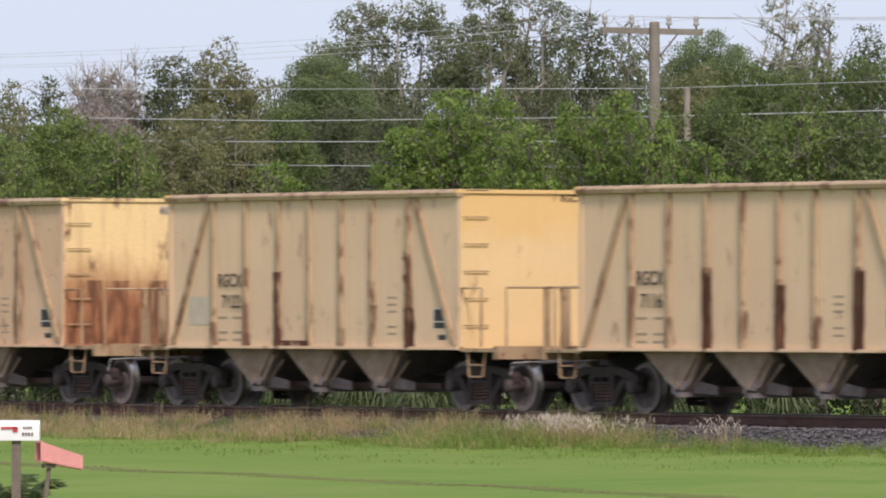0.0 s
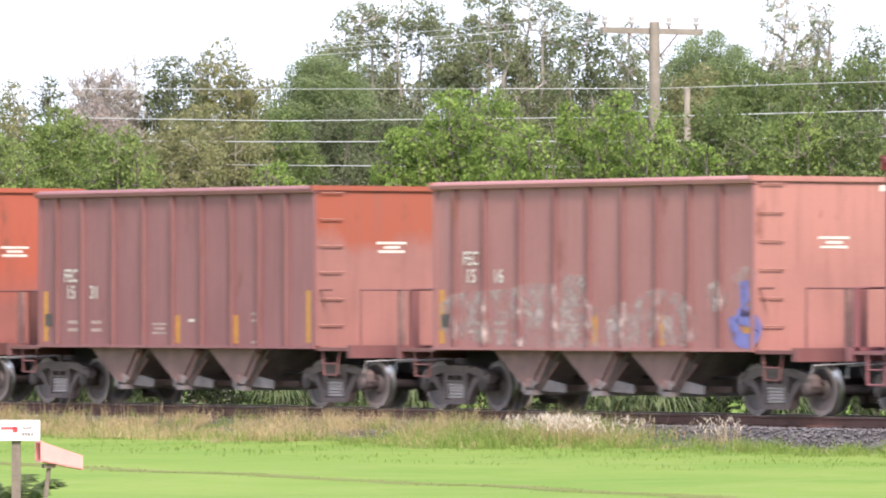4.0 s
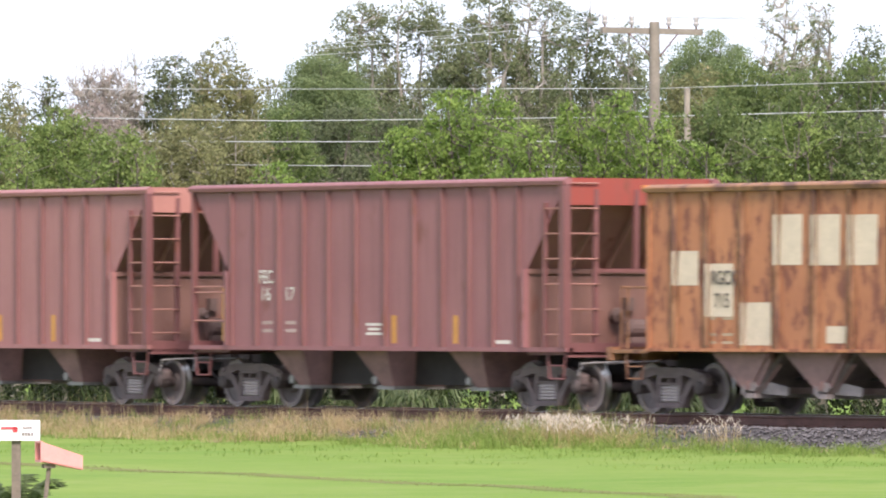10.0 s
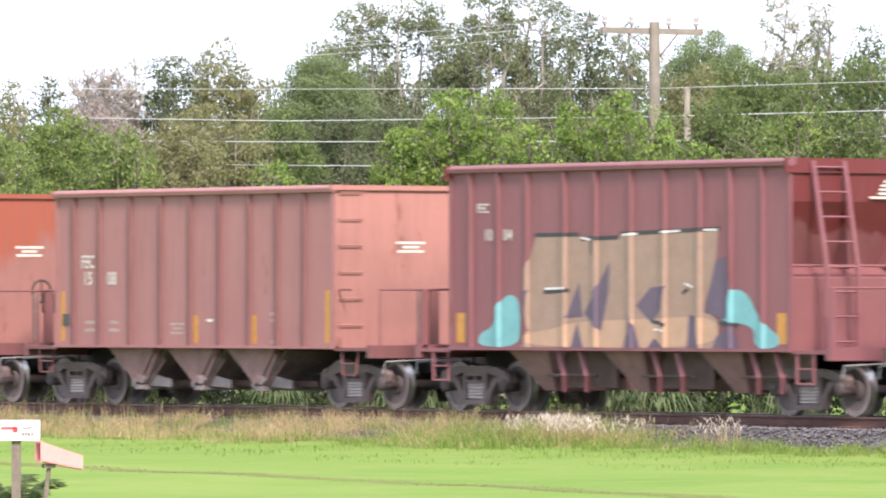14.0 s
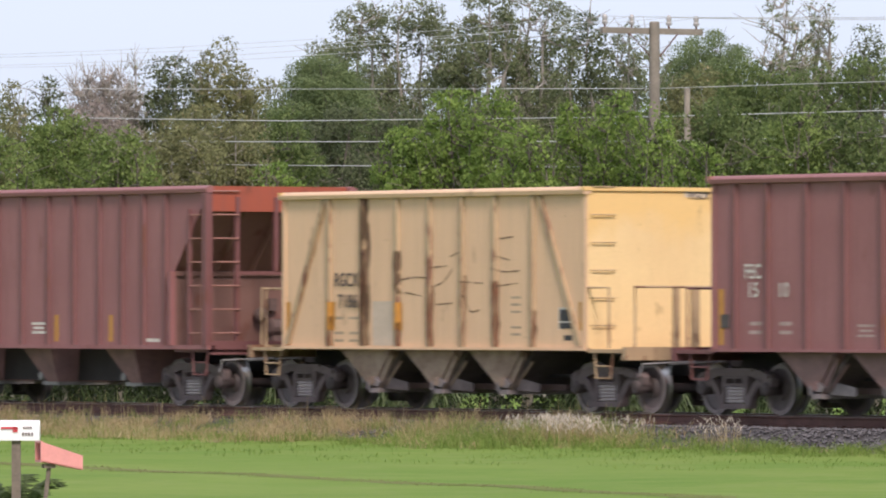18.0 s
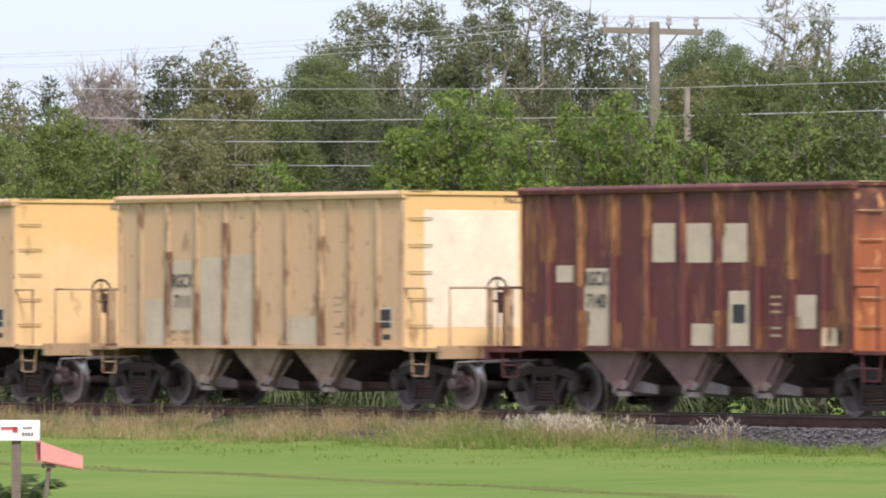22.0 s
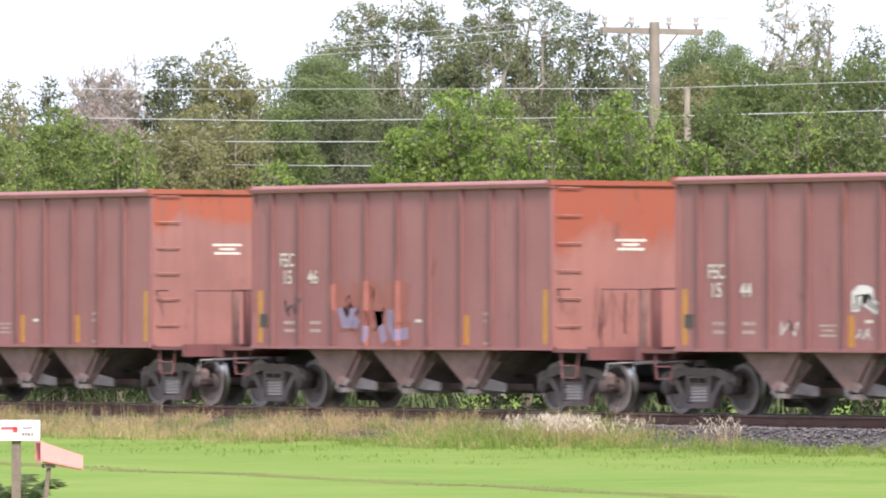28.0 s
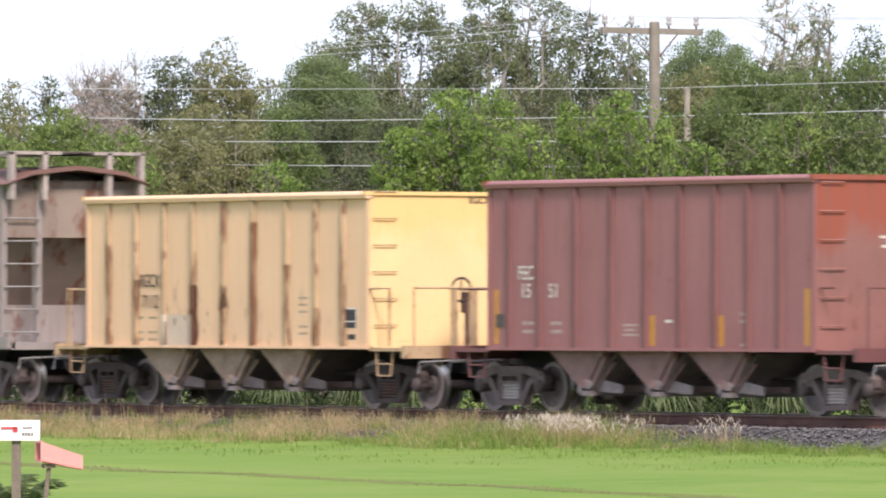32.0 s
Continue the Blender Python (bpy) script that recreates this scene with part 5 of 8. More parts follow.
def murals(c):
    # red and white letters on the tall purple car
    m = Mural(c["c5"], -4.17, 3.82, 1.07, 2.66, 460, 165)
    m.lines("graffiti_shadow", INK_SMOKE, 26, [(45, 95), (80, 122), (120, 133), (170, 134), (200, 112), (240, 128), (290, 112), (300, 145), (335, 152), (350, 135), (365, 160), (400, 150)], [(360, 130), (385, 70), (400, 118), (430, 112), (468, 88), (440, 62)])
    m.lines("spray_haze", INK_HAZE, 30, [(20, 25), (45, 22), (35, 60), (15, 70)], [(65, 138), (75, 130)])
    m.fill("letter_fill", INK_ROSE, [(62, 0), (60, 95), (90, 122), (170, 128), (198, 104), (240, 120), (288, 108), (300, 138), (345, 132), (385, 145), (372, 60), (405, 60), (425, 118), (460, 90), (425, 60), (445, 0)], label="crimson sprayed letters")
    m.lines("letter_shading", INK_BRICK, 20, [(252, 70), (272, 95), (266, 62)], [(205, 12), (222, 40)], [(380, 50), (382, 8)], [(85, 100), (84, 20)], [(435, 50), (432, 12)])
    m.lines("letter_tint", INK_SALMON, 15, [(236, 20), (262, 36), (292, 40)], [(356, 10), (362, 42)], [(404, 30), (416, 82), (452, 96)], [(60, 12), (72, 42)], [(120, 30), (138, 22)], [(218, 100), (242, 112)])
    m.lines("spray_dash", INK_ORANGE, 20, [(16, 100), (22, 112), (28, 138)], label="orange sprayed dash")
    m.lines("letter_edge", INK_WHITE, 14, [(42, 98), (62, 116), (80, 100), (64, 84), (40, 86)], [(100, 4), (100, 62), (112, 96), (128, 100)], [(92, 112), (112, 130), (132, 120), (142, 98), (140, 72)], [(135, 124), (160, 134), (186, 120), (201, 96), (198, 30)], [(165, 36), (170, 98), (186, 92), (184, 60)], [(208, 58), (214, 112), (232, 127), (262, 114), (288, 111)], [(196, 50), (232, 56), (252, 82), (284, 58), (302, 70), (312, 104), (298, 138), (330, 148), (346, 138)], label="white sprayed letter edges")
    m.lines("letter_edge", INK_WHITE, 17, [(324, 88), (328, 138), (352, 154), (376, 146), (402, 140)], [(352, 136), (362, 92), (358, 62), (378, 50), (402, 72), (416, 124), (436, 112), (468, 92), (438, 80), (414, 58), (440, 22), (446, 4)], [(182, 4), (190, 50), (222, 54), (252, 38), (266, 4)], [(298, 8), (310, 60), (342, 70)], [(104, 5), (142, 10)], [(275, 30), (285, 4)], [(330, 40), (332, 6)], label="white sprayed letter edges")
    # pale letters over lavender on the plum car
    m = Mural(c["a3"], -2.30, 3.76, 1.05, 2.44, 380, 150)
    m.fill("graffiti_ground", INK_SMOKE, [(-138, 0), (-140, 62), (-104, 54), (-98, 76), (-84, 80), (-70, 52), (-46, 40), (-30, 66), (2, 94), (2, 0)], [(362, 0), (352, 40), (366, 116), (380, 112), (388, 60), (389, 0)], label="black sprayed shadow")
    m.lines("graffiti_edge", INK_CRIMSON, 20, [(13, 4), (15, 136)], [(133, 62), (134, 140)], [(190, 120), (196, 140)], [(255, 132), (240, 130)], [(320, 132), (322, 120)])
    m.lines("graffiti_shadow", INK_MAUVE, 15, [(78, 120), (84, 70), (76, 10)], [(118, 130), (124, 60)], [(246, 130), (252, 70)], [(290, 130), (300, 142)], [(345, 90), (368, 40)])
    m.lines("letter_fill", INK_CREAM, 42, [(42, 6), (42, 122)], [(92, 6), (100, 122)], [(106, 118), (120, 8)], [(142, 8), (148, 120)], [(206, 120), (206, 8)], [(240, 122), (262, 8)], [(298, 128), (298, 8)], label="cream sprayed letters")
    m.lines("letter_fill", INK_CREAM, 32, [(42, 122), (78, 122), (78, 74), (44, 68)], [(148, 116), (178, 98), (206, 118)], [(150, 70), (180, 60), (206, 80)], [(298, 122), (346, 134)], [(300, 70), (338, 76)], [(330, 66), (352, 40), (388, 8)], label="cream sprayed letters")
    m.lines("letter_tint", INK_SKY, 40, [(42, 6), (42, 54)], [(90, 6), (94, 56)], [(118, 8), (112, 54)], [(144, 8), (146, 50)], [(206, 8), (206, 54)], [(262, 8), (254, 58)], [(298, 8), (298, 52)], [(370, 14), (348, 40)], label="lavender lower letters")
    m.lines("letter_line", INK_SMOKE, 6, [(232, 116), (240, 50)], [(52, 70), (66, 88)], [(160, 66), (176, 70)], [(312, 92), (330, 92)], [(305, 38), (318, 42)])
    m.lines("graffiti_line", INK_OLIVE, 3, [(2, 146), (26, 152), (76, 142), (100, 150), (132, 142), (140, 152), (166, 148), (192, 150), (236, 138)], [(268, 150), (276, 158), (300, 150), (340, 160)])
    # tan block letters between teal blots
    m = Mural(c["p2"], -4.05, 3.41, 1.09, 3.01, 460, 205)
    m.fill("teal_blot", INK_TEAL, [(0, 0), (4, 24), (30, 36), (36, 72), (56, 96), (76, 88), (80, 42), (76, 0)], [(428, 46), (434, 90), (456, 105), (480, 92), (492, 60), (512, 36), (532, 20), (528, 0), (488, 0), (490, 34), (464, 44)], label="teal sprayed blots")
    m.fill("letter_fill", INK_TAN, [(80, 0), (96, 30), (84, 96), (92, 142), (108, 199), (184, 199), (190, 190), (254, 192), (262, 199), (428, 205), (424, 150), (404, 70), (430, 45), (420, 0)], soft=False, label="tan sprayed block letters")
    m.fill("letter_tint", INK_SAND, [(80, 0), (92, 26), (130, 30), (180, 46), (300, 50), (404, 56), (432, 40), (420, 0)], label="sand-coloured lower letters")
    m.fill("letter_shadow", INK_PLUM, [(162, 52), (192, 54), (186, 116), (176, 90)], [(170, 0), (182, 46), (192, 0)], [(194, 60), (214, 100), (240, 152), (238, 98), (224, 28)], [(264, 0), (276, 62), (292, 0)], [(286, 74), (312, 106), (340, 108), (334, 78), (314, 42)], [(374, 0), (378, 58), (392, 54), (398, 0)], [(404, 62), (424, 152), (444, 160), (452, 102), (440, 50)], [(418, 0), (424, 20), (452, 38), (464, 0)], [(306, 0), (318, 18), (332, 0)], [(82, 98), (96, 102), (92, 70)], soft=False, label="purple sprayed shadows")
    m.lines("letter_line", INK_BLACK, 7, [(108, 200), (184, 200)], [(190, 192), (254, 194)], [(260, 200), (430, 207)], [(124, 98), (166, 101)], [(206, 188), (208, 166)], [(368, 96), (376, 102)], [(316, 46), (338, 40)], [(460, 40), (430, 44)])
    m.lines("letter_glint", INK_WHITE, 4, [(190, 194), (206, 190)], [(262, 198), (288, 200)], [(328, 202), (362, 204)], [(126, 104), (162, 105)], [(318, 32), (338, 30)], [(404, 205), (426, 205)], [(372, 112), (384, 106)])
    # blue over pale letters on the red car
    m = Mural(c["r0"], -2.51, 3.24, 1.09, 2.47, 380, 150)
    m.lines("graffiti_edge", INK_LIME, 34, [(14, 4), (26, 80), (10, 130), (70, 140), (90, 4)], [(60, 140), (104, 132), (100, 4)], [(128, 4), (130, 70), (160, 84), (164, 4)], [(176, 124), (256, 130), (262, 4), (176, 4)], [(280, 4), (288, 128), (370, 130), (372, 4)], label="yellow-green sprayed edges")
    m.fill("letter_fill", INK_ICE, [(6, 0), (20, 84), (60, 90), (100, 86), (104, 0)], [(172, 0), (172, 84), (256, 88), (258, 0)], [(284, 0), (286, 82), (366, 86), (366, 0)], label="pale blue letters")
    m.fill("letter_tint", INK_BLUE, [(14, 126), (24, 84), (44, 76), (66, 130)], [(72, 128), (82, 88), (92, 96), (106, 124)], [(170, 116), (176, 80), (220, 96), (224, 118)], [(240, 120), (244, 84), (290, 86), (300, 122)], [(320, 122), (326, 84), (366, 88), (370, 122)], label="deep blue upper letters")
    m.lines("letter_shading", INK_BRICK, 9, [(214, 94), (214, 56), (196, 54)], [(214, 54), (250, 56)], [(62, 96), (58, 70)], [(330, 80), (334, 50), (356, 50)])
    m.lines("letter_line", INK_SMOKE, 6, [(140, 92), (160, 120), (130, 116)], [(142, 74), (154, 60)], [(146, 36), (150, 12)])
    # pink letters in a yellow cloud
    m = Mural(c["b8"], -2.62, 2.73, 1.07, 2.42, 350, 150)
    m.fill("graffiti_halo", LEMON_WASH, [(0, 0), (6, 86), (30, 104), (38, 146), (80, 138), (126, 152), (152, 130), (200, 148), (262, 148), (292, 156), (304, 110), (312, 130), (330, 128), (344, 80), (352, 0)], label="lemon yellow sprayed cloud")
    m.lines("graffiti_edge", INK_NAVY, 14, [(48, 118), (60, 134), (84, 137), (112, 126), (142, 120), (180, 134), (252, 134), (292, 132), (302, 70), (300, 4)], [(46, 8), (44, 60), (50, 110)])
    m.fill("letter_fill", INK_PINK, [(46, 0), (46, 50), (52, 120), (78, 128), (112, 120), (150, 112), (178, 126), (250, 128), (290, 130), (296, 62), (304, 0)], label="pink sprayed letters")
    m.lines("letter_shading", INK_CRIMSON, 16, [(68, 122), (76, 84), (96, 80)], [(234, 116), (240, 72), (230, 20)], [(106, 40), (116, 12)], [(262, 100), (272, 70)])
    m.lines("letter_tint", INK_LILAC, 13, [(104, 118), (112, 70), (104, 60)], [(206, 128), (208, 76)], [(270, 120), (284, 80)], [(136, 30), (150, 12)])
    m.lines("letter_line", INK_NAVY, 11, [(48, 72), (66, 64), (76, 32), (98, 30), (92, 4)], [(138, 86), (152, 76), (176, 70), (186, 90)], [(144, 44), (156, 26), (190, 34), (210, 14)], [(206, 52), (240, 62), (286, 74)], [(256, 50), (272, 44), (262, 70)])
    m.lines("letter_glint", INK_WHITE, 5, [(50, 76), (76, 74), (84, 52)], [(208, 40), (230, 26), (246, 2)], [(246, 88), (278, 98)], [(44, 110), (56, 120)], [(126, 62), (140, 64)])
    # black block letters with pale green edges
    m = Mural(c["a15"], -2.13, 3.66, 1.04, 2.71, 325, 170)
    m.fill("letter_shadow", INK_BLACK, [(0, 0), (-4, 70), (-2, 130), (18, 160), (46, 172), (66, 158), (78, 128), (72, 92), (76, 50), (80, 0)], label="black sprayed letter")
    m.fill("letter_shadow", INK_BLACK, [(78, 0), (76, 156), (300, 158), (306, 148), (292, 82), (236, 74), (232, 0)], soft=False, label="black sprayed block letters")
    m.fill("letter_fill", INK_CHARCOAL, [(4, 4), (2, 120), (22, 150), (46, 160), (62, 140), (62, 96), (48, 84), (66, 48), (70, 4)], [(82, 6), (82, 140), (132, 140), (132, 6)], [(152, 8), (152, 140), (190, 140), (190, 8)], [(210, 8), (210, 138), (266, 140), (254, 90), (226, 88), (224, 8)], label="charcoal letter faces")
    m.fill("letter_counter", INK_BLACK, [(106, 94), (106, 138), (130, 138), (130, 94)], [(106, 48), (106, 84), (130, 84), (130, 48)], [(158, 94), (158, 138), (188, 138), (188, 94)], [(158, 52), (158, 84), (186, 84), (186, 52)], soft=False)
    m.lines("letter_edge", INK_PALEGREEN, 8, [(2, 120), (12, 150), (44, 168), (66, 154), (76, 124), (78, 92)], [(80, 150), (142, 150)], [(136, 150), (140, 6)], [(104, 88), (148, 88)], [(152, 150), (202, 152)], [(196, 150), (196, 8)], [(152, 88), (204, 88)], [(206, 150), (284, 154)], [(230, 82), (292, 82)], [(82, 150), (84, 6)], label="pale green letter edges")
    m.lines("letter_edge", INK_PALEGREEN, 14, [(-6, 56), (20, 48), (48, 12)], [(34, 90), (56, 66), (78, 66)], [(60, 70), (74, 30)], [(104, 44), (130, 40), (148, 46)], [(154, 40), (184, 38), (200, 50)], [(290, 148), (282, 112), (274, 84)], label="broad pale green edges")
    m.fill("placard_patch", MARK_BLACK, [(292, 22), (292, 46), (314, 46), (314, 22)], soft=False)
    # lilac letters in a teal dome
    m = Mural(c["d2"], -3.21, 3.56, 1.08, 2.84, 400, 185)
    m.fill("graffiti_halo", INK_TEAL, [(0, 0), (6, 44), (26, 78), (36, 104), (58, 124), (86, 152), (114, 178), (142, 168), (168, 188), (186, 162), (206, 194), (238, 172), (272, 168), (288, 136), (318, 112), (342, 110), (352, 70), (368, 62), (386, 30), (404, 0)], label="teal sprayed cloud")
    m.lines("spray_scribble", INK_DEEPTEAL, 6, [(14, 16), (24, 58), (38, 70), (30, 36), (46, 20), (20, 30)], [(36, 50), (48, 60), (44, 14)], [(284, 96), (298, 116), (312, 96), (296, 88), (318, 82)], [(352, 30), (366, 42), (376, 20)])
    m.lines("graffiti_edge", INK_PALE, 46, [(120, 146), (94, 140), (84, 104), (98, 66), (128, 46), (120, 16), (76, 12)], [(192, 12), (190, 120), (226, 154)], [(246, 138), (252, 22), (302, 30)], [(236, 150), (276, 150)])
    m.lines("letter_shadow", INK_INDIGO, 38, [(116, 140), (88, 136), (80, 100), (94, 62), (124, 42), (116, 12), (72, 8)], [(136, 6), (134, 92), (156, 100), (184, 20), (178, 6)], [(192, 6), (188, 118), (192, 148)], [(158, 108), (188, 148), (224, 154)], [(242, 138), (248, 18), (298, 10)], [(238, 146), (274, 148)])
    m.lines("letter_fill", INK_LILAC, 33, [(122, 146), (94, 138), (86, 102), (100, 64), (128, 46), (120, 14), (74, 10)], [(140, 6), (138, 94), (160, 100), (186, 22), (182, 6)], label="lilac sprayed letters")
    m.lines("letter_fill", INK_LILAC, 34, [(196, 6), (192, 120), (196, 148)], [(162, 110), (192, 150), (226, 154)], [(246, 138), (252, 20), (302, 10)], [(242, 148), (278, 150)], [(246, 76), (278, 80)], [(254, 22), (296, 48)], label="lilac sprayed letters")
    m.lines("letter_line", INK_INDIGO, 5, [(92, 104), (108, 92), (116, 96)], [(90, 60), (108, 50), (128, 56)], [(122, 6), (128, 70)], [(156, 60), (172, 20)], [(168, 92), (178, 118), (196, 112)], [(196, 78), (214, 76)], [(258, 96), (272, 92)], [(232, 60), (244, 30)], [(262, 48), (284, 42), (276, 54)], [(222, 130), (236, 60)])
    # white throw-up low on the plum car
    m = Mural(c["b10"], -1.99, 0.72, 1.07, 1.87, 165, 85)
    spots = ((29, 55, 32, 46), (55, 52, 24, 50), (84, 52, 36, 52), (18, 15, 32, 34), (47, 18, 32, 40), (76, 14, 22, 32), (112, 20, 48, 46), (140, 12, 30, 26))
    m.bubbles("graffiti_edge", INK_SMOKE, 9, *spots)
    m.bubbles("letter_fill", INK_CHALKWHITE, 0, *spots, label="chalky white bubble letters")
    m.lines("letter_line", INK_GREY, 3, [(24, 66), (26, 40)], [(58, 70), (60, 34)], [(86, 66), (92, 30)], [(30, 12), (56, 12)], [(96, 16), (128, 14)])
    m.lines("spray_dot", INK_SMOKE, 10, [(118, 62), (126, 66)])
    # loose white lines on the dark red car
    m = Mural(c["d1"], -2.72, 1.02, 1.07, 2.42, 225, 146)
    m.lines("spray_tag", INK_CHALKWHITE, 13, [(20, 4), (4, 32), (26, 66), (14, 110), (28, 130), (40, 104)], [(50, 122), (62, 88), (78, 58)], [(72, 134), (96, 94)], [(108, 146), (120, 60), (116, 44), (140, 36), (152, 4)], [(130, 138), (152, 92), (136, 64)], [(158, 74), (180, 40), (182, 4)], [(196, 86), (220, 60)], label="loose white sprayed lines")
    m.bubbles("spray_blot", CHALK_WASH, 0, (204, 118, 40, 50), (176, 40, 30, 60), (-38, 92, 30, 40), (244, 90, 24, 44))
    m.lines("spray_line", INK_SMOKE, 4, [(216, 110), (250, 126)], [(30, 120), (52, 128)])
    # wing-like white tags
    m = Mural(c["a2"], -3.20, 0.55, 0.85, 2.33, 225, 157)
    wisps = [[(12, 48), (46, 72), (84, 60)], [(12, 124), (34, 90), (44, 126)], [(34, 90), (54, 98), (58, 126)], [(68, 132), (74, 110), (92, 120)], [(74, 84), (68, 66)], [(104, 95), (134, 100), (122, 140)], [(134, 100), (148, 142)], [(142, 98), (154, 138)], [(164, 112), (186, 100), (202, 108)], [(170, 97), (194, 128)], [(220, 97), (244, 103), (238, 150)], [(246, 103), (258, 152)], [(254, 100), (272, 146)], [(260, 97), (284, 97), (280, 120)], [(290, 112), (304, 112)]]
    m.lines("spray_tag", INK_CHALKWHITE, 7, *wisps, label="wing-like white sprayed tags")
    m.bubbles("spray_blot", CHALK_WASH, 0, (34, 100, 50, 60), (138, 116, 50, 54), (252, 122, 50, 56), (-34, 86, 34, 76))
    # chalky wash and a blue blot along a foot
    m = Mural(c["c6"], -4.60, 4.60, 1.08, 2.40, 500, 130)
    m.fill("spray_wash", CHALK_WASH, [(0, 0), (4, 90), (130, 96), (160, 110), (190, 100), (210, 122), (246, 118), (250, 60), (300, 70), (350, 100), (400, 86), (420, 40), (420, 0)], label="worn chalky sprayed wash")
    m.bubbles("spray_blot", CHALK_WASH, 0, (228, 96, 40, 50), (446, 84, 34, 50))
    m.lines("spray_tag", INK_BLUE_WORN, 24, [(486, 100), (488, 60)], [(470, 44), (474, 16), (498, 10), (510, 40), (480, 52)], label="worn blue sprayed blot")
    m.lines("spray_tag", CHALK_WASH, 20, [(474, 108), (488, 124), (500, 116)])
    # bubble letters on two end walls
    m = Mural(c["a8"], -0.96, 0.71, 2.00, 3.20, 140, 120, True)
    spots = ((24, 90, 34, 54), (30, 38, 36, 52), (40, 68, 36, 22), (62, 94, 38, 42), (62, 46, 32, 76), (88, 96, 24, 46), (106, 96, 28, 48), (100, 46, 44, 76), (126, 48, 36, 74))
    m.bubbles("graffiti_edge", INK_PLUM, 10, *spots)
    m.bubbles("letter_fill", INK_PEARL, 0, *spots, label="pearl white bubble letters")
    m.lines("letter_line", INK_PLUM, 3, [(20, 66), (40, 76), (60, 78)], [(80, 104), (82, 20)], [(92, 72), (108, 78), (126, 72)], [(46, 50), (50, 30)])
    m = Mural(c["a11"], -0.77, 1.06, 2.02, 3.09, 160, 115, True)
    spots = ((36, 80, 56, 58), (28, 36, 50, 62), (74, 84, 42, 42), (70, 42, 46, 70), (102, 74, 36, 60), (100, 34, 30, 56))
    m.bubbles("graffiti_edge", INK_MOSS, 12, *spots, (132, 50, 52, 92))
    m.bubbles("letter_fill", INK_MINTGREEN, 0, (132, 50, 52, 92), (120, 36, 30, 60))
    m.bubbles("letter_fill", INK_AQUA, 0, *spots, label="aqua bubble letters")
    m.lines("letter_line", INK_MOSS, 3, [(58, 78), (72, 70), (84, 72)], [(62, 58), (84, 58)], [(88, 58), (102, 62), (110, 54), (106, 10)], [(96, 20), (98, 48)], [(118, 74), (136, 78)], [(10, 58), (20, 54)])
    m = Mural(c["a2"], -0.87, 1.13, 2.21, 3.20, 300, 180, True)
    m.lines("spray_tag", INK_MINT, 9, [(10, 150), (30, 110), (28, 160)], [(30, 150), (80, 170), (140, 140)], [(84, 170), (80, 80)], [(140, 165), (130, 100)], [(170, 120), (230, 150), (270, 130)], [(20, 90), (60, 80), (54, 20), (30, 10)], [(110, 80), (130, 76), (138, 10)], [(120, 46), (160, 44)], [(180, 60), (210, 90), (240, 20), (200, 10)], label="pale mint sprayed tags")


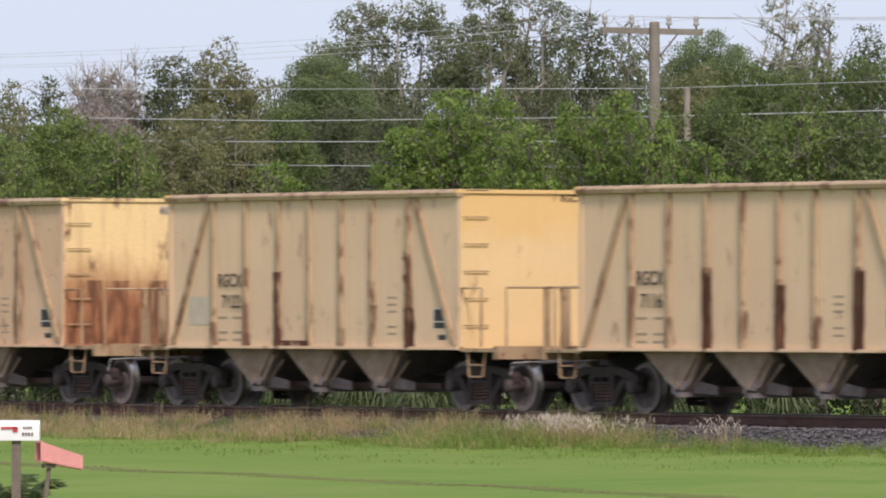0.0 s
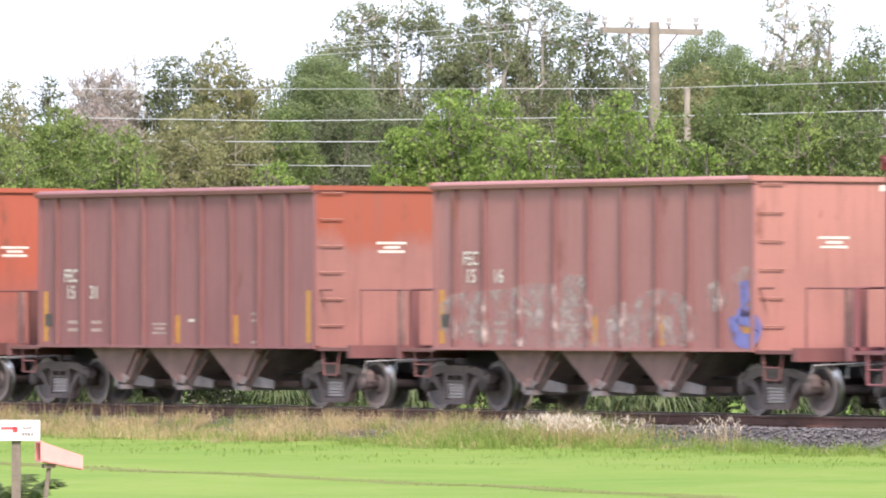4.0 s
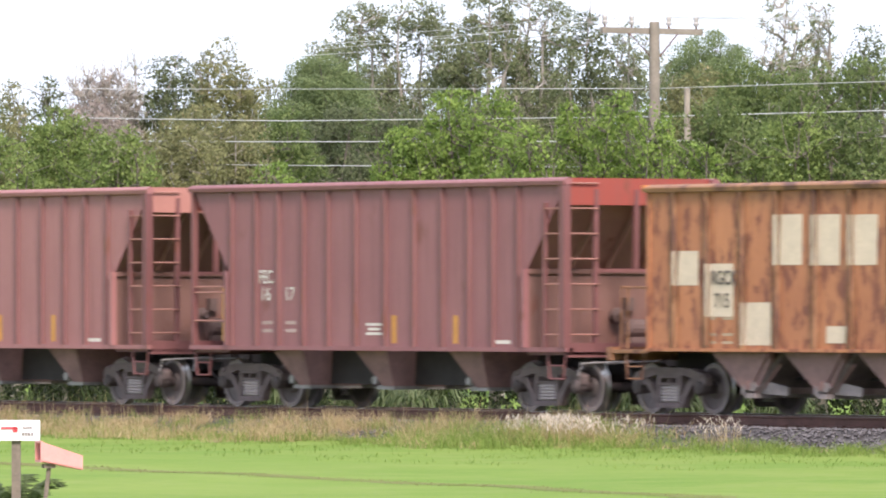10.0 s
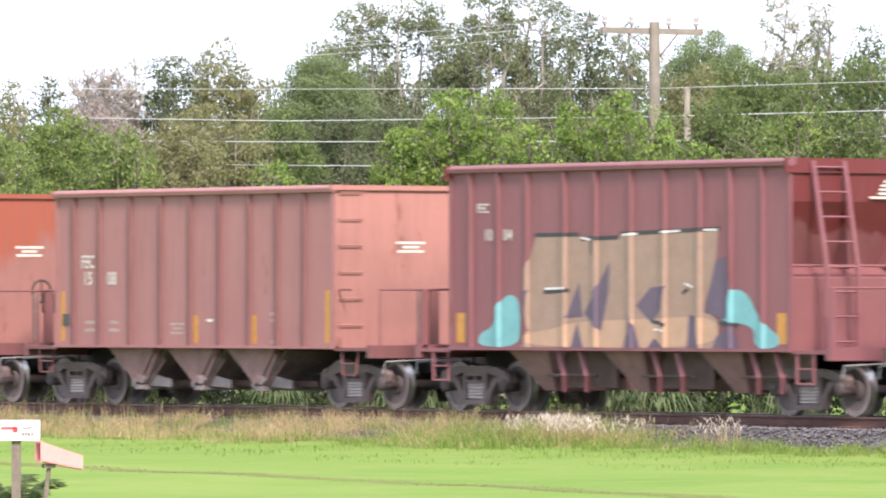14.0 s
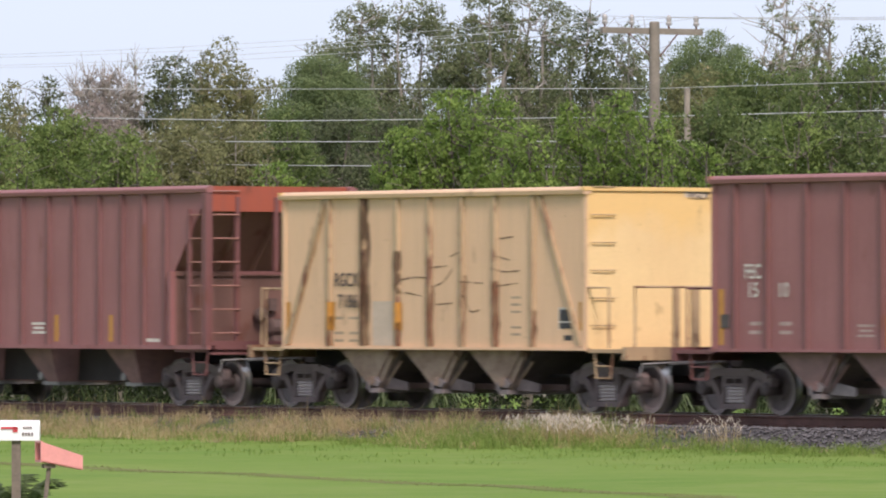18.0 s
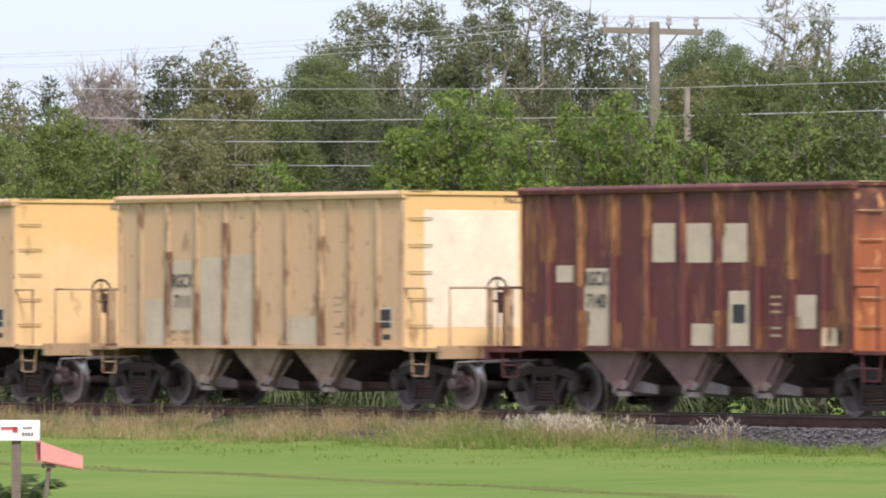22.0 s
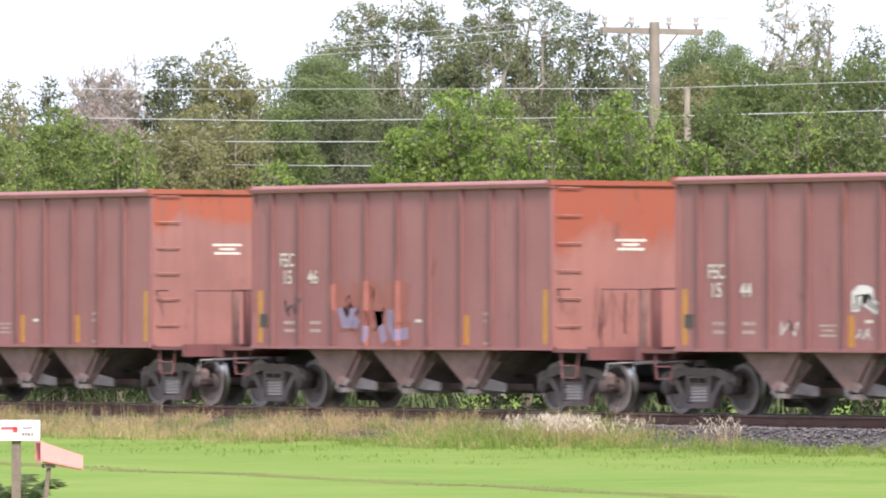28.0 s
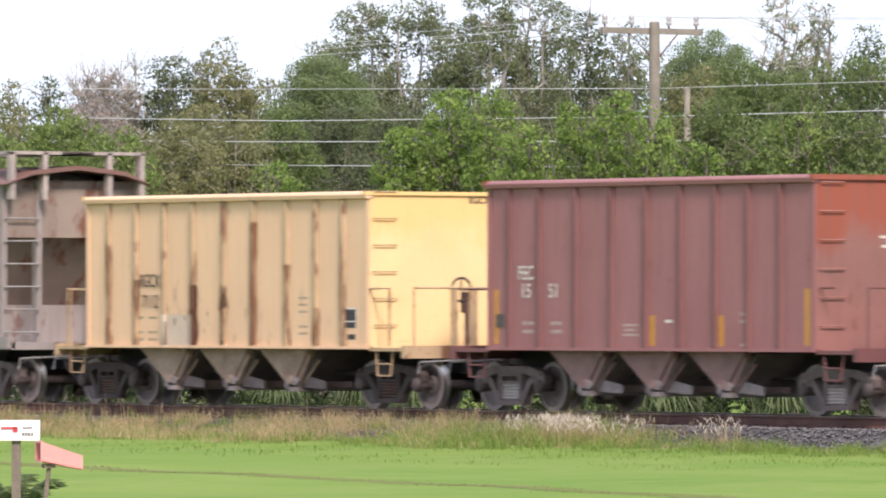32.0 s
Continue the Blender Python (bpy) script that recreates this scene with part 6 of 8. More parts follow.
def paintwork(c):
    murals(c)
    end_face(c["d2"], "paint_wash", [[(-1.45, 1.1), (0.3, 1.1), (0.5, 2.0), (1.45, 2.3), (1.45, 3.3), (-0.2, 3.1), (-1.0, 3.4), (-1.45, 2.6)]], CHALK_WASH, 0.004)
    patch(c["d1"], -3.75, -3.13, 2.89, 3.13, MARK_WHITE)
    patch(c["d1"], -3.63, -3.16, 2.46, 2.69, MARK_WHITE)
    patch(c["d1"], -2.91, -2.42, 2.45, 2.69, MARK_WHITE)
    patch(c["d1"], -2.91, -2.17, 2.88, 3.15, INK_GREY)
    scrawl(c["b2"], -1.35, 0.04, 1.72, 2.27, 3, INK_BLACK, 0.025, 6)
    graffiti(c["a1"], -4.59, -3.94, 1.21, 1.88, 1, INK_CHALK, INK_MINT, INK_CHALK, None, 11)
    graffiti(c["a1"], -1.96, -1.41, 1.23, 1.61, 1, INK_CHALK, INK_MINT, None, None, 12)
    scrawl(c["a4"], -1.85, -1.39, 1.20, 2.20, 2, INK_BLACK, 0.035, 16)
    scrawl(c["b9"], -0.42, 1.96, 1.21, 2.18, 3, INK_CHALK, 0.05, 22)
    patch(c["p3"], -1.97, -1.60, 1.22, 1.63, MARK_LEMON)
    patch(c["p3"], -1.29, -0.93, 1.23, 1.63, MARK_LEMON)
    patch(c["p3"], 1.64, 1.99, 1.23, 1.63, MARK_LEMON)
    patch(c["p3"], -1.33, -0.89, 1.67, 1.95, MARK_WHITE)
    patch(c["p3"], -2.44, -2.22, 1.20, 1.68, MARK_YELLOW)
    patch(c["p3"], -0.14, 0.08, 1.21, 1.68, MARK_YELLOW)
    patch(c["p3"], 2.51, 2.72, 1.22, 1.68, MARK_YELLOW)
    graffiti(c["a11"], 0.09, 0.87, 1.67, 2.14, 1, INK_WHITE, INK_WHITE, INK_GREY, None, 24)
    scrawl(c["a11"], -1.76, -1.29, 1.25, 1.56, 1, INK_WHITE, 0.05, 830)
    scrawl(c["a11"], 0.25, 0.67, 1.23, 1.45, 1, INK_WHITE, 0.05, 950)
    scrawl(c["a11"], 2.22, 2.66, 1.21, 1.45, 1, INK_WHITE, 0.05, 1070)
    scrawl(c["a11"], 3.91, 4.31, 1.22, 1.42, 1, INK_WHITE, 0.05, 1175)
    graffiti(c["a12"], -1.97, 0.36, 1.06, 2.39, 3, INK_FAINTRED, INK_FAINTRED, INK_FAINTBLUE, None, 25)
    scrawl(c["a12"], -3.60, -3.08, 1.58, 1.93, 1, INK_BLACK, 0.05, 26)
    for x0, x1 in ((-4.58, -4.04), (-3.90, -3.16), (-3.03, -2.10)):
        patch(c["a15"], x0, x1, 1.09, 3.73, CHALK_COAT)
    scrawl(c["a15"], 3.88, 4.36, 1.89, 2.47, 2, INK_CHALK, 0.035, 27)
    patch(c["d2"], 2.20, 2.58, 1.26, 1.59, MARK_CREAM)
    patch(c["d2"], -3.74, -3.17, 2.87, 3.13, MARK_WHITE)
    patch(c["d2"], -3.70, -3.17, 2.40, 2.65, MARK_WHITE)
    patch(c["d2"], -2.82, -2.37, 2.40, 2.65, MARK_WHITE)
    patch(c["d2"], -2.89, -2.23, 2.86, 3.15, INK_GREY)
    for i, x in enumerate((-4.4, -3.85, -2.93, -1.97, -1.02, 0.97, 2.05, 2.98, 3.84, 4.3)):
        drop = (2.0, 2.5, 2.1, 2.6, 2.9, 2.9, 2.4, 2.2, 2.6, 1.5)[i]
        patch(c["r1"], x - 0.22, x + 0.20, drop, 3.62, RUST_RUN)
        patch(c["r1"], x - 0.12, x + 0.26, 1.09, 1.5 + 0.1 * (i % 3), RUST_RUN)
    patch(c["r1"], -0.86, -0.22, 2.49, 3.13, MARK_CREAM)
    patch(c["r1"], 0.10, 0.80, 2.48, 3.12, MARK_CREAM)
    patch(c["r1"], 1.11, 1.77, 2.48, 3.11, MARK_CREAM)
    patch(c["r1"], -3.61, -3.12, 2.17, 2.45, MARK_CREAM)
    patch(c["r1"], -2.79, -2.09, 1.12, 2.40, MARK_CREAM)
    patch(c["r1"], 1.27, 1.84, 1.13, 2.02, MARK_CREAM)
    stripe(c["r1"], 1.55, 1.50, 1.80, MARK_BLACK, 0.34, -1.522)
    patch(c["r1"], 0.25, 0.85, 1.13, 1.49, MARK_CREAM)
    patch(c["r1"], 3.11, 3.64, 1.41, 1.95, MARK_CREAM)
    patch(c["r1"], 3.87, 4.35, 1.14, 1.43, MARK_CREAM)
    patch(c["y1"], -1.05, -0.34, 2.43, 3.24, MARK_CREAM)
    patch(c["y1"], -0.15, 0.67, 2.42, 3.23, MARK_CREAM)
    patch(c["y1"], 0.91, 1.65, 2.42, 3.22, MARK_CREAM)
    patch(c["y1"], -3.84, -3.19, 2.11, 2.67, MARK_CREAM)
    patch(c["y1"], -2.92, -2.23, 1.60, 2.46, MARK_CREAM)
    patch(c["y1"], -1.96, -1.18, 1.14, 1.83, MARK_CREAM)
    patch(c["y1"], 1.93, 2.74, 1.50, 2.09, MARK_CREAM)
    patch(c["y1"], 0.30, 0.82, 1.18, 1.45, MARK_CREAM)
    patch(c["y4"], -2.88, -2.16, 1.35, 2.60, MARK_CREAM)
    patch(c["y4"], -1.88, -1.13, 1.08, 2.65, MARK_CREAM)
    patch(c["y4"], -0.95, -0.19, 1.08, 2.69, MARK_CREAM)
    patch(c["y4"], -3.77, -3.10, 1.09, 1.90, MARK_CREAM)
    patch(c["y4"], 1.02, 1.88, 1.11, 1.60, MARK_CREAM)
    patch(c["y5"], 2.13, 2.89, 1.41, 1.98, MARK_CREAM)
    patch(c["y5"], -3.58, -3.01, 1.67, 1.95, MARK_CREAM)
    patch(c["y6"], -2.10, -1.03, 1.05, 1.63, INK_PALEPINK)
    patch(c["c1"], -3.96, -3.26, 1.45, 1.95, MARK_CREAM)
    patch(c["y2"], -1.79, -1.09, 1.10, 1.86, INK_PALEPINK)
    patch(c["c0"], -1.16, -0.90, 1.04, 2.30, MARK_RUST)
    patch(c["c0"], 0.85, 1.11, 1.05, 2.11, MARK_RUST)
    patch(c["c0"], 2.97, 3.22, 1.06, 2.33, MARK_RUST)
    patch(c["c1"], -1.20, -0.94, 1.04, 2.37, MARK_RUST)
    patch(c["c1"], 2.90, 3.11, 2.55, 2.71, MARK_RUST)
    patch(c["c1"], 2.90, 3.11, 2.18, 2.31, MARK_RUST)
    patch(c["c1"], 2.94, 3.25, 1.05, 1.75, MARK_RUST)
    patch(c["c1"], -0.94, -0.04, 1.08, 1.18, MARK_RUST)
    for i, x in enumerate((-3.13, -2.07, -1.01, -0.02, 0.97, 1.95, 3.07)):
        patch(c["c2"], x - 0.20, x + 0.16, (1.09, 1.5, 1.09, 2.2, 1.09, 1.3, 1.09)[i], (2.9, 3.5, 2.6, 3.5, 2.4, 3.5, 3.1)[i], RUST_BROWN)
        patch(c["c1"], x - 0.09, x + 0.12, 1.09, (1.5, 1.3, 1.7, 1.9, 1.4, 1.8, 2.6)[i], RUST_BROWN)
        patch(c["c0"], x - 0.12, x + 0.14, 1.09, (2.1, 1.6, 2.4, 1.7, 2.2, 1.6, 2.4)[i], RUST_BROWN)
        patch(c["y3"], x - 0.08, x + 0.10, 1.09, (1.5, 1.3, 1.9, 1.4, 1.5, 1.3, 1.6)[i], RUST_BROWN)
        patch(c["y2"], x - 0.10, x + 0.10, 1.09, (1.6, 3.5, 1.5, 2.2, 2.3, 2.2, 1.7)[i], RUST_BROWN)
    for i, x in enumerate((-3.85, -2.93, -1.97, -1.02, 0.0, 0.97, 2.05, 2.98, 3.84)):
        for k, name in enumerate(("y4", "y5", "y6")):
            patch(c[name], x - 0.12, x + 0.10, 1.09, 1.5 + 0.25 * ((i * 5 + k * 3) % 8), RUST_BROWN)
        patch(c["y1"], x - 0.16, x + 0.12, 1.09, 3.6, RUST_BROWN)
    for car, x0, x1, zs in (("c2", -2.0, 2.6, 3.2), ("c0", 0.2, 2.8, 1.9), ("c1", -0.9, 1.8, 1.8), ("y5", -2.0, 2.0, 2.4), ("y6", -1.9, 1.0, 1.9), ("y3", -2.6, 1.2, 1.5)):
        patch(c[car], x0, x1, 1.12, zs, RUST_SPECK)
    m = Mural(c["y2"], -1.0, 3.1, 1.5, 3.0, 240, 100)
    m.lines("scratch", MARK_SCRAPE, 1.5, [(4, 48), (30, 52), (54, 50)], [(12, 34), (40, 30)], [(62, 40), (84, 46), (96, 60)], [(70, 20), (96, 22)], [(92, 74), (112, 80)], [(110, 46), (150, 44)], [(118, 30), (128, 10), (144, 14)], [(166, 62), (186, 56), (214, 58)], [(170, 40), (210, 44)], [(176, 74), (196, 70)], [(180, 94), (204, 96)], [(60, 62), (86, 64)], label="dark scratches in the paint")
    patch(c["c2"], -2.15, -1.93, 1.10, 2.18, MARK_SCRAPE)
    patch(c["c2"], -0.10, 0.09, 1.13, 1.99, MARK_SCRAPE)
    patch(c["c2"], 1.86, 2.06, 1.12, 2.73, MARK_SCRAPE)
    patch(c["y6"], -1.18, -0.88, 1.08, 2.15, MARK_RUST)
    patch(c["y6"], -0.13, 0.09, 1.75, 2.15, MARK_SCRAPE)
    patch(c["y2"], -2.14, -1.88, 1.10, 3.64, MARK_SCRAPE)
    patch(c["y2"], -1.14, -0.93, 1.99, 2.72, MARK_SCRAPE)
    patch(c["y3"], -1.06, -0.90, 1.11, 2.18, MARK_SCRAPE)
    patch(c["y5"], -1.05, -0.88, 1.12, 2.04, MARK_SCRAPE)
    patch(c["y2"], -4.56, -4.38, 1.35, 1.85, MARK_YELLOW)
    patch(c["y2"], -3.15, -2.97, 1.36, 1.85, MARK_YELLOW)
    patch(c["y2"], -1.05, -0.88, 1.36, 1.84, MARK_YELLOW)
    patch(c["y2"], 4.41, 4.57, 1.37, 1.84, MARK_YELLOW)
    end_scrawl(c["a12"], -0.79, 0.64, 1.20, 2.15, 3, INK_FAINT, 0.03, 34)
    end_patch(c["r1"], -0.61, 0.44, 2.18, 2.90, MARK_CREAM)
    end_patch(c["y4"], -1.10, 0.85, 1.41, 3.43, INK_PALE)
    end_patch(c["y3"], -1.0, 1.46, 1.13, 3.68, INK_PALE)
    end_patch(c["y3"], -1.46, -1.004, 1.13, 2.5, INK_PALE)
    end_patch(c["c2"], -1.42, 1.44, 1.10, 2.25, RUST_BROWN)
    end_patch(c["c2"], 0.55, 1.00, 3.46, 3.62, MARK_CREAM)
    end_patch(c["y2"], 0.48, 0.94, 3.59, 3.75, MARK_CREAM)
    end_patch(c["y5"], 0.57, 1.04, 3.57, 3.74, MARK_CREAM)
# ---- the cars, first to last ----
def train():
    BS, EO, CS, CE = BROWN_SIDE, END_ORANGE, CREAM_SIDE, CREAM_END
    out = {}
    out["c0"] = cream_hopper(9.82, "cream steel hopper car with diagonal braces and rust-streaked posts", CS[0], CE[0], num="7116", cap=CREAM_RIB)
    out["c1"] = cream_hopper(-2.97, "cream steel hopper car with diagonal braces and one rusty post", CS[0], CE[0], num="7122", cap=CREAM_RIB)
    out["c2"] = cream_hopper(-15.83, "rust-stained cream hopper car with diagonal braces", CS[1], CE[1], num="7119", cap=CREAM_RIB)
    out["c3"] = brown_hopper(-28.68, "dusty brown steel hopper car with an orange-red end", BS[3], EO[3], num=("FEC", "15", "38"))
    out["c4"] = brown_hopper(-41.51, "dusty pink-brown steel hopper car with an orange end", BS[2], EO[0], num=("FEC", "15", "97"))
    out["c5"] = tall_hopper(-54.50, "tall purple-brown hopper car with red and white graffiti", ("FEC", "10 07"))
    out["c6"] = brown_hopper(-67.53, "brown hopper car with faded white scrawl along its foot", BS[2], EO[2], num=("FEC", "15", "16"), high=True)
    out["c7"] = brown_hopper(-80.47, "brown hopper car with a half repainted orange end", BS[1], EO[0], num=("FEC", "15", "31"))
    out["d1"] = brown_hopper(-93.22, "dark red-brown hopper car with white scrawled graffiti", DARK_SIDE, EO[3], RIB_DARK, 4.0)
    out["b1"] = slope_end_hopper(-105.80, "pink-brown hopper car with sloped ends behind ladders", BS[2], EO[0], ("FEC", "16", "40"))
    out["b2"] = slope_end_hopper(-118.72, "pink-brown hopper car with sloped ends and a dark tag", BS[2], BS[2], ("FEC", "16", "4"))
    out["a1"] = brown_hopper(-131.61, "pink-brown steel hopper car with a pale end", BS[2], EO[2], num=("FEC", "15", "20"), high=True)
    out["a2"] = brown_hopper(-144.59, "brown hopper car with white tags and a scrawled orange end", BS[2], EO[0], num=("FEC", "15", "34"), high=True, brake=False)
    out["a3"] = brown_hopper(-157.28, "plum-brown hopper car with large red and white graffiti", BS[1], EO[1], num=("FEC", "15", "21"), brake=True)
    out["y1"] = cream_hopper(-170.20, "rust-blotched yellow hopper car with cream paint patches", PATCHY_SIDE, PATCHY_END, PATCHY_RIB, False, "715", chute=CHUTE_BROWN, brake=True, dark=False, plate=False, cap=PATCHY_RIB)
    out["b3"] = slope_end_hopper(-182.93, "plum-brown hopper car with sloped ends and a dark red end", BS[1], RED_END, ("FEC", "16", "17"))
    out["b4"] = slope_end_hopper(-196.02, "pink-brown hopper car with sloped ends, one band orange", BS[2], EO[2], ("FEC", "16", "95"))
    out["b5"] = slope_end_hopper(-209.15, "tan-brown hopper car with sloped ends behind ladders", BS[3], EO[0], ("FEC", "16", "7"))
    out["a4"] = brown_hopper(-222.03, "pink-brown hopper car with a small dark tag", BS[2], EO[2], num=("FEC", "15", "62"))
    out["a5"] = brown_hopper(-234.83, "freshly painted red-brown hopper car with a bright orange end", RED_SIDE, EO[3], RIB_DARK, num=("FEC", "16", "02"))
    out["p2"] = tall_hopper(-247.87, "tall purple-brown hopper car with tan block graffiti", ("FEC", "10 04"))
    out["a6"] = brown_hopper(-260.95, "pink-brown hopper car with a pale salmon end", BS[2], EO[2], num=("FEC", "15", "08"), high=True)
    out["a7"] = brown_hopper(-273.77, "pink-brown hopper car with an orange-topped end", BS[2], EO[0], num=("FEC", "15", "37"), brake=True)
    out["r0"] = brown_hopper(-286.70, "bright red hopper car with blue and white graffiti", BRIGHT_RED_SIDE, RED_END, RIB_DARK, num=("FEC", "151", "37"))
    out["b6"] = slope_end_hopper(-299.45, "rose-brown hopper car with sloped dark ends", BS[0], RED_END, ("FEC", "16", "10"))
    out["a8"] = brown_hopper(-312.30, "plum-brown hopper car with bubble graffiti on its end", BS[0], EO[2], num=("FEC", "15", "10"))
    out["y2"] = cream_hopper(-325.10, "pale yellow hopper car with diagonal braces and scratches", CS[3], CE[0], num="7186", dark=False)
    out["b7"] = slope_end_hopper(-337.95, "brown hopper car with sloped ends and an orange end frame", BS[0], EO[3], ("FEC", "16", "31"))
    out["b8"] = slope_end_hopper(-350.78, "brown hopper car with pink and yellow graffiti", BS[0], SLOPE_DARK, ("FEC", "16", "5"))
    out["b9"] = slope_end_hopper(-363.55, "plum-brown hopper car with faint white tags", BS[1], RED_END, ("FEC", "16", "90"))
    out["y3"] = cream_hopper(-376.40, "clean cream hopper car with a whitened end", CS[0], CE[0], num="7135")
    out["r1"] = cream_hopper(-389.17, "rusted maroon hopper car with cream paint patches", RUST_SIDE, RUST_END, RUST_SIDE, False, "7140", chute=CHUTE_BROWN, plate=False)
    out["y4"] = cream_hopper(-401.98, "tan hopper car with fresh cream paint patches", CS[2], CE[0], None, False, "7111", brake=True)
    out["y5"] = cream_hopper(-414.87, "weathered tan hopper car with peeling paint on its yellow end", CS[2], CE[0], None, False, "7107", brake=True)
    out["b10"] = slope_end_hopper(-427.57, "plum-brown hopper car with a white bubble tag", BS[1], EO[3], ("FEC", "16", "06"))
    out["a9"] = brown_hopper(-440.42, "brown hopper car with a dusty salmon end", BS[0], EO[2], num=("FEC", "15", "39"))
    out["p3"] = tall_hopper(-453.20, "tall purple-brown hopper car with yellow panels", ("FEC", "10 25"))
    out["b11"] = slope_end_hopper(-465.87, "pink-brown hopper car with sloped ends, orange band", BS[2], EO[2], ("FEC", "16", "25"))
    out["a10"] = brown_hopper(-478.75, "pink-brown hopper car with a streaked orange end", BS[2], EO[0], num=("FEC", "15", "93"))
    out["a11"] = brown_hopper(-491.44, "brown hopper car with teal bubble graffiti on its end", BS[0], EO[1], num=("FEC", "15", "44"))
    out["a12"] = brown_hopper(-504.22, "brown hopper car with faint red and blue graffiti", BS[0], EO[0], num=("FEC", "15", "46"), high=True)
    out["a13"] = brown_hopper(-516.80, "brown hopper car with an orange-topped dusty end", BS[0], EO[1], num=("FEC", "15", "99"), high=True)
    out["a14"] = brown_hopper(-529.62, "brown hopper car with a brake wheel and salmon end", BS[0], EO[1], num=("FEC", "152", "69"), high=True, brake=True)
    out["a15"] = brown_hopper(-542.36, "brown hopper car with black outlined block graffiti", BS[0], EO[0], num=())
    out["d2"] = brown_hopper(-555.08, "dark red hopper car with lilac and teal graffiti", DARK_SIDE, RED_END, RIB_DARK, 3.97)
    out["a16"] = brown_hopper(-567.90, "plum-brown hopper car with an orange-topped end", BS[0], EO[0], num=("FEC", "15", "51"), brake=True)
    out["y6"] = cream_hopper(-580.80, "worn pale yellow hopper car with scraped paint", CS[3], CE[0], None, False, "7112", brake=True)
    out["g1"] = covered_hopper(-594.1)
    return out


# ---- plants ----
BARK = plain("grey_bark", (0.17, 0.145, 0.12), 0.9, 0.4, 6.0, 0.4)
PALE_BARK = plain("pale_grey_bark", (0.36, 0.32, 0.28), 0.9, 0.35, 6.0, 0.3)
LEAF_BRIGHT = foliage("fresh_green_leaf", (0.12, 0.19, 0.044), (0.335, 0.44, 0.113))
LEAF_DARK = foliage("dark_green_leaf", (0.08, 0.115, 0.042), (0.235, 0.29, 0.104))
LEAF_DIM = foliage("dull_dark_leaf", (0.072, 0.086, 0.048), (0.215, 0.245, 0.125))
LEAF_MID = foliage("mid_green_leaf", (0.11, 0.16, 0.048), (0.31, 0.385, 0.12))
LEAF_OAK = foliage("grey_green_oak_leaf", (0.125, 0.143, 0.078), (0.285, 0.315, 0.168))
LEAF_OLIVE = foliage("olive_leaf", (0.148, 0.155, 0.074), (0.315, 0.308, 0.144), (0.40, 0.31, 0.185))
# Near-black leaf colour stands in for the shade under trees and behind the train.
BRUSH = foliage("shade_dark_brush_leaf", (0.010, 0.014, 0.006), (0.030, 0.04, 0.016), through_leaf=0.2)
LEAF_RUSSET = foliage("russet_dry_leaf", (0.27, 0.22, 0.19), (0.42, 0.35, 0.31), (0.48, 0.42, 0.38))
LEAF_PINE = foliage("pine_needle_green", (0.135, 0.18, 0.085), (0.26, 0.315, 0.14))
GRASS = foliage("lawn_blade", (0.13, 0.21, 0.043), (0.22, 0.30, 0.066), (0.28, 0.30, 0.09), 0.8, 0.5)
GRASS_RUT = foliage("worn_rut_thatch", (0.17, 0.15, 0.065), (0.25, 0.21, 0.10), None, 0.8, 0.5)
GRASS_DRY = foliage("tall_dry_grass_blade", (0.37, 0.29, 0.15), (0.60, 0.47, 0.28), (0.66, 0.55, 0.38), 0.8)
GRASS_TALL = foliage("tall_green_grass_blade", (0.15, 0.225, 0.05), (0.29, 0.37, 0.10), (0.48, 0.42, 0.2), 0.8)
PLUME = foliage("white_seed_head", (0.52, 0.45, 0.37), (0.72, 0.65, 0.56), None, 0.9)
# Blade green lowered to stand for the shade behind the rails.
BLADE = foliage("coarse_green_blade", (0.04, 0.058, 0.022), (0.13, 0.165, 0.07), (0.28, 0.27, 0.15), 0.5)


def quads_mesh(name, verts, mat, corners=4):
    """A mesh of loose faces from an array of corner points."""
    n = len(verts) // corners
    me = bpy.data.meshes.new(name)
    me.vertices.add(n * corners)
    me.vertices.foreach_set("co", np.ascontiguousarray(verts, dtype=np.float32).ravel())
    me.loops.add(n * corners)
    me.loops.foreach_set("vertex_index", np.arange(n * corners, dtype=np.int32))
    me.polygons.add(n)
    me.polygons.foreach_set("loop_start", np.arange(0, n * corners, corners, dtype=np.int32))
    me.update(calc_edges=True)
    me.materials.append(mat)
    return me


def leaves(rng, clumps, per, size, slim=0.55):
    """Leaf blades scattered through clumps (x, y, z, radius)."""
    c = np.repeat(np.asarray(clumps, float), per, axis=0)
    n = len(c)
    d = rng.normal(size=(n, 3))
    d /= np.linalg.norm(d, axis=1)[:, None]
    p = c[:, :3] + d * (c[:, 3] * rng.random(n) ** 0.45)[:, None] * np.array([1, 1, 0.8])
    a = rng.normal(size=(n, 3)) + np.array([0, 0, -0.2])
    a /= np.linalg.norm(a, axis=1)[:, None]
    b = np.cross(a, rng.normal(size=(n, 3)))
    b /= np.linalg.norm(b, axis=1)[:, None]
    l = (size * (0.6 + 0.7 * rng.random(n)))[:, None]
    return np.stack([p - a * l / 2, p + b * l * slim / 2, p + a * l / 2, p - b * l * slim / 2], axis=1).reshape(-1, 3)


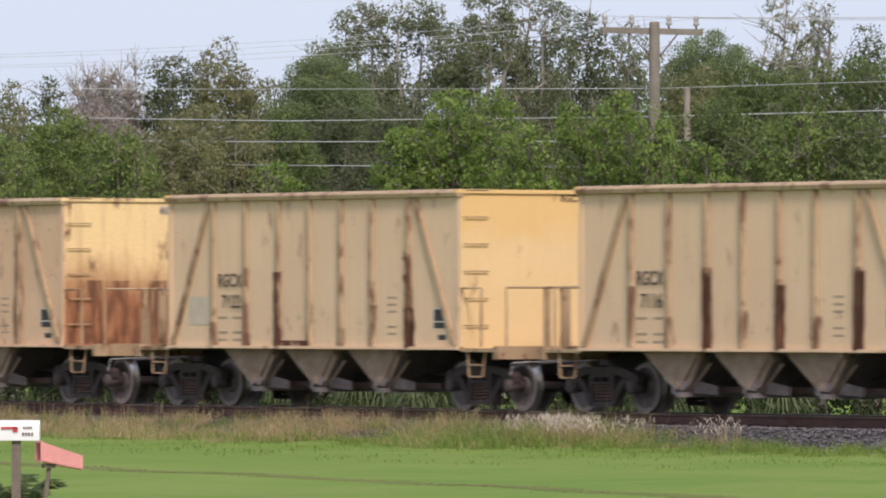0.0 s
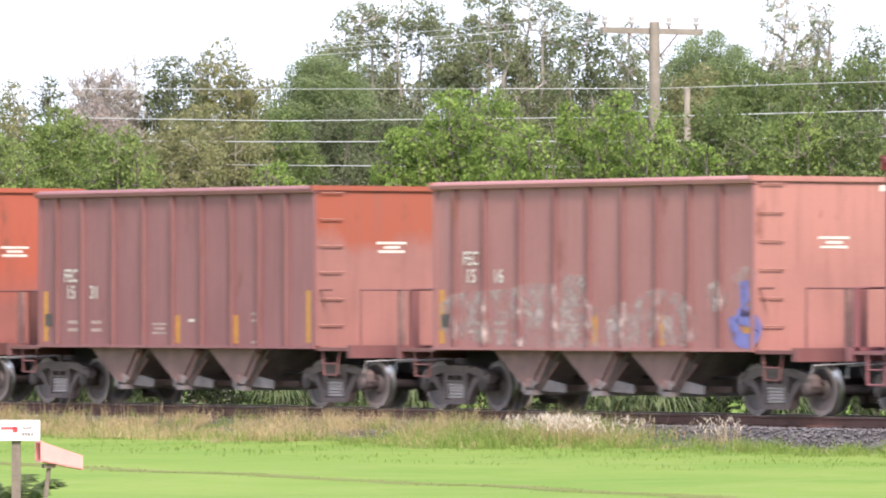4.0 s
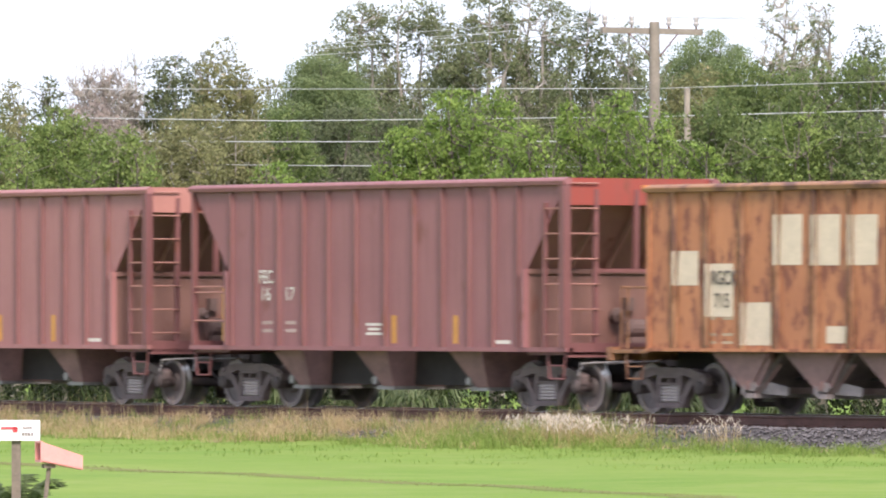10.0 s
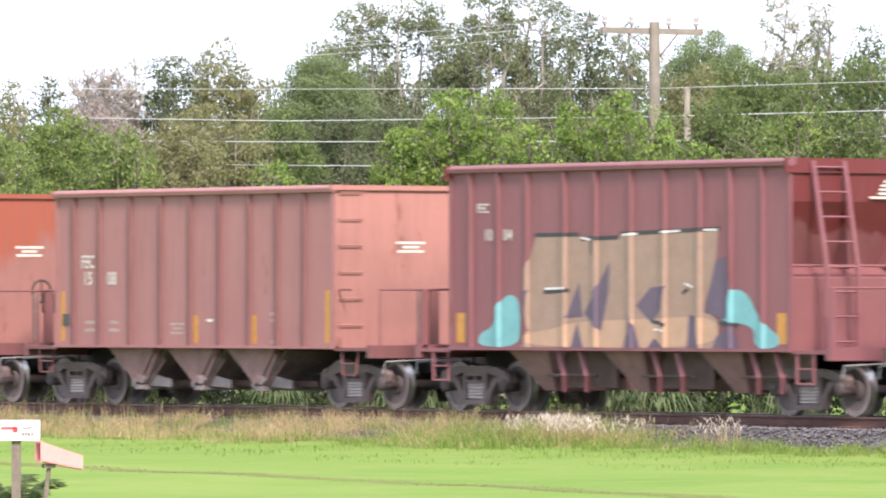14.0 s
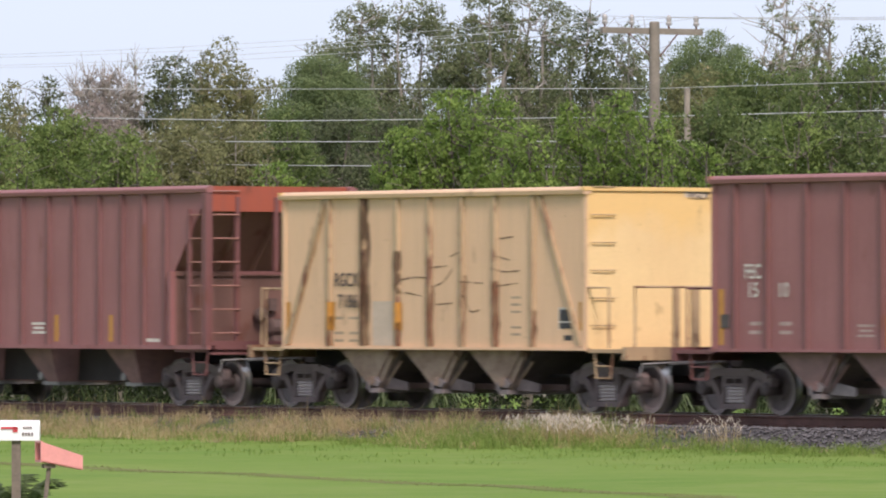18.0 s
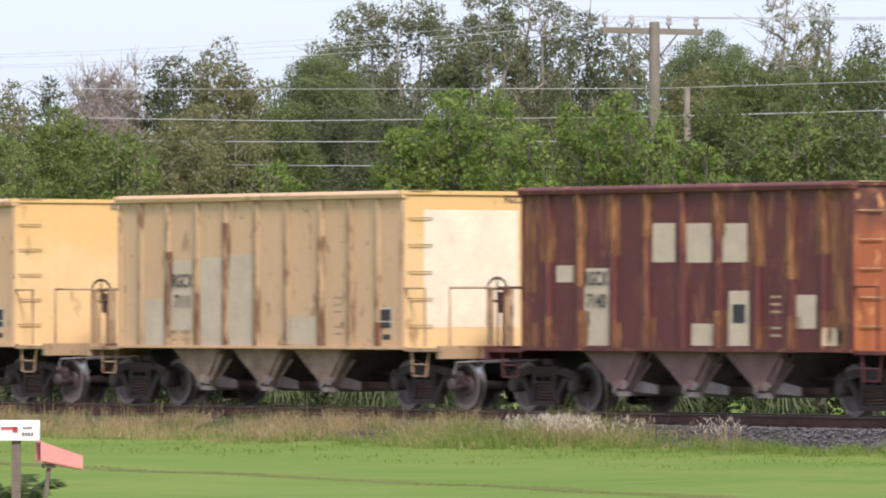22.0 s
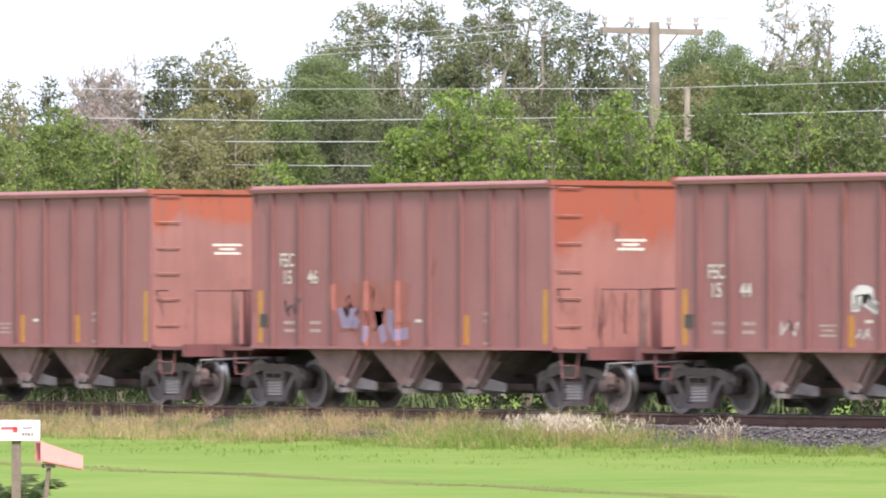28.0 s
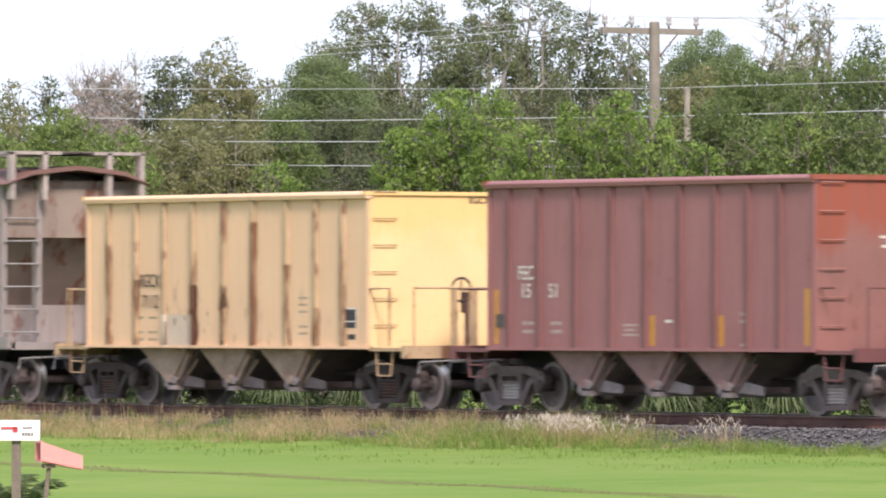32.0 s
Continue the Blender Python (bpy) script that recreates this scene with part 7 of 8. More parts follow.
def leaf_shells(rng, lobes, per, size, rough=0.28):
    """Leaves on the upper and outer shells of leaf masses (x, y, z, radius), most of them facing outwards."""
    c = np.repeat(np.asarray(lobes, float), per, axis=0)
    n = len(c)
    d = rng.normal(size=(n, 3))
    d[:, 2] += 0.25
    d /= np.linalg.norm(d, axis=1)[:, None]
    k = np.repeat(rng.normal(size=(len(lobes), 3, 3)), per, axis=0)
    lump = np.sin(np.einsum("nij,nj->ni", k * 3.2, d)).mean(axis=1)
    p = c[:, :3] + d * (c[:, 3] * (1 + rough * lump + 0.18 * rng.normal(size=n)))[:, None] * np.array([1, 1, 0.85])
    nrm = d + 0.75 * rng.normal(size=(n, 3))
    a = np.cross(nrm, rng.normal(size=(n, 3)))
    a /= np.linalg.norm(a, axis=1)[:, None]
    b = np.cross(nrm, a)
    b /= np.linalg.norm(b, axis=1)[:, None]
    l = (size * (0.6 + 0.8 * rng.random(n)))[:, None]
    return np.stack([p - a * l * 0.5, p + a * l * 0.35 + b * l * 0.32, p + a * l * 0.35 - b * l * 0.32], axis=1).reshape(-1, 3)


# crown styles: foot of the crown, lobe radius, spacing, gaps, leaves a square metre, leaf length, limbs shown
CROWNS = {"bush": (0.22, 0.27, 1.40, -0.32, 340, 0.08, 8), "dome": (0.42, 0.36, 1.1, -1.0, 620, 0.055, 3), "spiky": (0.2, 0.28, 1.4, -0.3, 400, 0.08, 12),
          "oak": (0.34, 0.34, 1.6, -0.03, 380, 0.08, 24), "airy": (0.25, 0.25, 1.75, -0.14, 330, 0.075, 22), "sparse": (0.5, 0.15, 2.1, -0.05, 260, 0.07, 26), "twig": (0.2, 0.22, 1.9, -0.2, 260, 0.055, 60)}


def tree(x, y, top, width, style, mat, bark, label, seed, name="tree"):
    """A trunk that forks into limbs, and a crown of leaf masses with gaps between them."""
    rng = np.random.default_rng(seed)
    foot, radius, spacing, gap, dense, leaf, shown = CROWNS[style]
    gz = ground_height(y)
    base = thing(name, pose(x, y, gz - 0.05), label, "shrub" if name == "shrub_tree" else "tree")
    height = (top - gz) * 1.02 + (0.0 if style in ("dome", "sparse") else 0.12)
    low = height * foot
    cz, rz, rx = (height + low) / 2, (height - low) / 2, width * 0.5
    lobes = []
    for _ in range(2500):
        u = rng.uniform(-1, 1, 3)
        r = math.sqrt((u * u).sum())
        if (abs(u) ** 2.4).sum() > 1 or (style in ("dome", "bush") and r < 0.5):
            continue
        wide = 1.0 + 0.35 * noise.noise(Vector(u * 1.7) + Vector((seed * 0.7, 0, 0)))
        p = np.array([u[0] * rx * wide, u[1] * rx * wide, cz + u[2] * (rz - radius * 0.7) * min(1.0, 0.82 + 0.18 * wide)])
        if p[2] + gz < 3.2:
            continue
        if noise.noise(Vector(p * 0.75) + Vector((0, seed * 1.3, 0))) < gap:
            continue
        q = radius * rng.uniform(0.6, 1.25)
        if all((p[0] - o[0]) ** 2 + (p[1] - o[1]) ** 2 + (p[2] - o[2]) ** 2 > (spacing * (q + o[3]) * 0.5) ** 2 for o in lobes):
            lobes.append((*p, q))
    s = Shape()
    thick = 0.045 + 0.010 * height
    fork = Vector((0, 0, low + 0.10 * height))
    s.tube([(0, 0, 0), (0.01 * height, 0, fork.z * 0.4), (-0.015 * height, 0.02, fork.z * 0.75), fork], [thick * 1.25, thick, thick * 0.85, thick * 0.7], 8)
    mains = []
    order = sorted(range(len(lobes)), key=lambda i: -lobes[i][2] - 0.8 * abs(lobes[i][0]))[:max(4, len(lobes) // 2)]
    for i in order[::max(1, len(order) // 6)]:
        q = Vector(lobes[i][:3])
        a = fork * rng.uniform(0.75, 1.0)
        bow = Vector((q.x * 0.25, q.y * 0.25, 0.12 * height * rng.random())) + Vector(rng.normal(size=3)) * 0.12
        path = [a.lerp(q, k) + bow * math.sin(k * 3.14) * (1 if k < 0.6 else 0.8) + Vector(rng.normal(size=3)) * 0.05 for k in (0, 0.2, 0.4, 0.6, 0.8, 1)]
        path[0] = a
        s.tube(path, [thick * 0.55, thick * 0.45, thick * 0.36, thick * 0.27, thick * 0.17, 0.012], 6)
        mains += path[1:]
    for i in rng.permutation(len(lobes))[:shown * 3]:
        q = Vector(lobes[i][:3])
        near = min(mains, key=lambda m: (m - q).length + 0.6 * max(0, m.z - q.z))
        mid = near.lerp(q, 0.5) + Vector((0, 0, -0.06)) + Vector(rng.normal(size=3)) * 0.08
        s.tube([near, mid, q], [thick * 0.2, thick * 0.14, 0.01], 4)
        for _ in range(9 if style == "twig" else 3):
            k = Vector(rng.normal(size=3))
            k.z = abs(k.z) + 0.3
            e = mid.lerp(q, rng.random())
            m2 = e + k * 0.14 + Vector(rng.normal(size=3)) * 0.03
            s.tube([e, m2, e + k * 0.3], [0.012, 0.009, 0.005], 3)
            if style == "twig":
                for _ in range(2):
                    s.tube([m2, m2 + Vector(rng.normal(size=3)) * 0.09 + Vector((0, 0, 0.16))], [0.008, 0.004], 3)
    t = new("trunk", s.mesh("trunk", bark, True))
    t.parent = base
    per = max(40, int(dense * 5.4 * radius * radius))
    c = new("crown", quads_mesh("crown", leaf_shells(rng, lobes, per, leaf * 1.02), mat, 3))
    c.parent = base
    return base


def greenery():
    tree(-48.2, 19.6, 7.01, 0.9, "airy", LEAF_OLIVE, BARK, "slender tree with long arching branches", 100, "tree")
    tree(-43.4, 17.7, 7.00, 1.0, "airy", LEAF_DIM, BARK, "olive tree with a dark knotted top", 101, "tree")
    tree(-42.1, 16.1, 6.12, 1.6, "bush", LEAF_OLIVE, PALE_BARK, "brownish green tree behind the thicket", 102, "tree")
    tree(-55.7, 26.3, 7.39, 1.2, "twig", LEAF_RUSSET, PALE_BARK, "half-bare tree with greyish purple twigs", 103, "tree")
    tree(-55.3, 26.9, 7.42, 1.2, "twig", LEAF_RUSSET, PALE_BARK, "half-bare tree with whitish branches", 104, "tree")
    tree(-49.6, 22.8, 6.53, 2.0, "bush", LEAF_RUSSET, PALE_BARK, "russet olive tree with pale twigs", 105, "tree")
    tree(-56.3, 27.2, 7.31, 1.5, "twig", LEAF_RUSSET, PALE_BARK, "half-bare tree with fine pale twigs", 106, "tree")
    tree(-57.6, 28.9, 7.78, 0.6, "twig", LEAF_OLIVE, PALE_BARK, "thin tree with an arching bare branch", 107, "tree")
    tree(-54.6, 28.0, 7.81, 1.5, "bush", LEAF_DIM, PALE_BARK, "tangled olive tree with dark leaf tufts on top", 108, "tree")
    tree(-55.5, 30.1, 8.09, 1.8, "spiky", LEAF_OLIVE, PALE_BARK, "dense olive brown tree with a forked pale trunk", 109, "tree")
    tree(-61.7, 35.3, 7.58, 1.7, "bush", LEAF_OLIVE, PALE_BARK, "brownish green tree between the taller ones", 110, "tree")
    tree(-48.3, 24.7, 6.56, 2.3, "bush", LEAF_OLIVE, PALE_BARK, "tangled olive brown thicket tree", 111, "tree")
    tree(-49.0, 28.8, 7.87, 2.4, "dome", LEAF_PINE, BARK, "dense round-topped pine far behind", 112, "pine_tree")
    tree(-55.6, 33.5, 8.91, 1.4, "oak", LEAF_OAK, PALE_BARK, "leaning oak with pale arching limbs", 113, "oak_tree")
    tree(-54.4, 33.5, 9.19, 2.7, "oak", LEAF_OAK, PALE_BARK, "tall oak with arching pale limbs", 114, "oak_tree")
    tree(-52.7, 34.4, 9.26, 2.7, "oak", LEAF_OAK, PALE_BARK, "tall open-crowned oak with forking grey limbs", 115, "oak_tree")
    tree(-50.9, 35.2, 9.56, 2.6, "oak", LEAF_OAK, PALE_BARK, "tallest oak with a ragged crown", 116, "oak_tree")
    tree(-50.2, 36.2, 9.28, 1.7, "oak", LEAF_OAK, PALE_BARK, "oak with half-bare outer limbs", 117, "oak_tree")
    tree(-51.2, 36.5, 9.23, 1.0, "sparse", LEAF_OAK, PALE_BARK, "slim oak with small dark leaf tufts", 118, "oak_tree")
    tree(-51.3, 38.2, 9.07, 1.2, "bush", LEAF_DIM, PALE_BARK, "tree with a dense dark knot of leaves", 119, "tree")
    tree(-52.3, 40.3, 8.80, 1.6, "airy", LEAF_OAK, PALE_BARK, "thin half-bare tree beside the pole", 120, "tree")
    tree(-60.5, 37.0, 7.87, 2.6, "bush", LEAF_DIM, BARK, "dark green tree under the oaks", 121, "tree")
    tree(-57.4, 38.1, 7.64, 2.6, "bush", LEAF_DIM, BARK, "dark leafy tree under the oaks", 122, "tree")
    tree(-55.3, 39.4, 8.01, 2.6, "bush", LEAF_DIM, BARK, "dark shaded tree under the oaks", 123, "tree")
    tree(-55.9, 42.2, 7.96, 2.2, "bush", LEAF_DIM, PALE_BARK, "grey-green tree behind the pole", 124, "tree")
    tree(-78.1, 61.1, 9.75, 3.0, "dome", LEAF_PINE, BARK, "dense round-topped pine behind the pole", 125, "pine_tree")
    tree(-34.2, 31.4, 8.93, 1.3, "sparse", LEAF_OAK, PALE_BARK, "slender tree with small sparse leaves", 126, "tree")
    tree(-35.3, 33.3, 8.77, 1.2, "sparse", LEAF_OAK, PALE_BARK, "slender tree with few leaves", 127, "tree")
    tree(-41.0, 39.1, 8.28, 1.2, "bush", LEAF_DIM, BARK, "dark-tufted tree of the wood", 128, "tree")
    tree(-38.7, 35.4, 7.54, 2.0, "bush", LEAF_OAK, BARK, "grey-green tree behind the wood edge", 129, "tree")
    tree(-47.3, 38.7, 7.59, 2.1, "bush", LEAF_OLIVE, PALE_BARK, "olive brown tree behind the plain pole", 130, "tree")
    tree(-19.9, 20.4, 6.76, 2.2, "bush", LEAF_DARK, BARK, "dense green tree behind the track", 131, "tree")
    tree(-17.5, 20.3, 6.59, 2.2, "bush", LEAF_DARK, BARK, "dense dark green tree at the edge of the wood", 132, "tree")
    tree(-15.3, 20.0, 6.71, 1.9, "bush", LEAF_DARK, BARK, "leafy green tree at the edge of the wood", 133, "tree")
    tree(-14.6, 15.7, 5.87, 1.9, "bush", LEAF_DARK, BARK, "dark green tree with a drooping crown", 134, "tree")
    tree(-9.8, 13.9, 5.47, 1.8, "bush", LEAF_MID, BARK, "green shrub below the dark tree", 135, "shrub_tree")
    tree(-9.1, 15.0, 5.37, 1.7, "bush", LEAF_DARK, BARK, "dark green shrub at the edge of the wood", 136, "shrub_tree")
    tree(-34.7, 12.8, 5.94, 2.2, "bush", LEAF_MID, BARK, "rounded green thicket tree behind the track", 137, "shrub_tree")
    tree(-32.0, 9.6, 5.45, 1.8, "bush", LEAF_MID, BARK, "green shrub tree behind the track", 138, "shrub_tree")
    tree(-32.3, 12.7, 5.47, 1.8, "bush", LEAF_MID, BARK, "rounded green shrub tree below the wires", 139, "shrub_tree")
    tree(-35.0, 15.9, 5.62, 2.1, "bush", LEAF_OLIVE, PALE_BARK, "olive green thicket tree with pale twigs", 140, "shrub_tree")
    tree(-36.0, 17.9, 5.78, 2.2, "bush", LEAF_OLIVE, PALE_BARK, "olive green shrub tree behind the wires", 141, "shrub_tree")
    tree(-37.1, 20.0, 5.99, 1.9, "bush", LEAF_DARK, BARK, "dark green tree behind the wires", 142, "shrub_tree")
    tree(-39.7, 23.2, 6.29, 2.2, "bush", LEAF_DIM, BARK, "dark shaded tree behind the bright bushes", 143, "shrub_tree")
    tree(-40.7, 25.4, 6.22, 1.9, "bush", LEAF_DIM, BARK, "dark shaded shrub behind the bright bushes", 144, "shrub_tree")
    tree(-25.4, 12.3, 4.77, 1.0, "bush", LEAF_BRIGHT, BARK, "low bright green shrub behind the track", 145, "shrub_tree")
    tree(-18.9, 11.1, 5.31, 1.2, "bush", LEAF_BRIGHT, BARK, "bright green shrub behind the track", 146, "shrub_tree")
    tree(-18.4, 11.9, 5.98, 1.2, "bush", LEAF_BRIGHT, BARK, "bushy bright green pepper tree behind the track", 147, "shrub_tree")
    tree(-17.1, 12.0, 6.02, 1.1, "bush", LEAF_BRIGHT, BARK, "leafy bright green shrub tree with a domed crown", 148, "shrub_tree")
    tree(-15.1, 11.4, 5.25, 1.2, "bush", LEAF_BRIGHT, BARK, "spreading bright green shrub behind the track", 149, "shrub_tree")
    tree(-15.4, 12.8, 5.82, 1.1, "bush", LEAF_BRIGHT, BARK, "leafy bright green shrub tree behind the track", 150, "shrub_tree")
    tree(-14.1, 12.9, 5.91, 1.2, "bush", LEAF_BRIGHT, BARK, "spreading bright green shrub tree beside the pole", 151, "shrub_tree")
    tree(-12.9, 12.9, 5.52, 1.0, "bush", LEAF_BRIGHT, BARK, "low bright green bush beside the dark tree", 152, "shrub_tree")
    tree(-10.8, 12.4, 4.86, 1.2, "bush", LEAF_BRIGHT, BARK, "low bright green bush below the dark tree", 153, "shrub_tree")
    # the wood goes on both ways
    for i, (x, y, h, w, mat) in enumerate([(-62, 20, 7, 5, LEAF_OLIVE), (-70, 26, 9, 5, LEAF_OAK), (-78, 18, 7, 5, LEAF_MID), (-3, 17, 7, 5, LEAF_MID), (5, 20, 8, 5, LEAF_OAK), (13, 16, 6.5, 5, LEAF_DARK)]):
        tree(x, y, h, w, "bush", mat, BARK, "leafy tree of the wood along the track", 60 + i)


def far_wood():
    """The unbroken wood behind the nearer trees."""
    rng = np.random.default_rng(8)
    n = 650
    k = rng.uniform(-0.25, 1.25, n)
    x, y = -81 + 17.5 * k + rng.normal(size=n), 37.5 + 18.5 * k + rng.normal(size=n)
    top = 6.3 + 0.9 * np.sin(k * 9.0) + 0.8 * np.sin(k * 23.0)
    cl = np.stack([x, y, rng.random(n) * top, rng.uniform(0.5, 0.9, n)], axis=1)
    tagged(new("far_wood", quads_mesh("far_wood", leaves(rng, cl, 80, 0.16), LEAF_DIM)), "grey-green far edge of the wood", "woods", kind="stuff")


def low_growth():
    """Undergrowth between the track and the trees, tall grass, lawn and stones."""
    rng = np.random.default_rng(77)
    n = 560
    xs = rng.uniform(-60, 6, n)
    ys = 9.0 + rng.random(n) * 9 + np.clip((-xs - 30) * 0.3, 0, 12)
    cl = np.stack([xs, ys, rng.uniform(-0.4, 2.4, n), rng.uniform(0.45, 0.8, n)], axis=1)
    tagged(new("undergrowth", quads_mesh("undergrowth", leaves(rng, cl, 90, 0.14), BRUSH)), "green undergrowth below the trees, its shade put into the leaf colour", "undergrowth", kind="stuff")
    # brush close behind the rails, its shade put into the leaf colour
    n = 420
    xs = rng.uniform(-44, 12, n)
    ys = 6.2 + rng.random(n) * 3.5 + np.clip((-xs - 25) * 0.1, 0, 4)
    cl = np.stack([xs, ys, rng.uniform(-0.5, 1.3, n), rng.uniform(0.3, 0.6, n)], axis=1)
    tagged(new("brush", quads_mesh("brush", leaves(rng, cl, 90, 0.11), BRUSH)), "leafy brush close behind the track, its shade put into the leaf colour", "brush", kind="stuff")
    # arching blades in a few clumps behind the rails
    n = 26
    tx, ty = rng.uniform(-30, 14, n), rng.uniform(3.6, 6.0, n)
    k = 42
    x, y = np.repeat(tx, k) + rng.normal(0, 0.14, n * k), np.repeat(ty, k) + rng.normal(0, 0.14, n * k)
    blades("arching_grass", x, y, -0.52, rng, 0.45, 0.95, 0.013, BLADE, 1.5, "coarse arching green grass in clumps behind the rails", "grass")
    # tall dry grass in tufts along the foot of the ballast, greener and thinner towards the stones
    n = 4200
    tx, ty = rng.uniform(-24, 19, n), rng.uniform(-5.8, -1.85, n)
    lush = np.array([noise.noise(Vector((a * 0.45, b * 0.6, 0))) + 0.6 * noise.noise(Vector((a * 1.7, b * 1.7, 4.0))) for a, b in zip(tx, ty)])
    edge = np.array([-5.0 + 0.9 * noise.noise(Vector((a * 0.25, 1.0, 0))) + 0.4 * noise.noise(Vector((a * 0.9, 5.0, 0))) for a in tx])
    thin = np.clip((tx - 8.8) / 1.6, 0, 1)
    fall = np.clip((ty - edge) / 1.7, 0, 1)
    keep = (rng.random(n) < fall) & (rng.random(n) > 0.4 * thin) & (ty < -1.85 - 0.55 * thin - 0.35 * np.clip((tx - 4) / 4, 0, 1))
    tall = (0.5 * np.exp(-((tx - 6.2) / 1.7) ** 2) + 0.45 + 0.75 * np.clip(lush + 0.35, 0, 1)) * (0.5 + 0.5 * fall) * (1 - 0.2 * thin)
    green = rng.random(n) < np.clip(0.22 + 0.5 * np.clip((tx + 1) / 5, 0, 1) + 0.25 * thin + 0.5 * (1 - fall) - 0.4 * lush, 0.08, 0.92)
    for sel, name, mat, label in ((keep & ~green, "tall_grass", GRASS_DRY, "tall tan dry grass in tufts along the track"), (keep & green, "green_tall_grass", GRASS_TALL, "tall green grass in tufts along the track")):
        k = 30
        x, y = np.repeat(tx[sel], k) + rng.normal(0, 0.10, sel.sum() * k), np.repeat(ty[sel], k) + rng.normal(0, 0.10, sel.sum() * k)
        blades(name, x, y, None, rng, 0.08, 0.40, 0.0045, mat, 1.8, label, "grass", np.repeat(tall[sel], k))
    n = 420
    x, y = rng.uniform(-14, 8.5, n), rng.uniform(-2.6, -1.9, n)
    blades("grass_stalks", x, y, None, rng, 0.35, 0.62, 0.003, GRASS_DRY, 0.7, "thin tan grass stalks leaning over the rail", "grass")
    n = 46
    tx, ty = np.concatenate([rng.normal(6.9, 0.8, n), rng.normal(11.0, 0.2, 5)]), np.concatenate([rng.normal(-3.0, 0.22, n), rng.normal(-2.9, 0.1, 5)])
    k = 22
    x, y = np.repeat(tx, k) + rng.normal(0, 0.13, len(tx) * k), np.repeat(ty, k) + rng.normal(0, 0.1, len(tx) * k)
    blades("seed_heads", x, y, -0.28 + rng.uniform(0.0, 0.26, len(x)), rng, 0.04, 0.11, 0.008, PLUME, 2.6, "whitish feathery seed heads in the tall grass", "grass")
    blades("seed_stalks", x, y, None, rng, 0.32, 0.52, 0.003, GRASS_DRY, 0.5, "thin tan stalks of the seed heads", "grass")
    # mown lawn, worn along an old wheel rut
    n = 9000
    x, y = rng.uniform(-26, 22, n), -4.6 - 6.5 * rng.random(n) ** 2.2
    tuft = np.array([noise.noise(Vector((p * 0.8, q * 0.5, 2.0))) for p, q in zip(x, y)])
    x, y = x[tuft > 0.0], y[tuft > 0.0]
    n = 3500
    rx = rng.uniform(3, 38, n)
    ry = -16.25 - 0.13 * (rx - 13.5) - 0.006 * np.clip(rx - 22, 0, 99) ** 2 - 0.15 * np.sin(rx * 1.3) + rng.normal(0, 0.22, n)
    blades("lawn_grass", x, y, None, rng, 0.04, 0.10, 0.006, GRASS, 2.2, "short green lawn grass and weeds", "grass")
    blades("rut_grass", rx, ry, None, rng, 0.024, 0.038, 0.009, GRASS_RUT, 0.9, "worn brownish grass along a wheel rut", "grass")
    # loose ballast stones
    s = []
    n = 5200
    x = rng.uniform(-4, 18, n)
    y = rng.uniform(-3.25, -1.0, n)
    ico = np.array([(0, 0, 1), (0.9, 0, 0.35), (0.28, 0.85, 0.4), (-0.72, 0.52, 0.3), (-0.72, -0.52, 0.4), (0.28, -0.85, 0.3), (0.1, 0.1, -0.8)])
    tri = [(0, 1, 2), (0, 2, 3), (0, 3, 4), (0, 4, 5), (0, 5, 1), (6, 2, 1), (6, 3, 2), (6, 4, 3), (6, 5, 4), (6, 1, 5)]
    base = np.where(y > -1.75, -0.21, np.interp(y, [-3.25, -1.75], [-0.55, -0.21]))
    r = rng.uniform(0.02, 0.05, n)
    an = rng.uniform(0, 6.28, n)
    c, sn = np.cos(an), np.sin(an)
    vs = ico[None] * (r[:, None, None] * (0.7 + 0.6 * rng.random((n, 7, 3))))
    vs = np.stack([vs[..., 0] * c[:, None] - vs[..., 1] * sn[:, None] + x[:, None], vs[..., 0] * sn[:, None] + vs[..., 1] * c[:, None] + y[:, None], vs[..., 2] * 0.8 + base[:, None] + 0.01], axis=2)
    tris = vs[:, np.array(tri)].reshape(-1, 3)
    m, nt, b = material("ballast_stone")
    geo = nt.nodes.new("ShaderNodeNewGeometry")
    cc = blend(nt, noise_mask(nt, (14, 14, 14), 0.3, 0.7, shuffle=False), (0.05, 0.046, 0.049), (0.165, 0.152, 0.158))
    finish(nt, b, cc, 0.9)
    tagged(new("ballast_stones", quads_mesh("ballast_stones", tris, m, 3)), "loose grey crushed stones on the ballast shoulder", "gravel", kind="stuff")


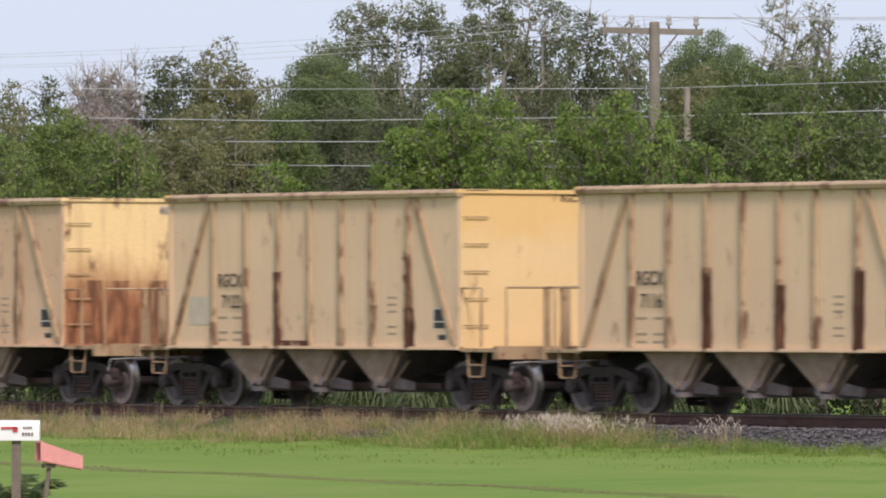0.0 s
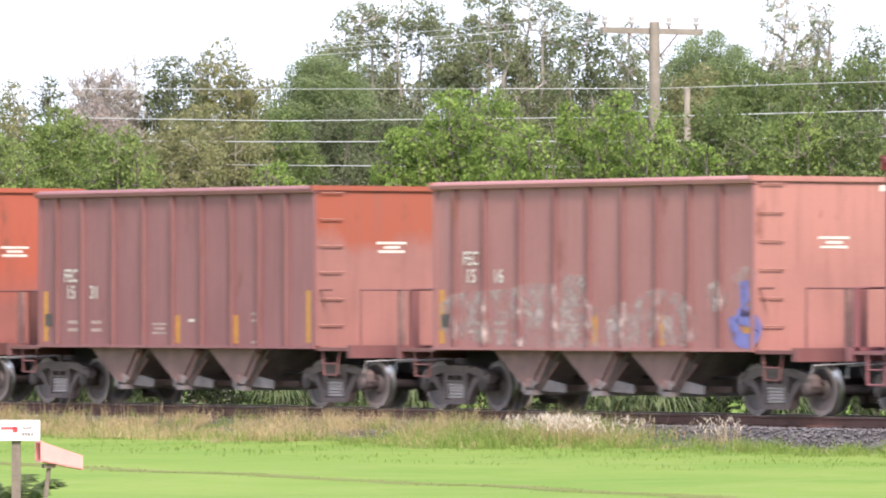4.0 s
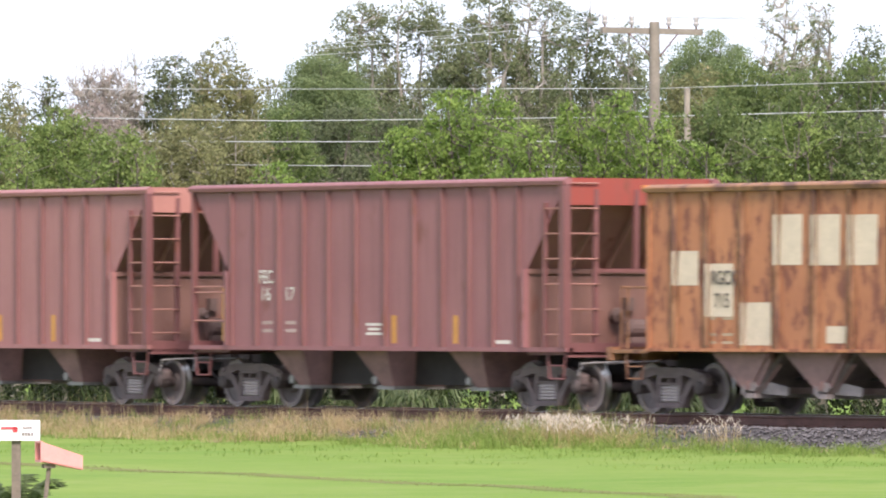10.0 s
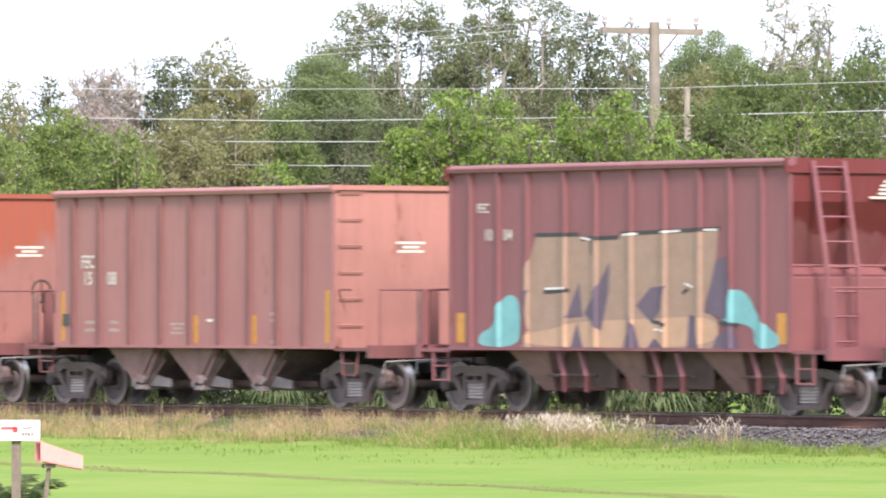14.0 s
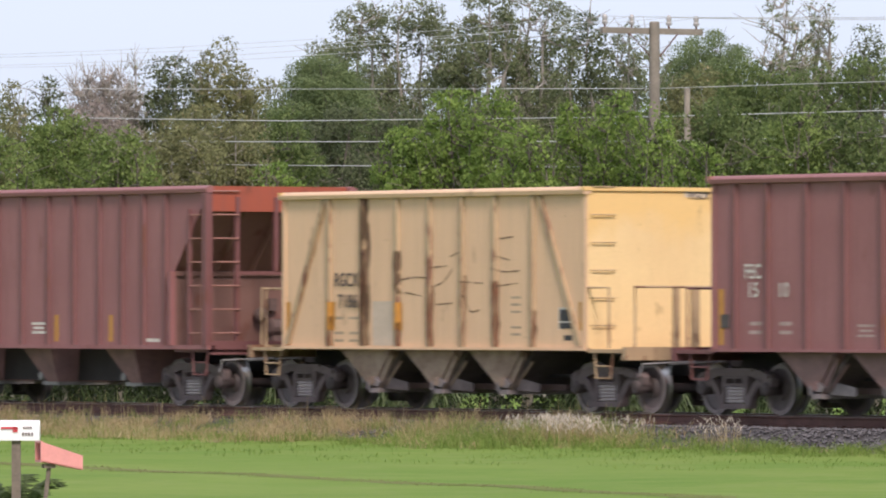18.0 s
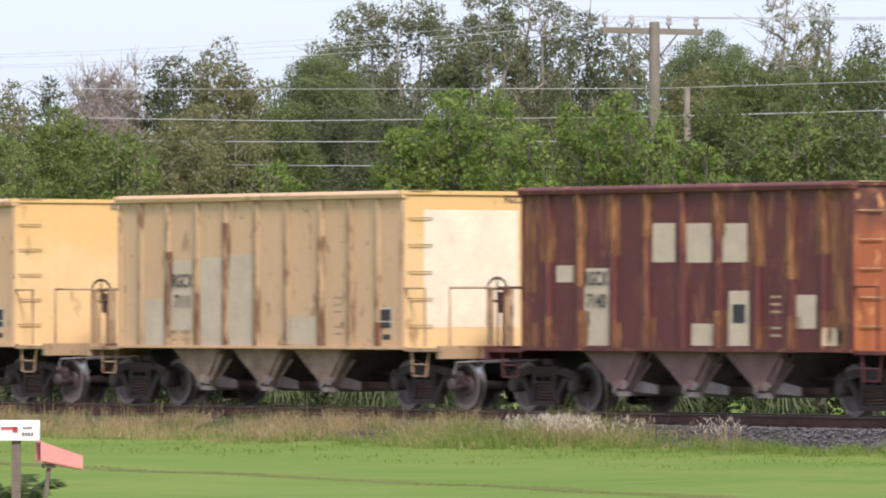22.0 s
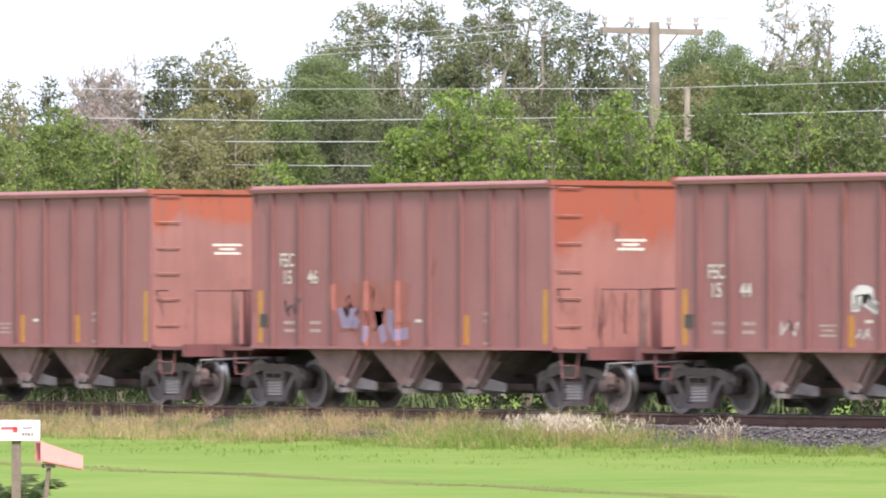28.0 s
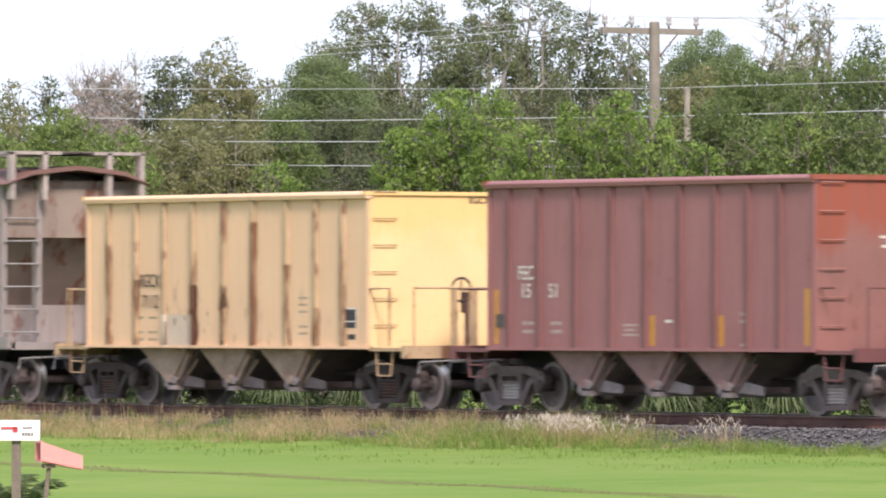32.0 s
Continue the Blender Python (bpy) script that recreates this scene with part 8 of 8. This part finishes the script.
def blades(name, x, y, z, rng, low, high, width, mat, bend, label, category, size=1.0):
    """Grass blades, each a bent strip of two faces."""
    n = len(x)
    if z is None:
        z = np.array([max(ground_height(b) + lawn_bumps(a, b), min(-0.21, -0.21 - 0.28 * (-b - 1.75)) if b > -3 else -9) for a, b in zip(x, y)])
    h = rng.uniform(low, high, n) * size
    an = rng.uniform(0, 6.283, n)
    w = np.stack([np.cos(an), np.sin(an), np.zeros(n)], axis=1) * width
    an2 = rng.uniform(0, 6.283, n)
    out = np.stack([np.cos(an2), np.sin(an2), np.zeros(n)], axis=1) * (h * bend * rng.random(n))[:, None]
    p = np.stack([x, y, np.zeros(n) + z - 0.02], axis=1)
    mid = p + out * 0.35 + np.array([0, 0, 1]) * (h * 0.62)[:, None]
    tip = p + out + np.array([0, 0, 1]) * h[:, None]
    vs = np.stack([p - w, p + w, mid + w * 0.8, mid - w * 0.8, tip], axis=1)
    me = bpy.data.meshes.new(name)
    me.vertices.add(n * 5)
    me.vertices.foreach_set("co", np.ascontiguousarray(vs, dtype=np.float32).ravel())
    k = np.arange(n, dtype=np.int32)[:, None] * 5
    loops = np.concatenate([k + np.array([0, 1, 2, 3]), k + np.array([3, 2, 4])], axis=1).ravel()
    me.loops.add(n * 7)
    me.loops.foreach_set("vertex_index", np.ascontiguousarray(loops, dtype=np.int32))
    me.polygons.add(n * 2)
    starts = (np.arange(n, dtype=np.int32)[:, None] * 7 + np.array([0, 4], dtype=np.int32)).ravel()
    me.polygons.foreach_set("loop_start", np.ascontiguousarray(starts, dtype=np.int32))
    me.update(calc_edges=True)
    me.materials.append(mat)
    return tagged(new(name, me), label, category, kind="stuff")


# ---- pole line ----
POLE = plain("weathered_pole_wood", (0.27, 0.235, 0.19), 0.9, 0.35, 3.0, 0.3)
GLASS = plain("pale_insulator_glaze", (0.42, 0.40, 0.38), 0.25, 0.15, 5.0)
WIRE = plain("pale_bare_wire", (0.62, 0.62, 0.60), 0.45, 0.15, 1.0, 0.0)


def utility_pole(x, y, top, label, arm=True):
    thick = 0.135 if arm else 0.085
    p = thing("utility_pole", pose(x, y, ground_height(y)), label, "utility pole", "poles along the track")
    h = top - ground_height(y)
    piece("pole", ("pole", round(h, 2), thick), lambda s: s.turned([(thick, -0.3), (thick * 0.97, 0.5), (thick * 0.77, h - 0.02), (thick * 0.6, h)], 14, axis="z"), POLE, p, smooth=True)
    if arm:
        piece("crossarm", "crossarm", lambda s: s.box(-0.14, -0.05, -1.24, 1.24, -0.06, 0.06), POLE, p, (0, 0, h - 0.19))
        piece("arm_brace", "abrace", lambda s: [s.prism([(0.03, -0.62), (0.07, -0.62), (g * 0.62, -0.05), (g * 0.58, -0.05)], -0.04, -0.03, "x") for g in (-1, 1)], RAIL, p, (0, 0, h - 0.19))
        for yy in (-1.16, -0.50, 0.42, 1.10):
            i = piece("insulator", "insul", lambda s: s.turned([(0.05, 0.0), (0.065, 0.05), (0.04, 0.08), (0.06, 0.14), (0.035, 0.20), (0.02, 0.21)], 12, axis="z"), GLASS, p, (-0.09, yy, h - 0.07), smooth=True)
            piece("pin", "pin", lambda s: s.box(-0.015, 0.015, -0.015, 0.015, -0.09, 0.03), RAIL, i)
    return p


def wires():
    def strand(pts, r=0.011):
        s = Shape().tube(pts, r, 5)
        solo("overhead_wire", s, WIRE, "pale bare overhead wire along the track", "wire", smooth=True)["group"] = "wires of the pole line"

    def sag(x0, z0, x1, z1, drop, y, y1=None, n=26):
        y1 = y if y1 is None else y1
        return [(x0 + (x1 - x0) * i / n, y + (y1 - y) * i / n, z0 + (z1 - z0) * i / n - 4 * drop * (i / n) * (1 - i / n)) for i in range(n + 1)]
    for k, dy in enumerate((-1.16, -0.50, 0.42, 1.10)):
        strand(sag(-63, 7.95, -18.7, 7.62, 0.35 + 0.22 * (k % 2), 16.95 + dy), 0.0045)
        strand(sag(-18.7, 7.62, 26, 7.5, 0.4, 16.95 + dy), 0.0045)
    for za, zm, zb, r in ((6.76, 6.49, 6.2, 0.007), (6.12, 5.80, 5.63, 0.010), (5.58, 5.35, 5.13, 0.010), (5.08, 4.84, 4.60, 0.009)):
        strand([(-63, 17.4, za + 0.62), (-44.8, 17.4, za), (-33, 17.4, zm), (-19.3, 17.4, zb), (-6, 17.4, zb - 0.05), (26, 17.4, zb + 0.4)], r)
    utility_pole(-18.6, 16.95, 7.53, "weathered grey wooden pole with a crossarm and insulators")
    utility_pole(-63.0, 16.95, 7.9, "weathered wooden pole further along the track")
    utility_pole(26.0, 16.95, 7.4, "weathered wooden pole beside the wood")
    utility_pole(-35.3, 29.75, 6.75, "plain grey wooden pole among the trees", False)


# ---- roadside boxes ----
BOX_WHITE = plain("white_enamel", (0.80, 0.79, 0.80), 0.4, 0.06, 6.0)
PINK = plain("faded_pink_plastic", (0.74, 0.31, 0.29), 0.5, 0.12, 5.0)
# Darker copy of the tube's pink, for the shade inside its opening.
PINK_SHADE = plain("shaded_pink_plastic", (0.38, 0.10, 0.12), 0.6, 0.3, 5.0)
FLAG = plain("red_flag_paint", (0.55, 0.05, 0.06), 0.5, 0.1, 9.0)
FAN = foliage("palmetto_green", (0.08, 0.11, 0.05), (0.22, 0.26, 0.14), (0.36, 0.36, 0.2), 0.5)
POST = plain("old_grey_post_wood", (0.21, 0.165, 0.135), 0.9, 0.35, 5.0, 0.3)


def palmetto(x, y, seed):
    """A low palm: long narrow leaflets that arch over and droop from short stalks."""
    rng = random.Random(seed)
    base = thing("palmetto", pose(x, y, -0.52), "low green palmetto with long drooping leaflets behind the track", "plant", "palmettos behind the track")
    for k in range(6):
        a = rng.uniform(0, 6.283)
        hub = Vector((math.cos(a) * 0.25, math.sin(a) * 0.25, rng.uniform(0.45, 0.85)))
        s = Shape()
        s.tube([(0, 0, 0), hub * 0.6 + Vector((0, 0, 0.1)), hub], 0.014, 4)
        for j in range(14):
            b = a - 1.5 + 3.0 * j / 13 + rng.uniform(-0.08, 0.08)
            out = Vector((math.cos(b), math.sin(b), 0))
            w = Vector((-out.y, out.x, 0)) * 0.02
            ln, rise = rng.uniform(0.55, 0.85), rng.uniform(0.10, 0.32)
            p = [hub + out * (ln * q) + Vector((0, 0, rise * math.sin(2.6 * q) - 0.55 * ln * q ** 3)) for q in (0.0, 0.3, 0.62, 1.0)]
            s.add([p[0] - w * 0.4, p[0] + w * 0.4, p[1] + w, p[2] + w * 0.8, p[3], p[2] - w * 0.8, p[1] - w], [(0, 1, 2, 6), (6, 2, 3, 5), (5, 3, 4)])
        f = new("fan_leaf", s.mesh("fan_leaf", FAN))
        f.parent = base


def mailboxes():
    m = pose(46.11, -37.18, ground_height(-37.5), 0, 0, 56)
    box = thing("mailbox", m, "white metal mailbox with a red flag on a grey wooden post", "mailbox")
    z = 1.07
    piece("post", "mpost", lambda s: s.box(0.045, 0.135, -0.045, 0.045, -0.3, z), POST, box)
    prof = [(-0.085, z), (0.085, z), (0.085, z + 0.12)] + [(0.085 * math.cos(a), z + 0.12 + 0.085 * math.sin(a)) for a in [0.35 * i for i in range(1, 9)]] + [(-0.085, z + 0.12)]
    piece("box_body", "mbody", lambda s: s.prism(prof, -0.13, 0.33, "x"), BOX_WHITE, box, smooth=True)
    piece("door", "mdoor", lambda s: s.prism([(u * 1.05, z + (w - z) * 1.03) for u, w in prof], -0.15, -0.13, "x"), BOX_WHITE, box)
    piece("flag", "mflag", lambda s: (s.box(-0.06, 0.11, -0.097, -0.091, z + 0.115, z + 0.14), s.box(0.06, 0.11, -0.097, -0.091, z + 0.085, z + 0.14)), FLAG, box, label="small red signal flag")
    for i, (a, b, zz, hh) in enumerate(((0.165, 0.26, 0.115, 0.028), (0.155, 0.275, 0.045, 0.035))):
        for k in range(4):
            w = (b - a) / 4
            piece("lettering_bar", ("mbar", i, k), lambda s: s.box(a + k * w, a + k * w + w * 0.7, -0.0895, -0.0865, z + zz, z + zz + hh), CAST, box)
    m = pose(45.51, -36.37, ground_height(-36.6), 0, 0, 76)
    tube = thing("newspaper_box", m, "faded pink plastic newspaper tube on a leaning metal post", "newspaper box")
    piece("post", "npost", lambda s: s.tube([(-0.03, 0, -0.3), (0.0, 0, 0.4), (0.045, 0, 0.78)], 0.024, 8), POST, tube)
    piece("bracket", "nbr", lambda s: s.box(-0.02, 0.10, -0.05, 0.05, 0.77, 0.815), POST, tube)
    lo = lambda x: 0.84 - 0.20 * (x + 0.06)
    hi = lambda x: 1.03 - 0.33 * (x + 0.06)
    ends = (-0.06, 0.38)
    wall = [(-0.06, lo(-0.06)), (0.38, lo(0.38)), (0.38, hi(0.38)), (-0.06, hi(-0.06))]
    piece("tube_body", "ntube", lambda s: (s.prism([(x, lo(x)) for x in ends] + [(x, lo(x) + 0.012) for x in ends[::-1]], -0.09, 0.09), s.prism([(x, hi(x)) for x in ends] + [(x, hi(x) + 0.012) for x in ends[::-1]], -0.09, 0.09),
          s.prism(wall, -0.09, -0.08), s.prism(wall, 0.08, 0.09), s.box(0.368, 0.38, -0.08, 0.08, lo(0.38), hi(0.38))), PINK, tube)
    piece("rim", "nrim", lambda s: (s.box(-0.075, -0.055, -0.1, 0.1, lo(-0.06) - 0.01, lo(-0.06) + 0.012), s.box(-0.075, -0.055, -0.1, 0.1, hi(-0.06), hi(-0.06) + 0.022), s.box(-0.075, -0.055, -0.1, -0.085, lo(-0.06), hi(-0.06)), s.box(-0.075, -0.055, 0.085, 0.1, lo(-0.06), hi(-0.06))), PINK, tube)
    # plug behind the opening, its dark pink standing for the shade in the tube
    piece("inner_wall", "nin", lambda s: s.prism([(-0.03, lo(-0.03) + 0.014), (0.3, lo(0.3) + 0.014), (0.3, hi(0.3) - 0.004), (-0.03, hi(-0.03) - 0.004)], -0.078, 0.078), PINK_SHADE, tube)
    # cycad at the foot of the post
    rng = random.Random(9)
    cy = thing("cycad", pose(44.4, -36.0, ground_height(-36)), "low dark green cycad with arching fronds", "plant")
    for k in range(11):
        a = 6.283 * k / 11 + rng.uniform(-0.2, 0.2)
        ln, up = rng.uniform(0.42, 0.62), rng.uniform(0.35, 0.6)
        s = Shape()
        spine = [Vector((math.cos(a) * ln * t, math.sin(a) * ln * t, 0.15 + up * math.sin(2.2 * t))) for t in [i / 8 for i in range(9)]]
        side = Vector((-math.sin(a), math.cos(a), 0))
        on = Vector((math.cos(a), math.sin(a), 0)) * 0.09
        pts, faces = [], []
        for i in range(33):
            q = i / 4
            p = spine[min(int(q), 7)].lerp(spine[min(int(q) + 1, 8)], q - int(q))
            wide = (0.15 if i % 2 else 0.012) * math.sin(0.3 + 2.5 * i / 33)
            pts += [p - side * wide + on * (i % 2), p, p + side * wide + on * (i % 2)]
        faces = [f for i in range(32) for f in ((i * 3, i * 3 + 1, i * 3 + 4, i * 3 + 3), (i * 3 + 1, i * 3 + 2, i * 3 + 5, i * 3 + 4))]
        s.add(pts, faces)
        f = new("frond", s.mesh("frond", BLADE))
        f.parent = cy


# ---- what moves ----
def travel(t):
    """Metres the train has gone at t seconds; it slows very slightly."""
    return 18.28675 * t - 0.00680246 * t ** 2 - 0.000300059 * t ** 3 + 0.0000063462 * t ** 4


def motions():
    for car, x in CARS:
        walk(car, [(t, pose(x + travel(t), 0, 0)) for t in range(33)])
    for m, sets in WHEELS.items():
        walk(sets[0], [(i / 30, pose(m * 0.875, 0, 0.42, 0, math.degrees(travel(i / 30) / 0.42), 0)) for i in range(961)])
        keys = sets[0].animation_data
        for w in sets[1:]:
            w.rotation_mode = "QUATERNION"
            w.animation_data_create()
            w.animation_data.action = keys.action
            w.animation_data.action_slot = keys.action_slot


ground()
track()
CAR = train()
letter_all()
paintwork(CAR)
greenery()
far_wood()
low_growth()
for i, (px, py) in enumerate(((-13.6, 4.6), (-10.2, 4.5), (-9.2, 4.9), (-8.2, 4.4), (-2.9, 4.6), (-2.2, 4.3), (-1.4, 4.8), (2.1, 4.6))):
    palmetto(px, py, i)
wires()
mailboxes()
motions()
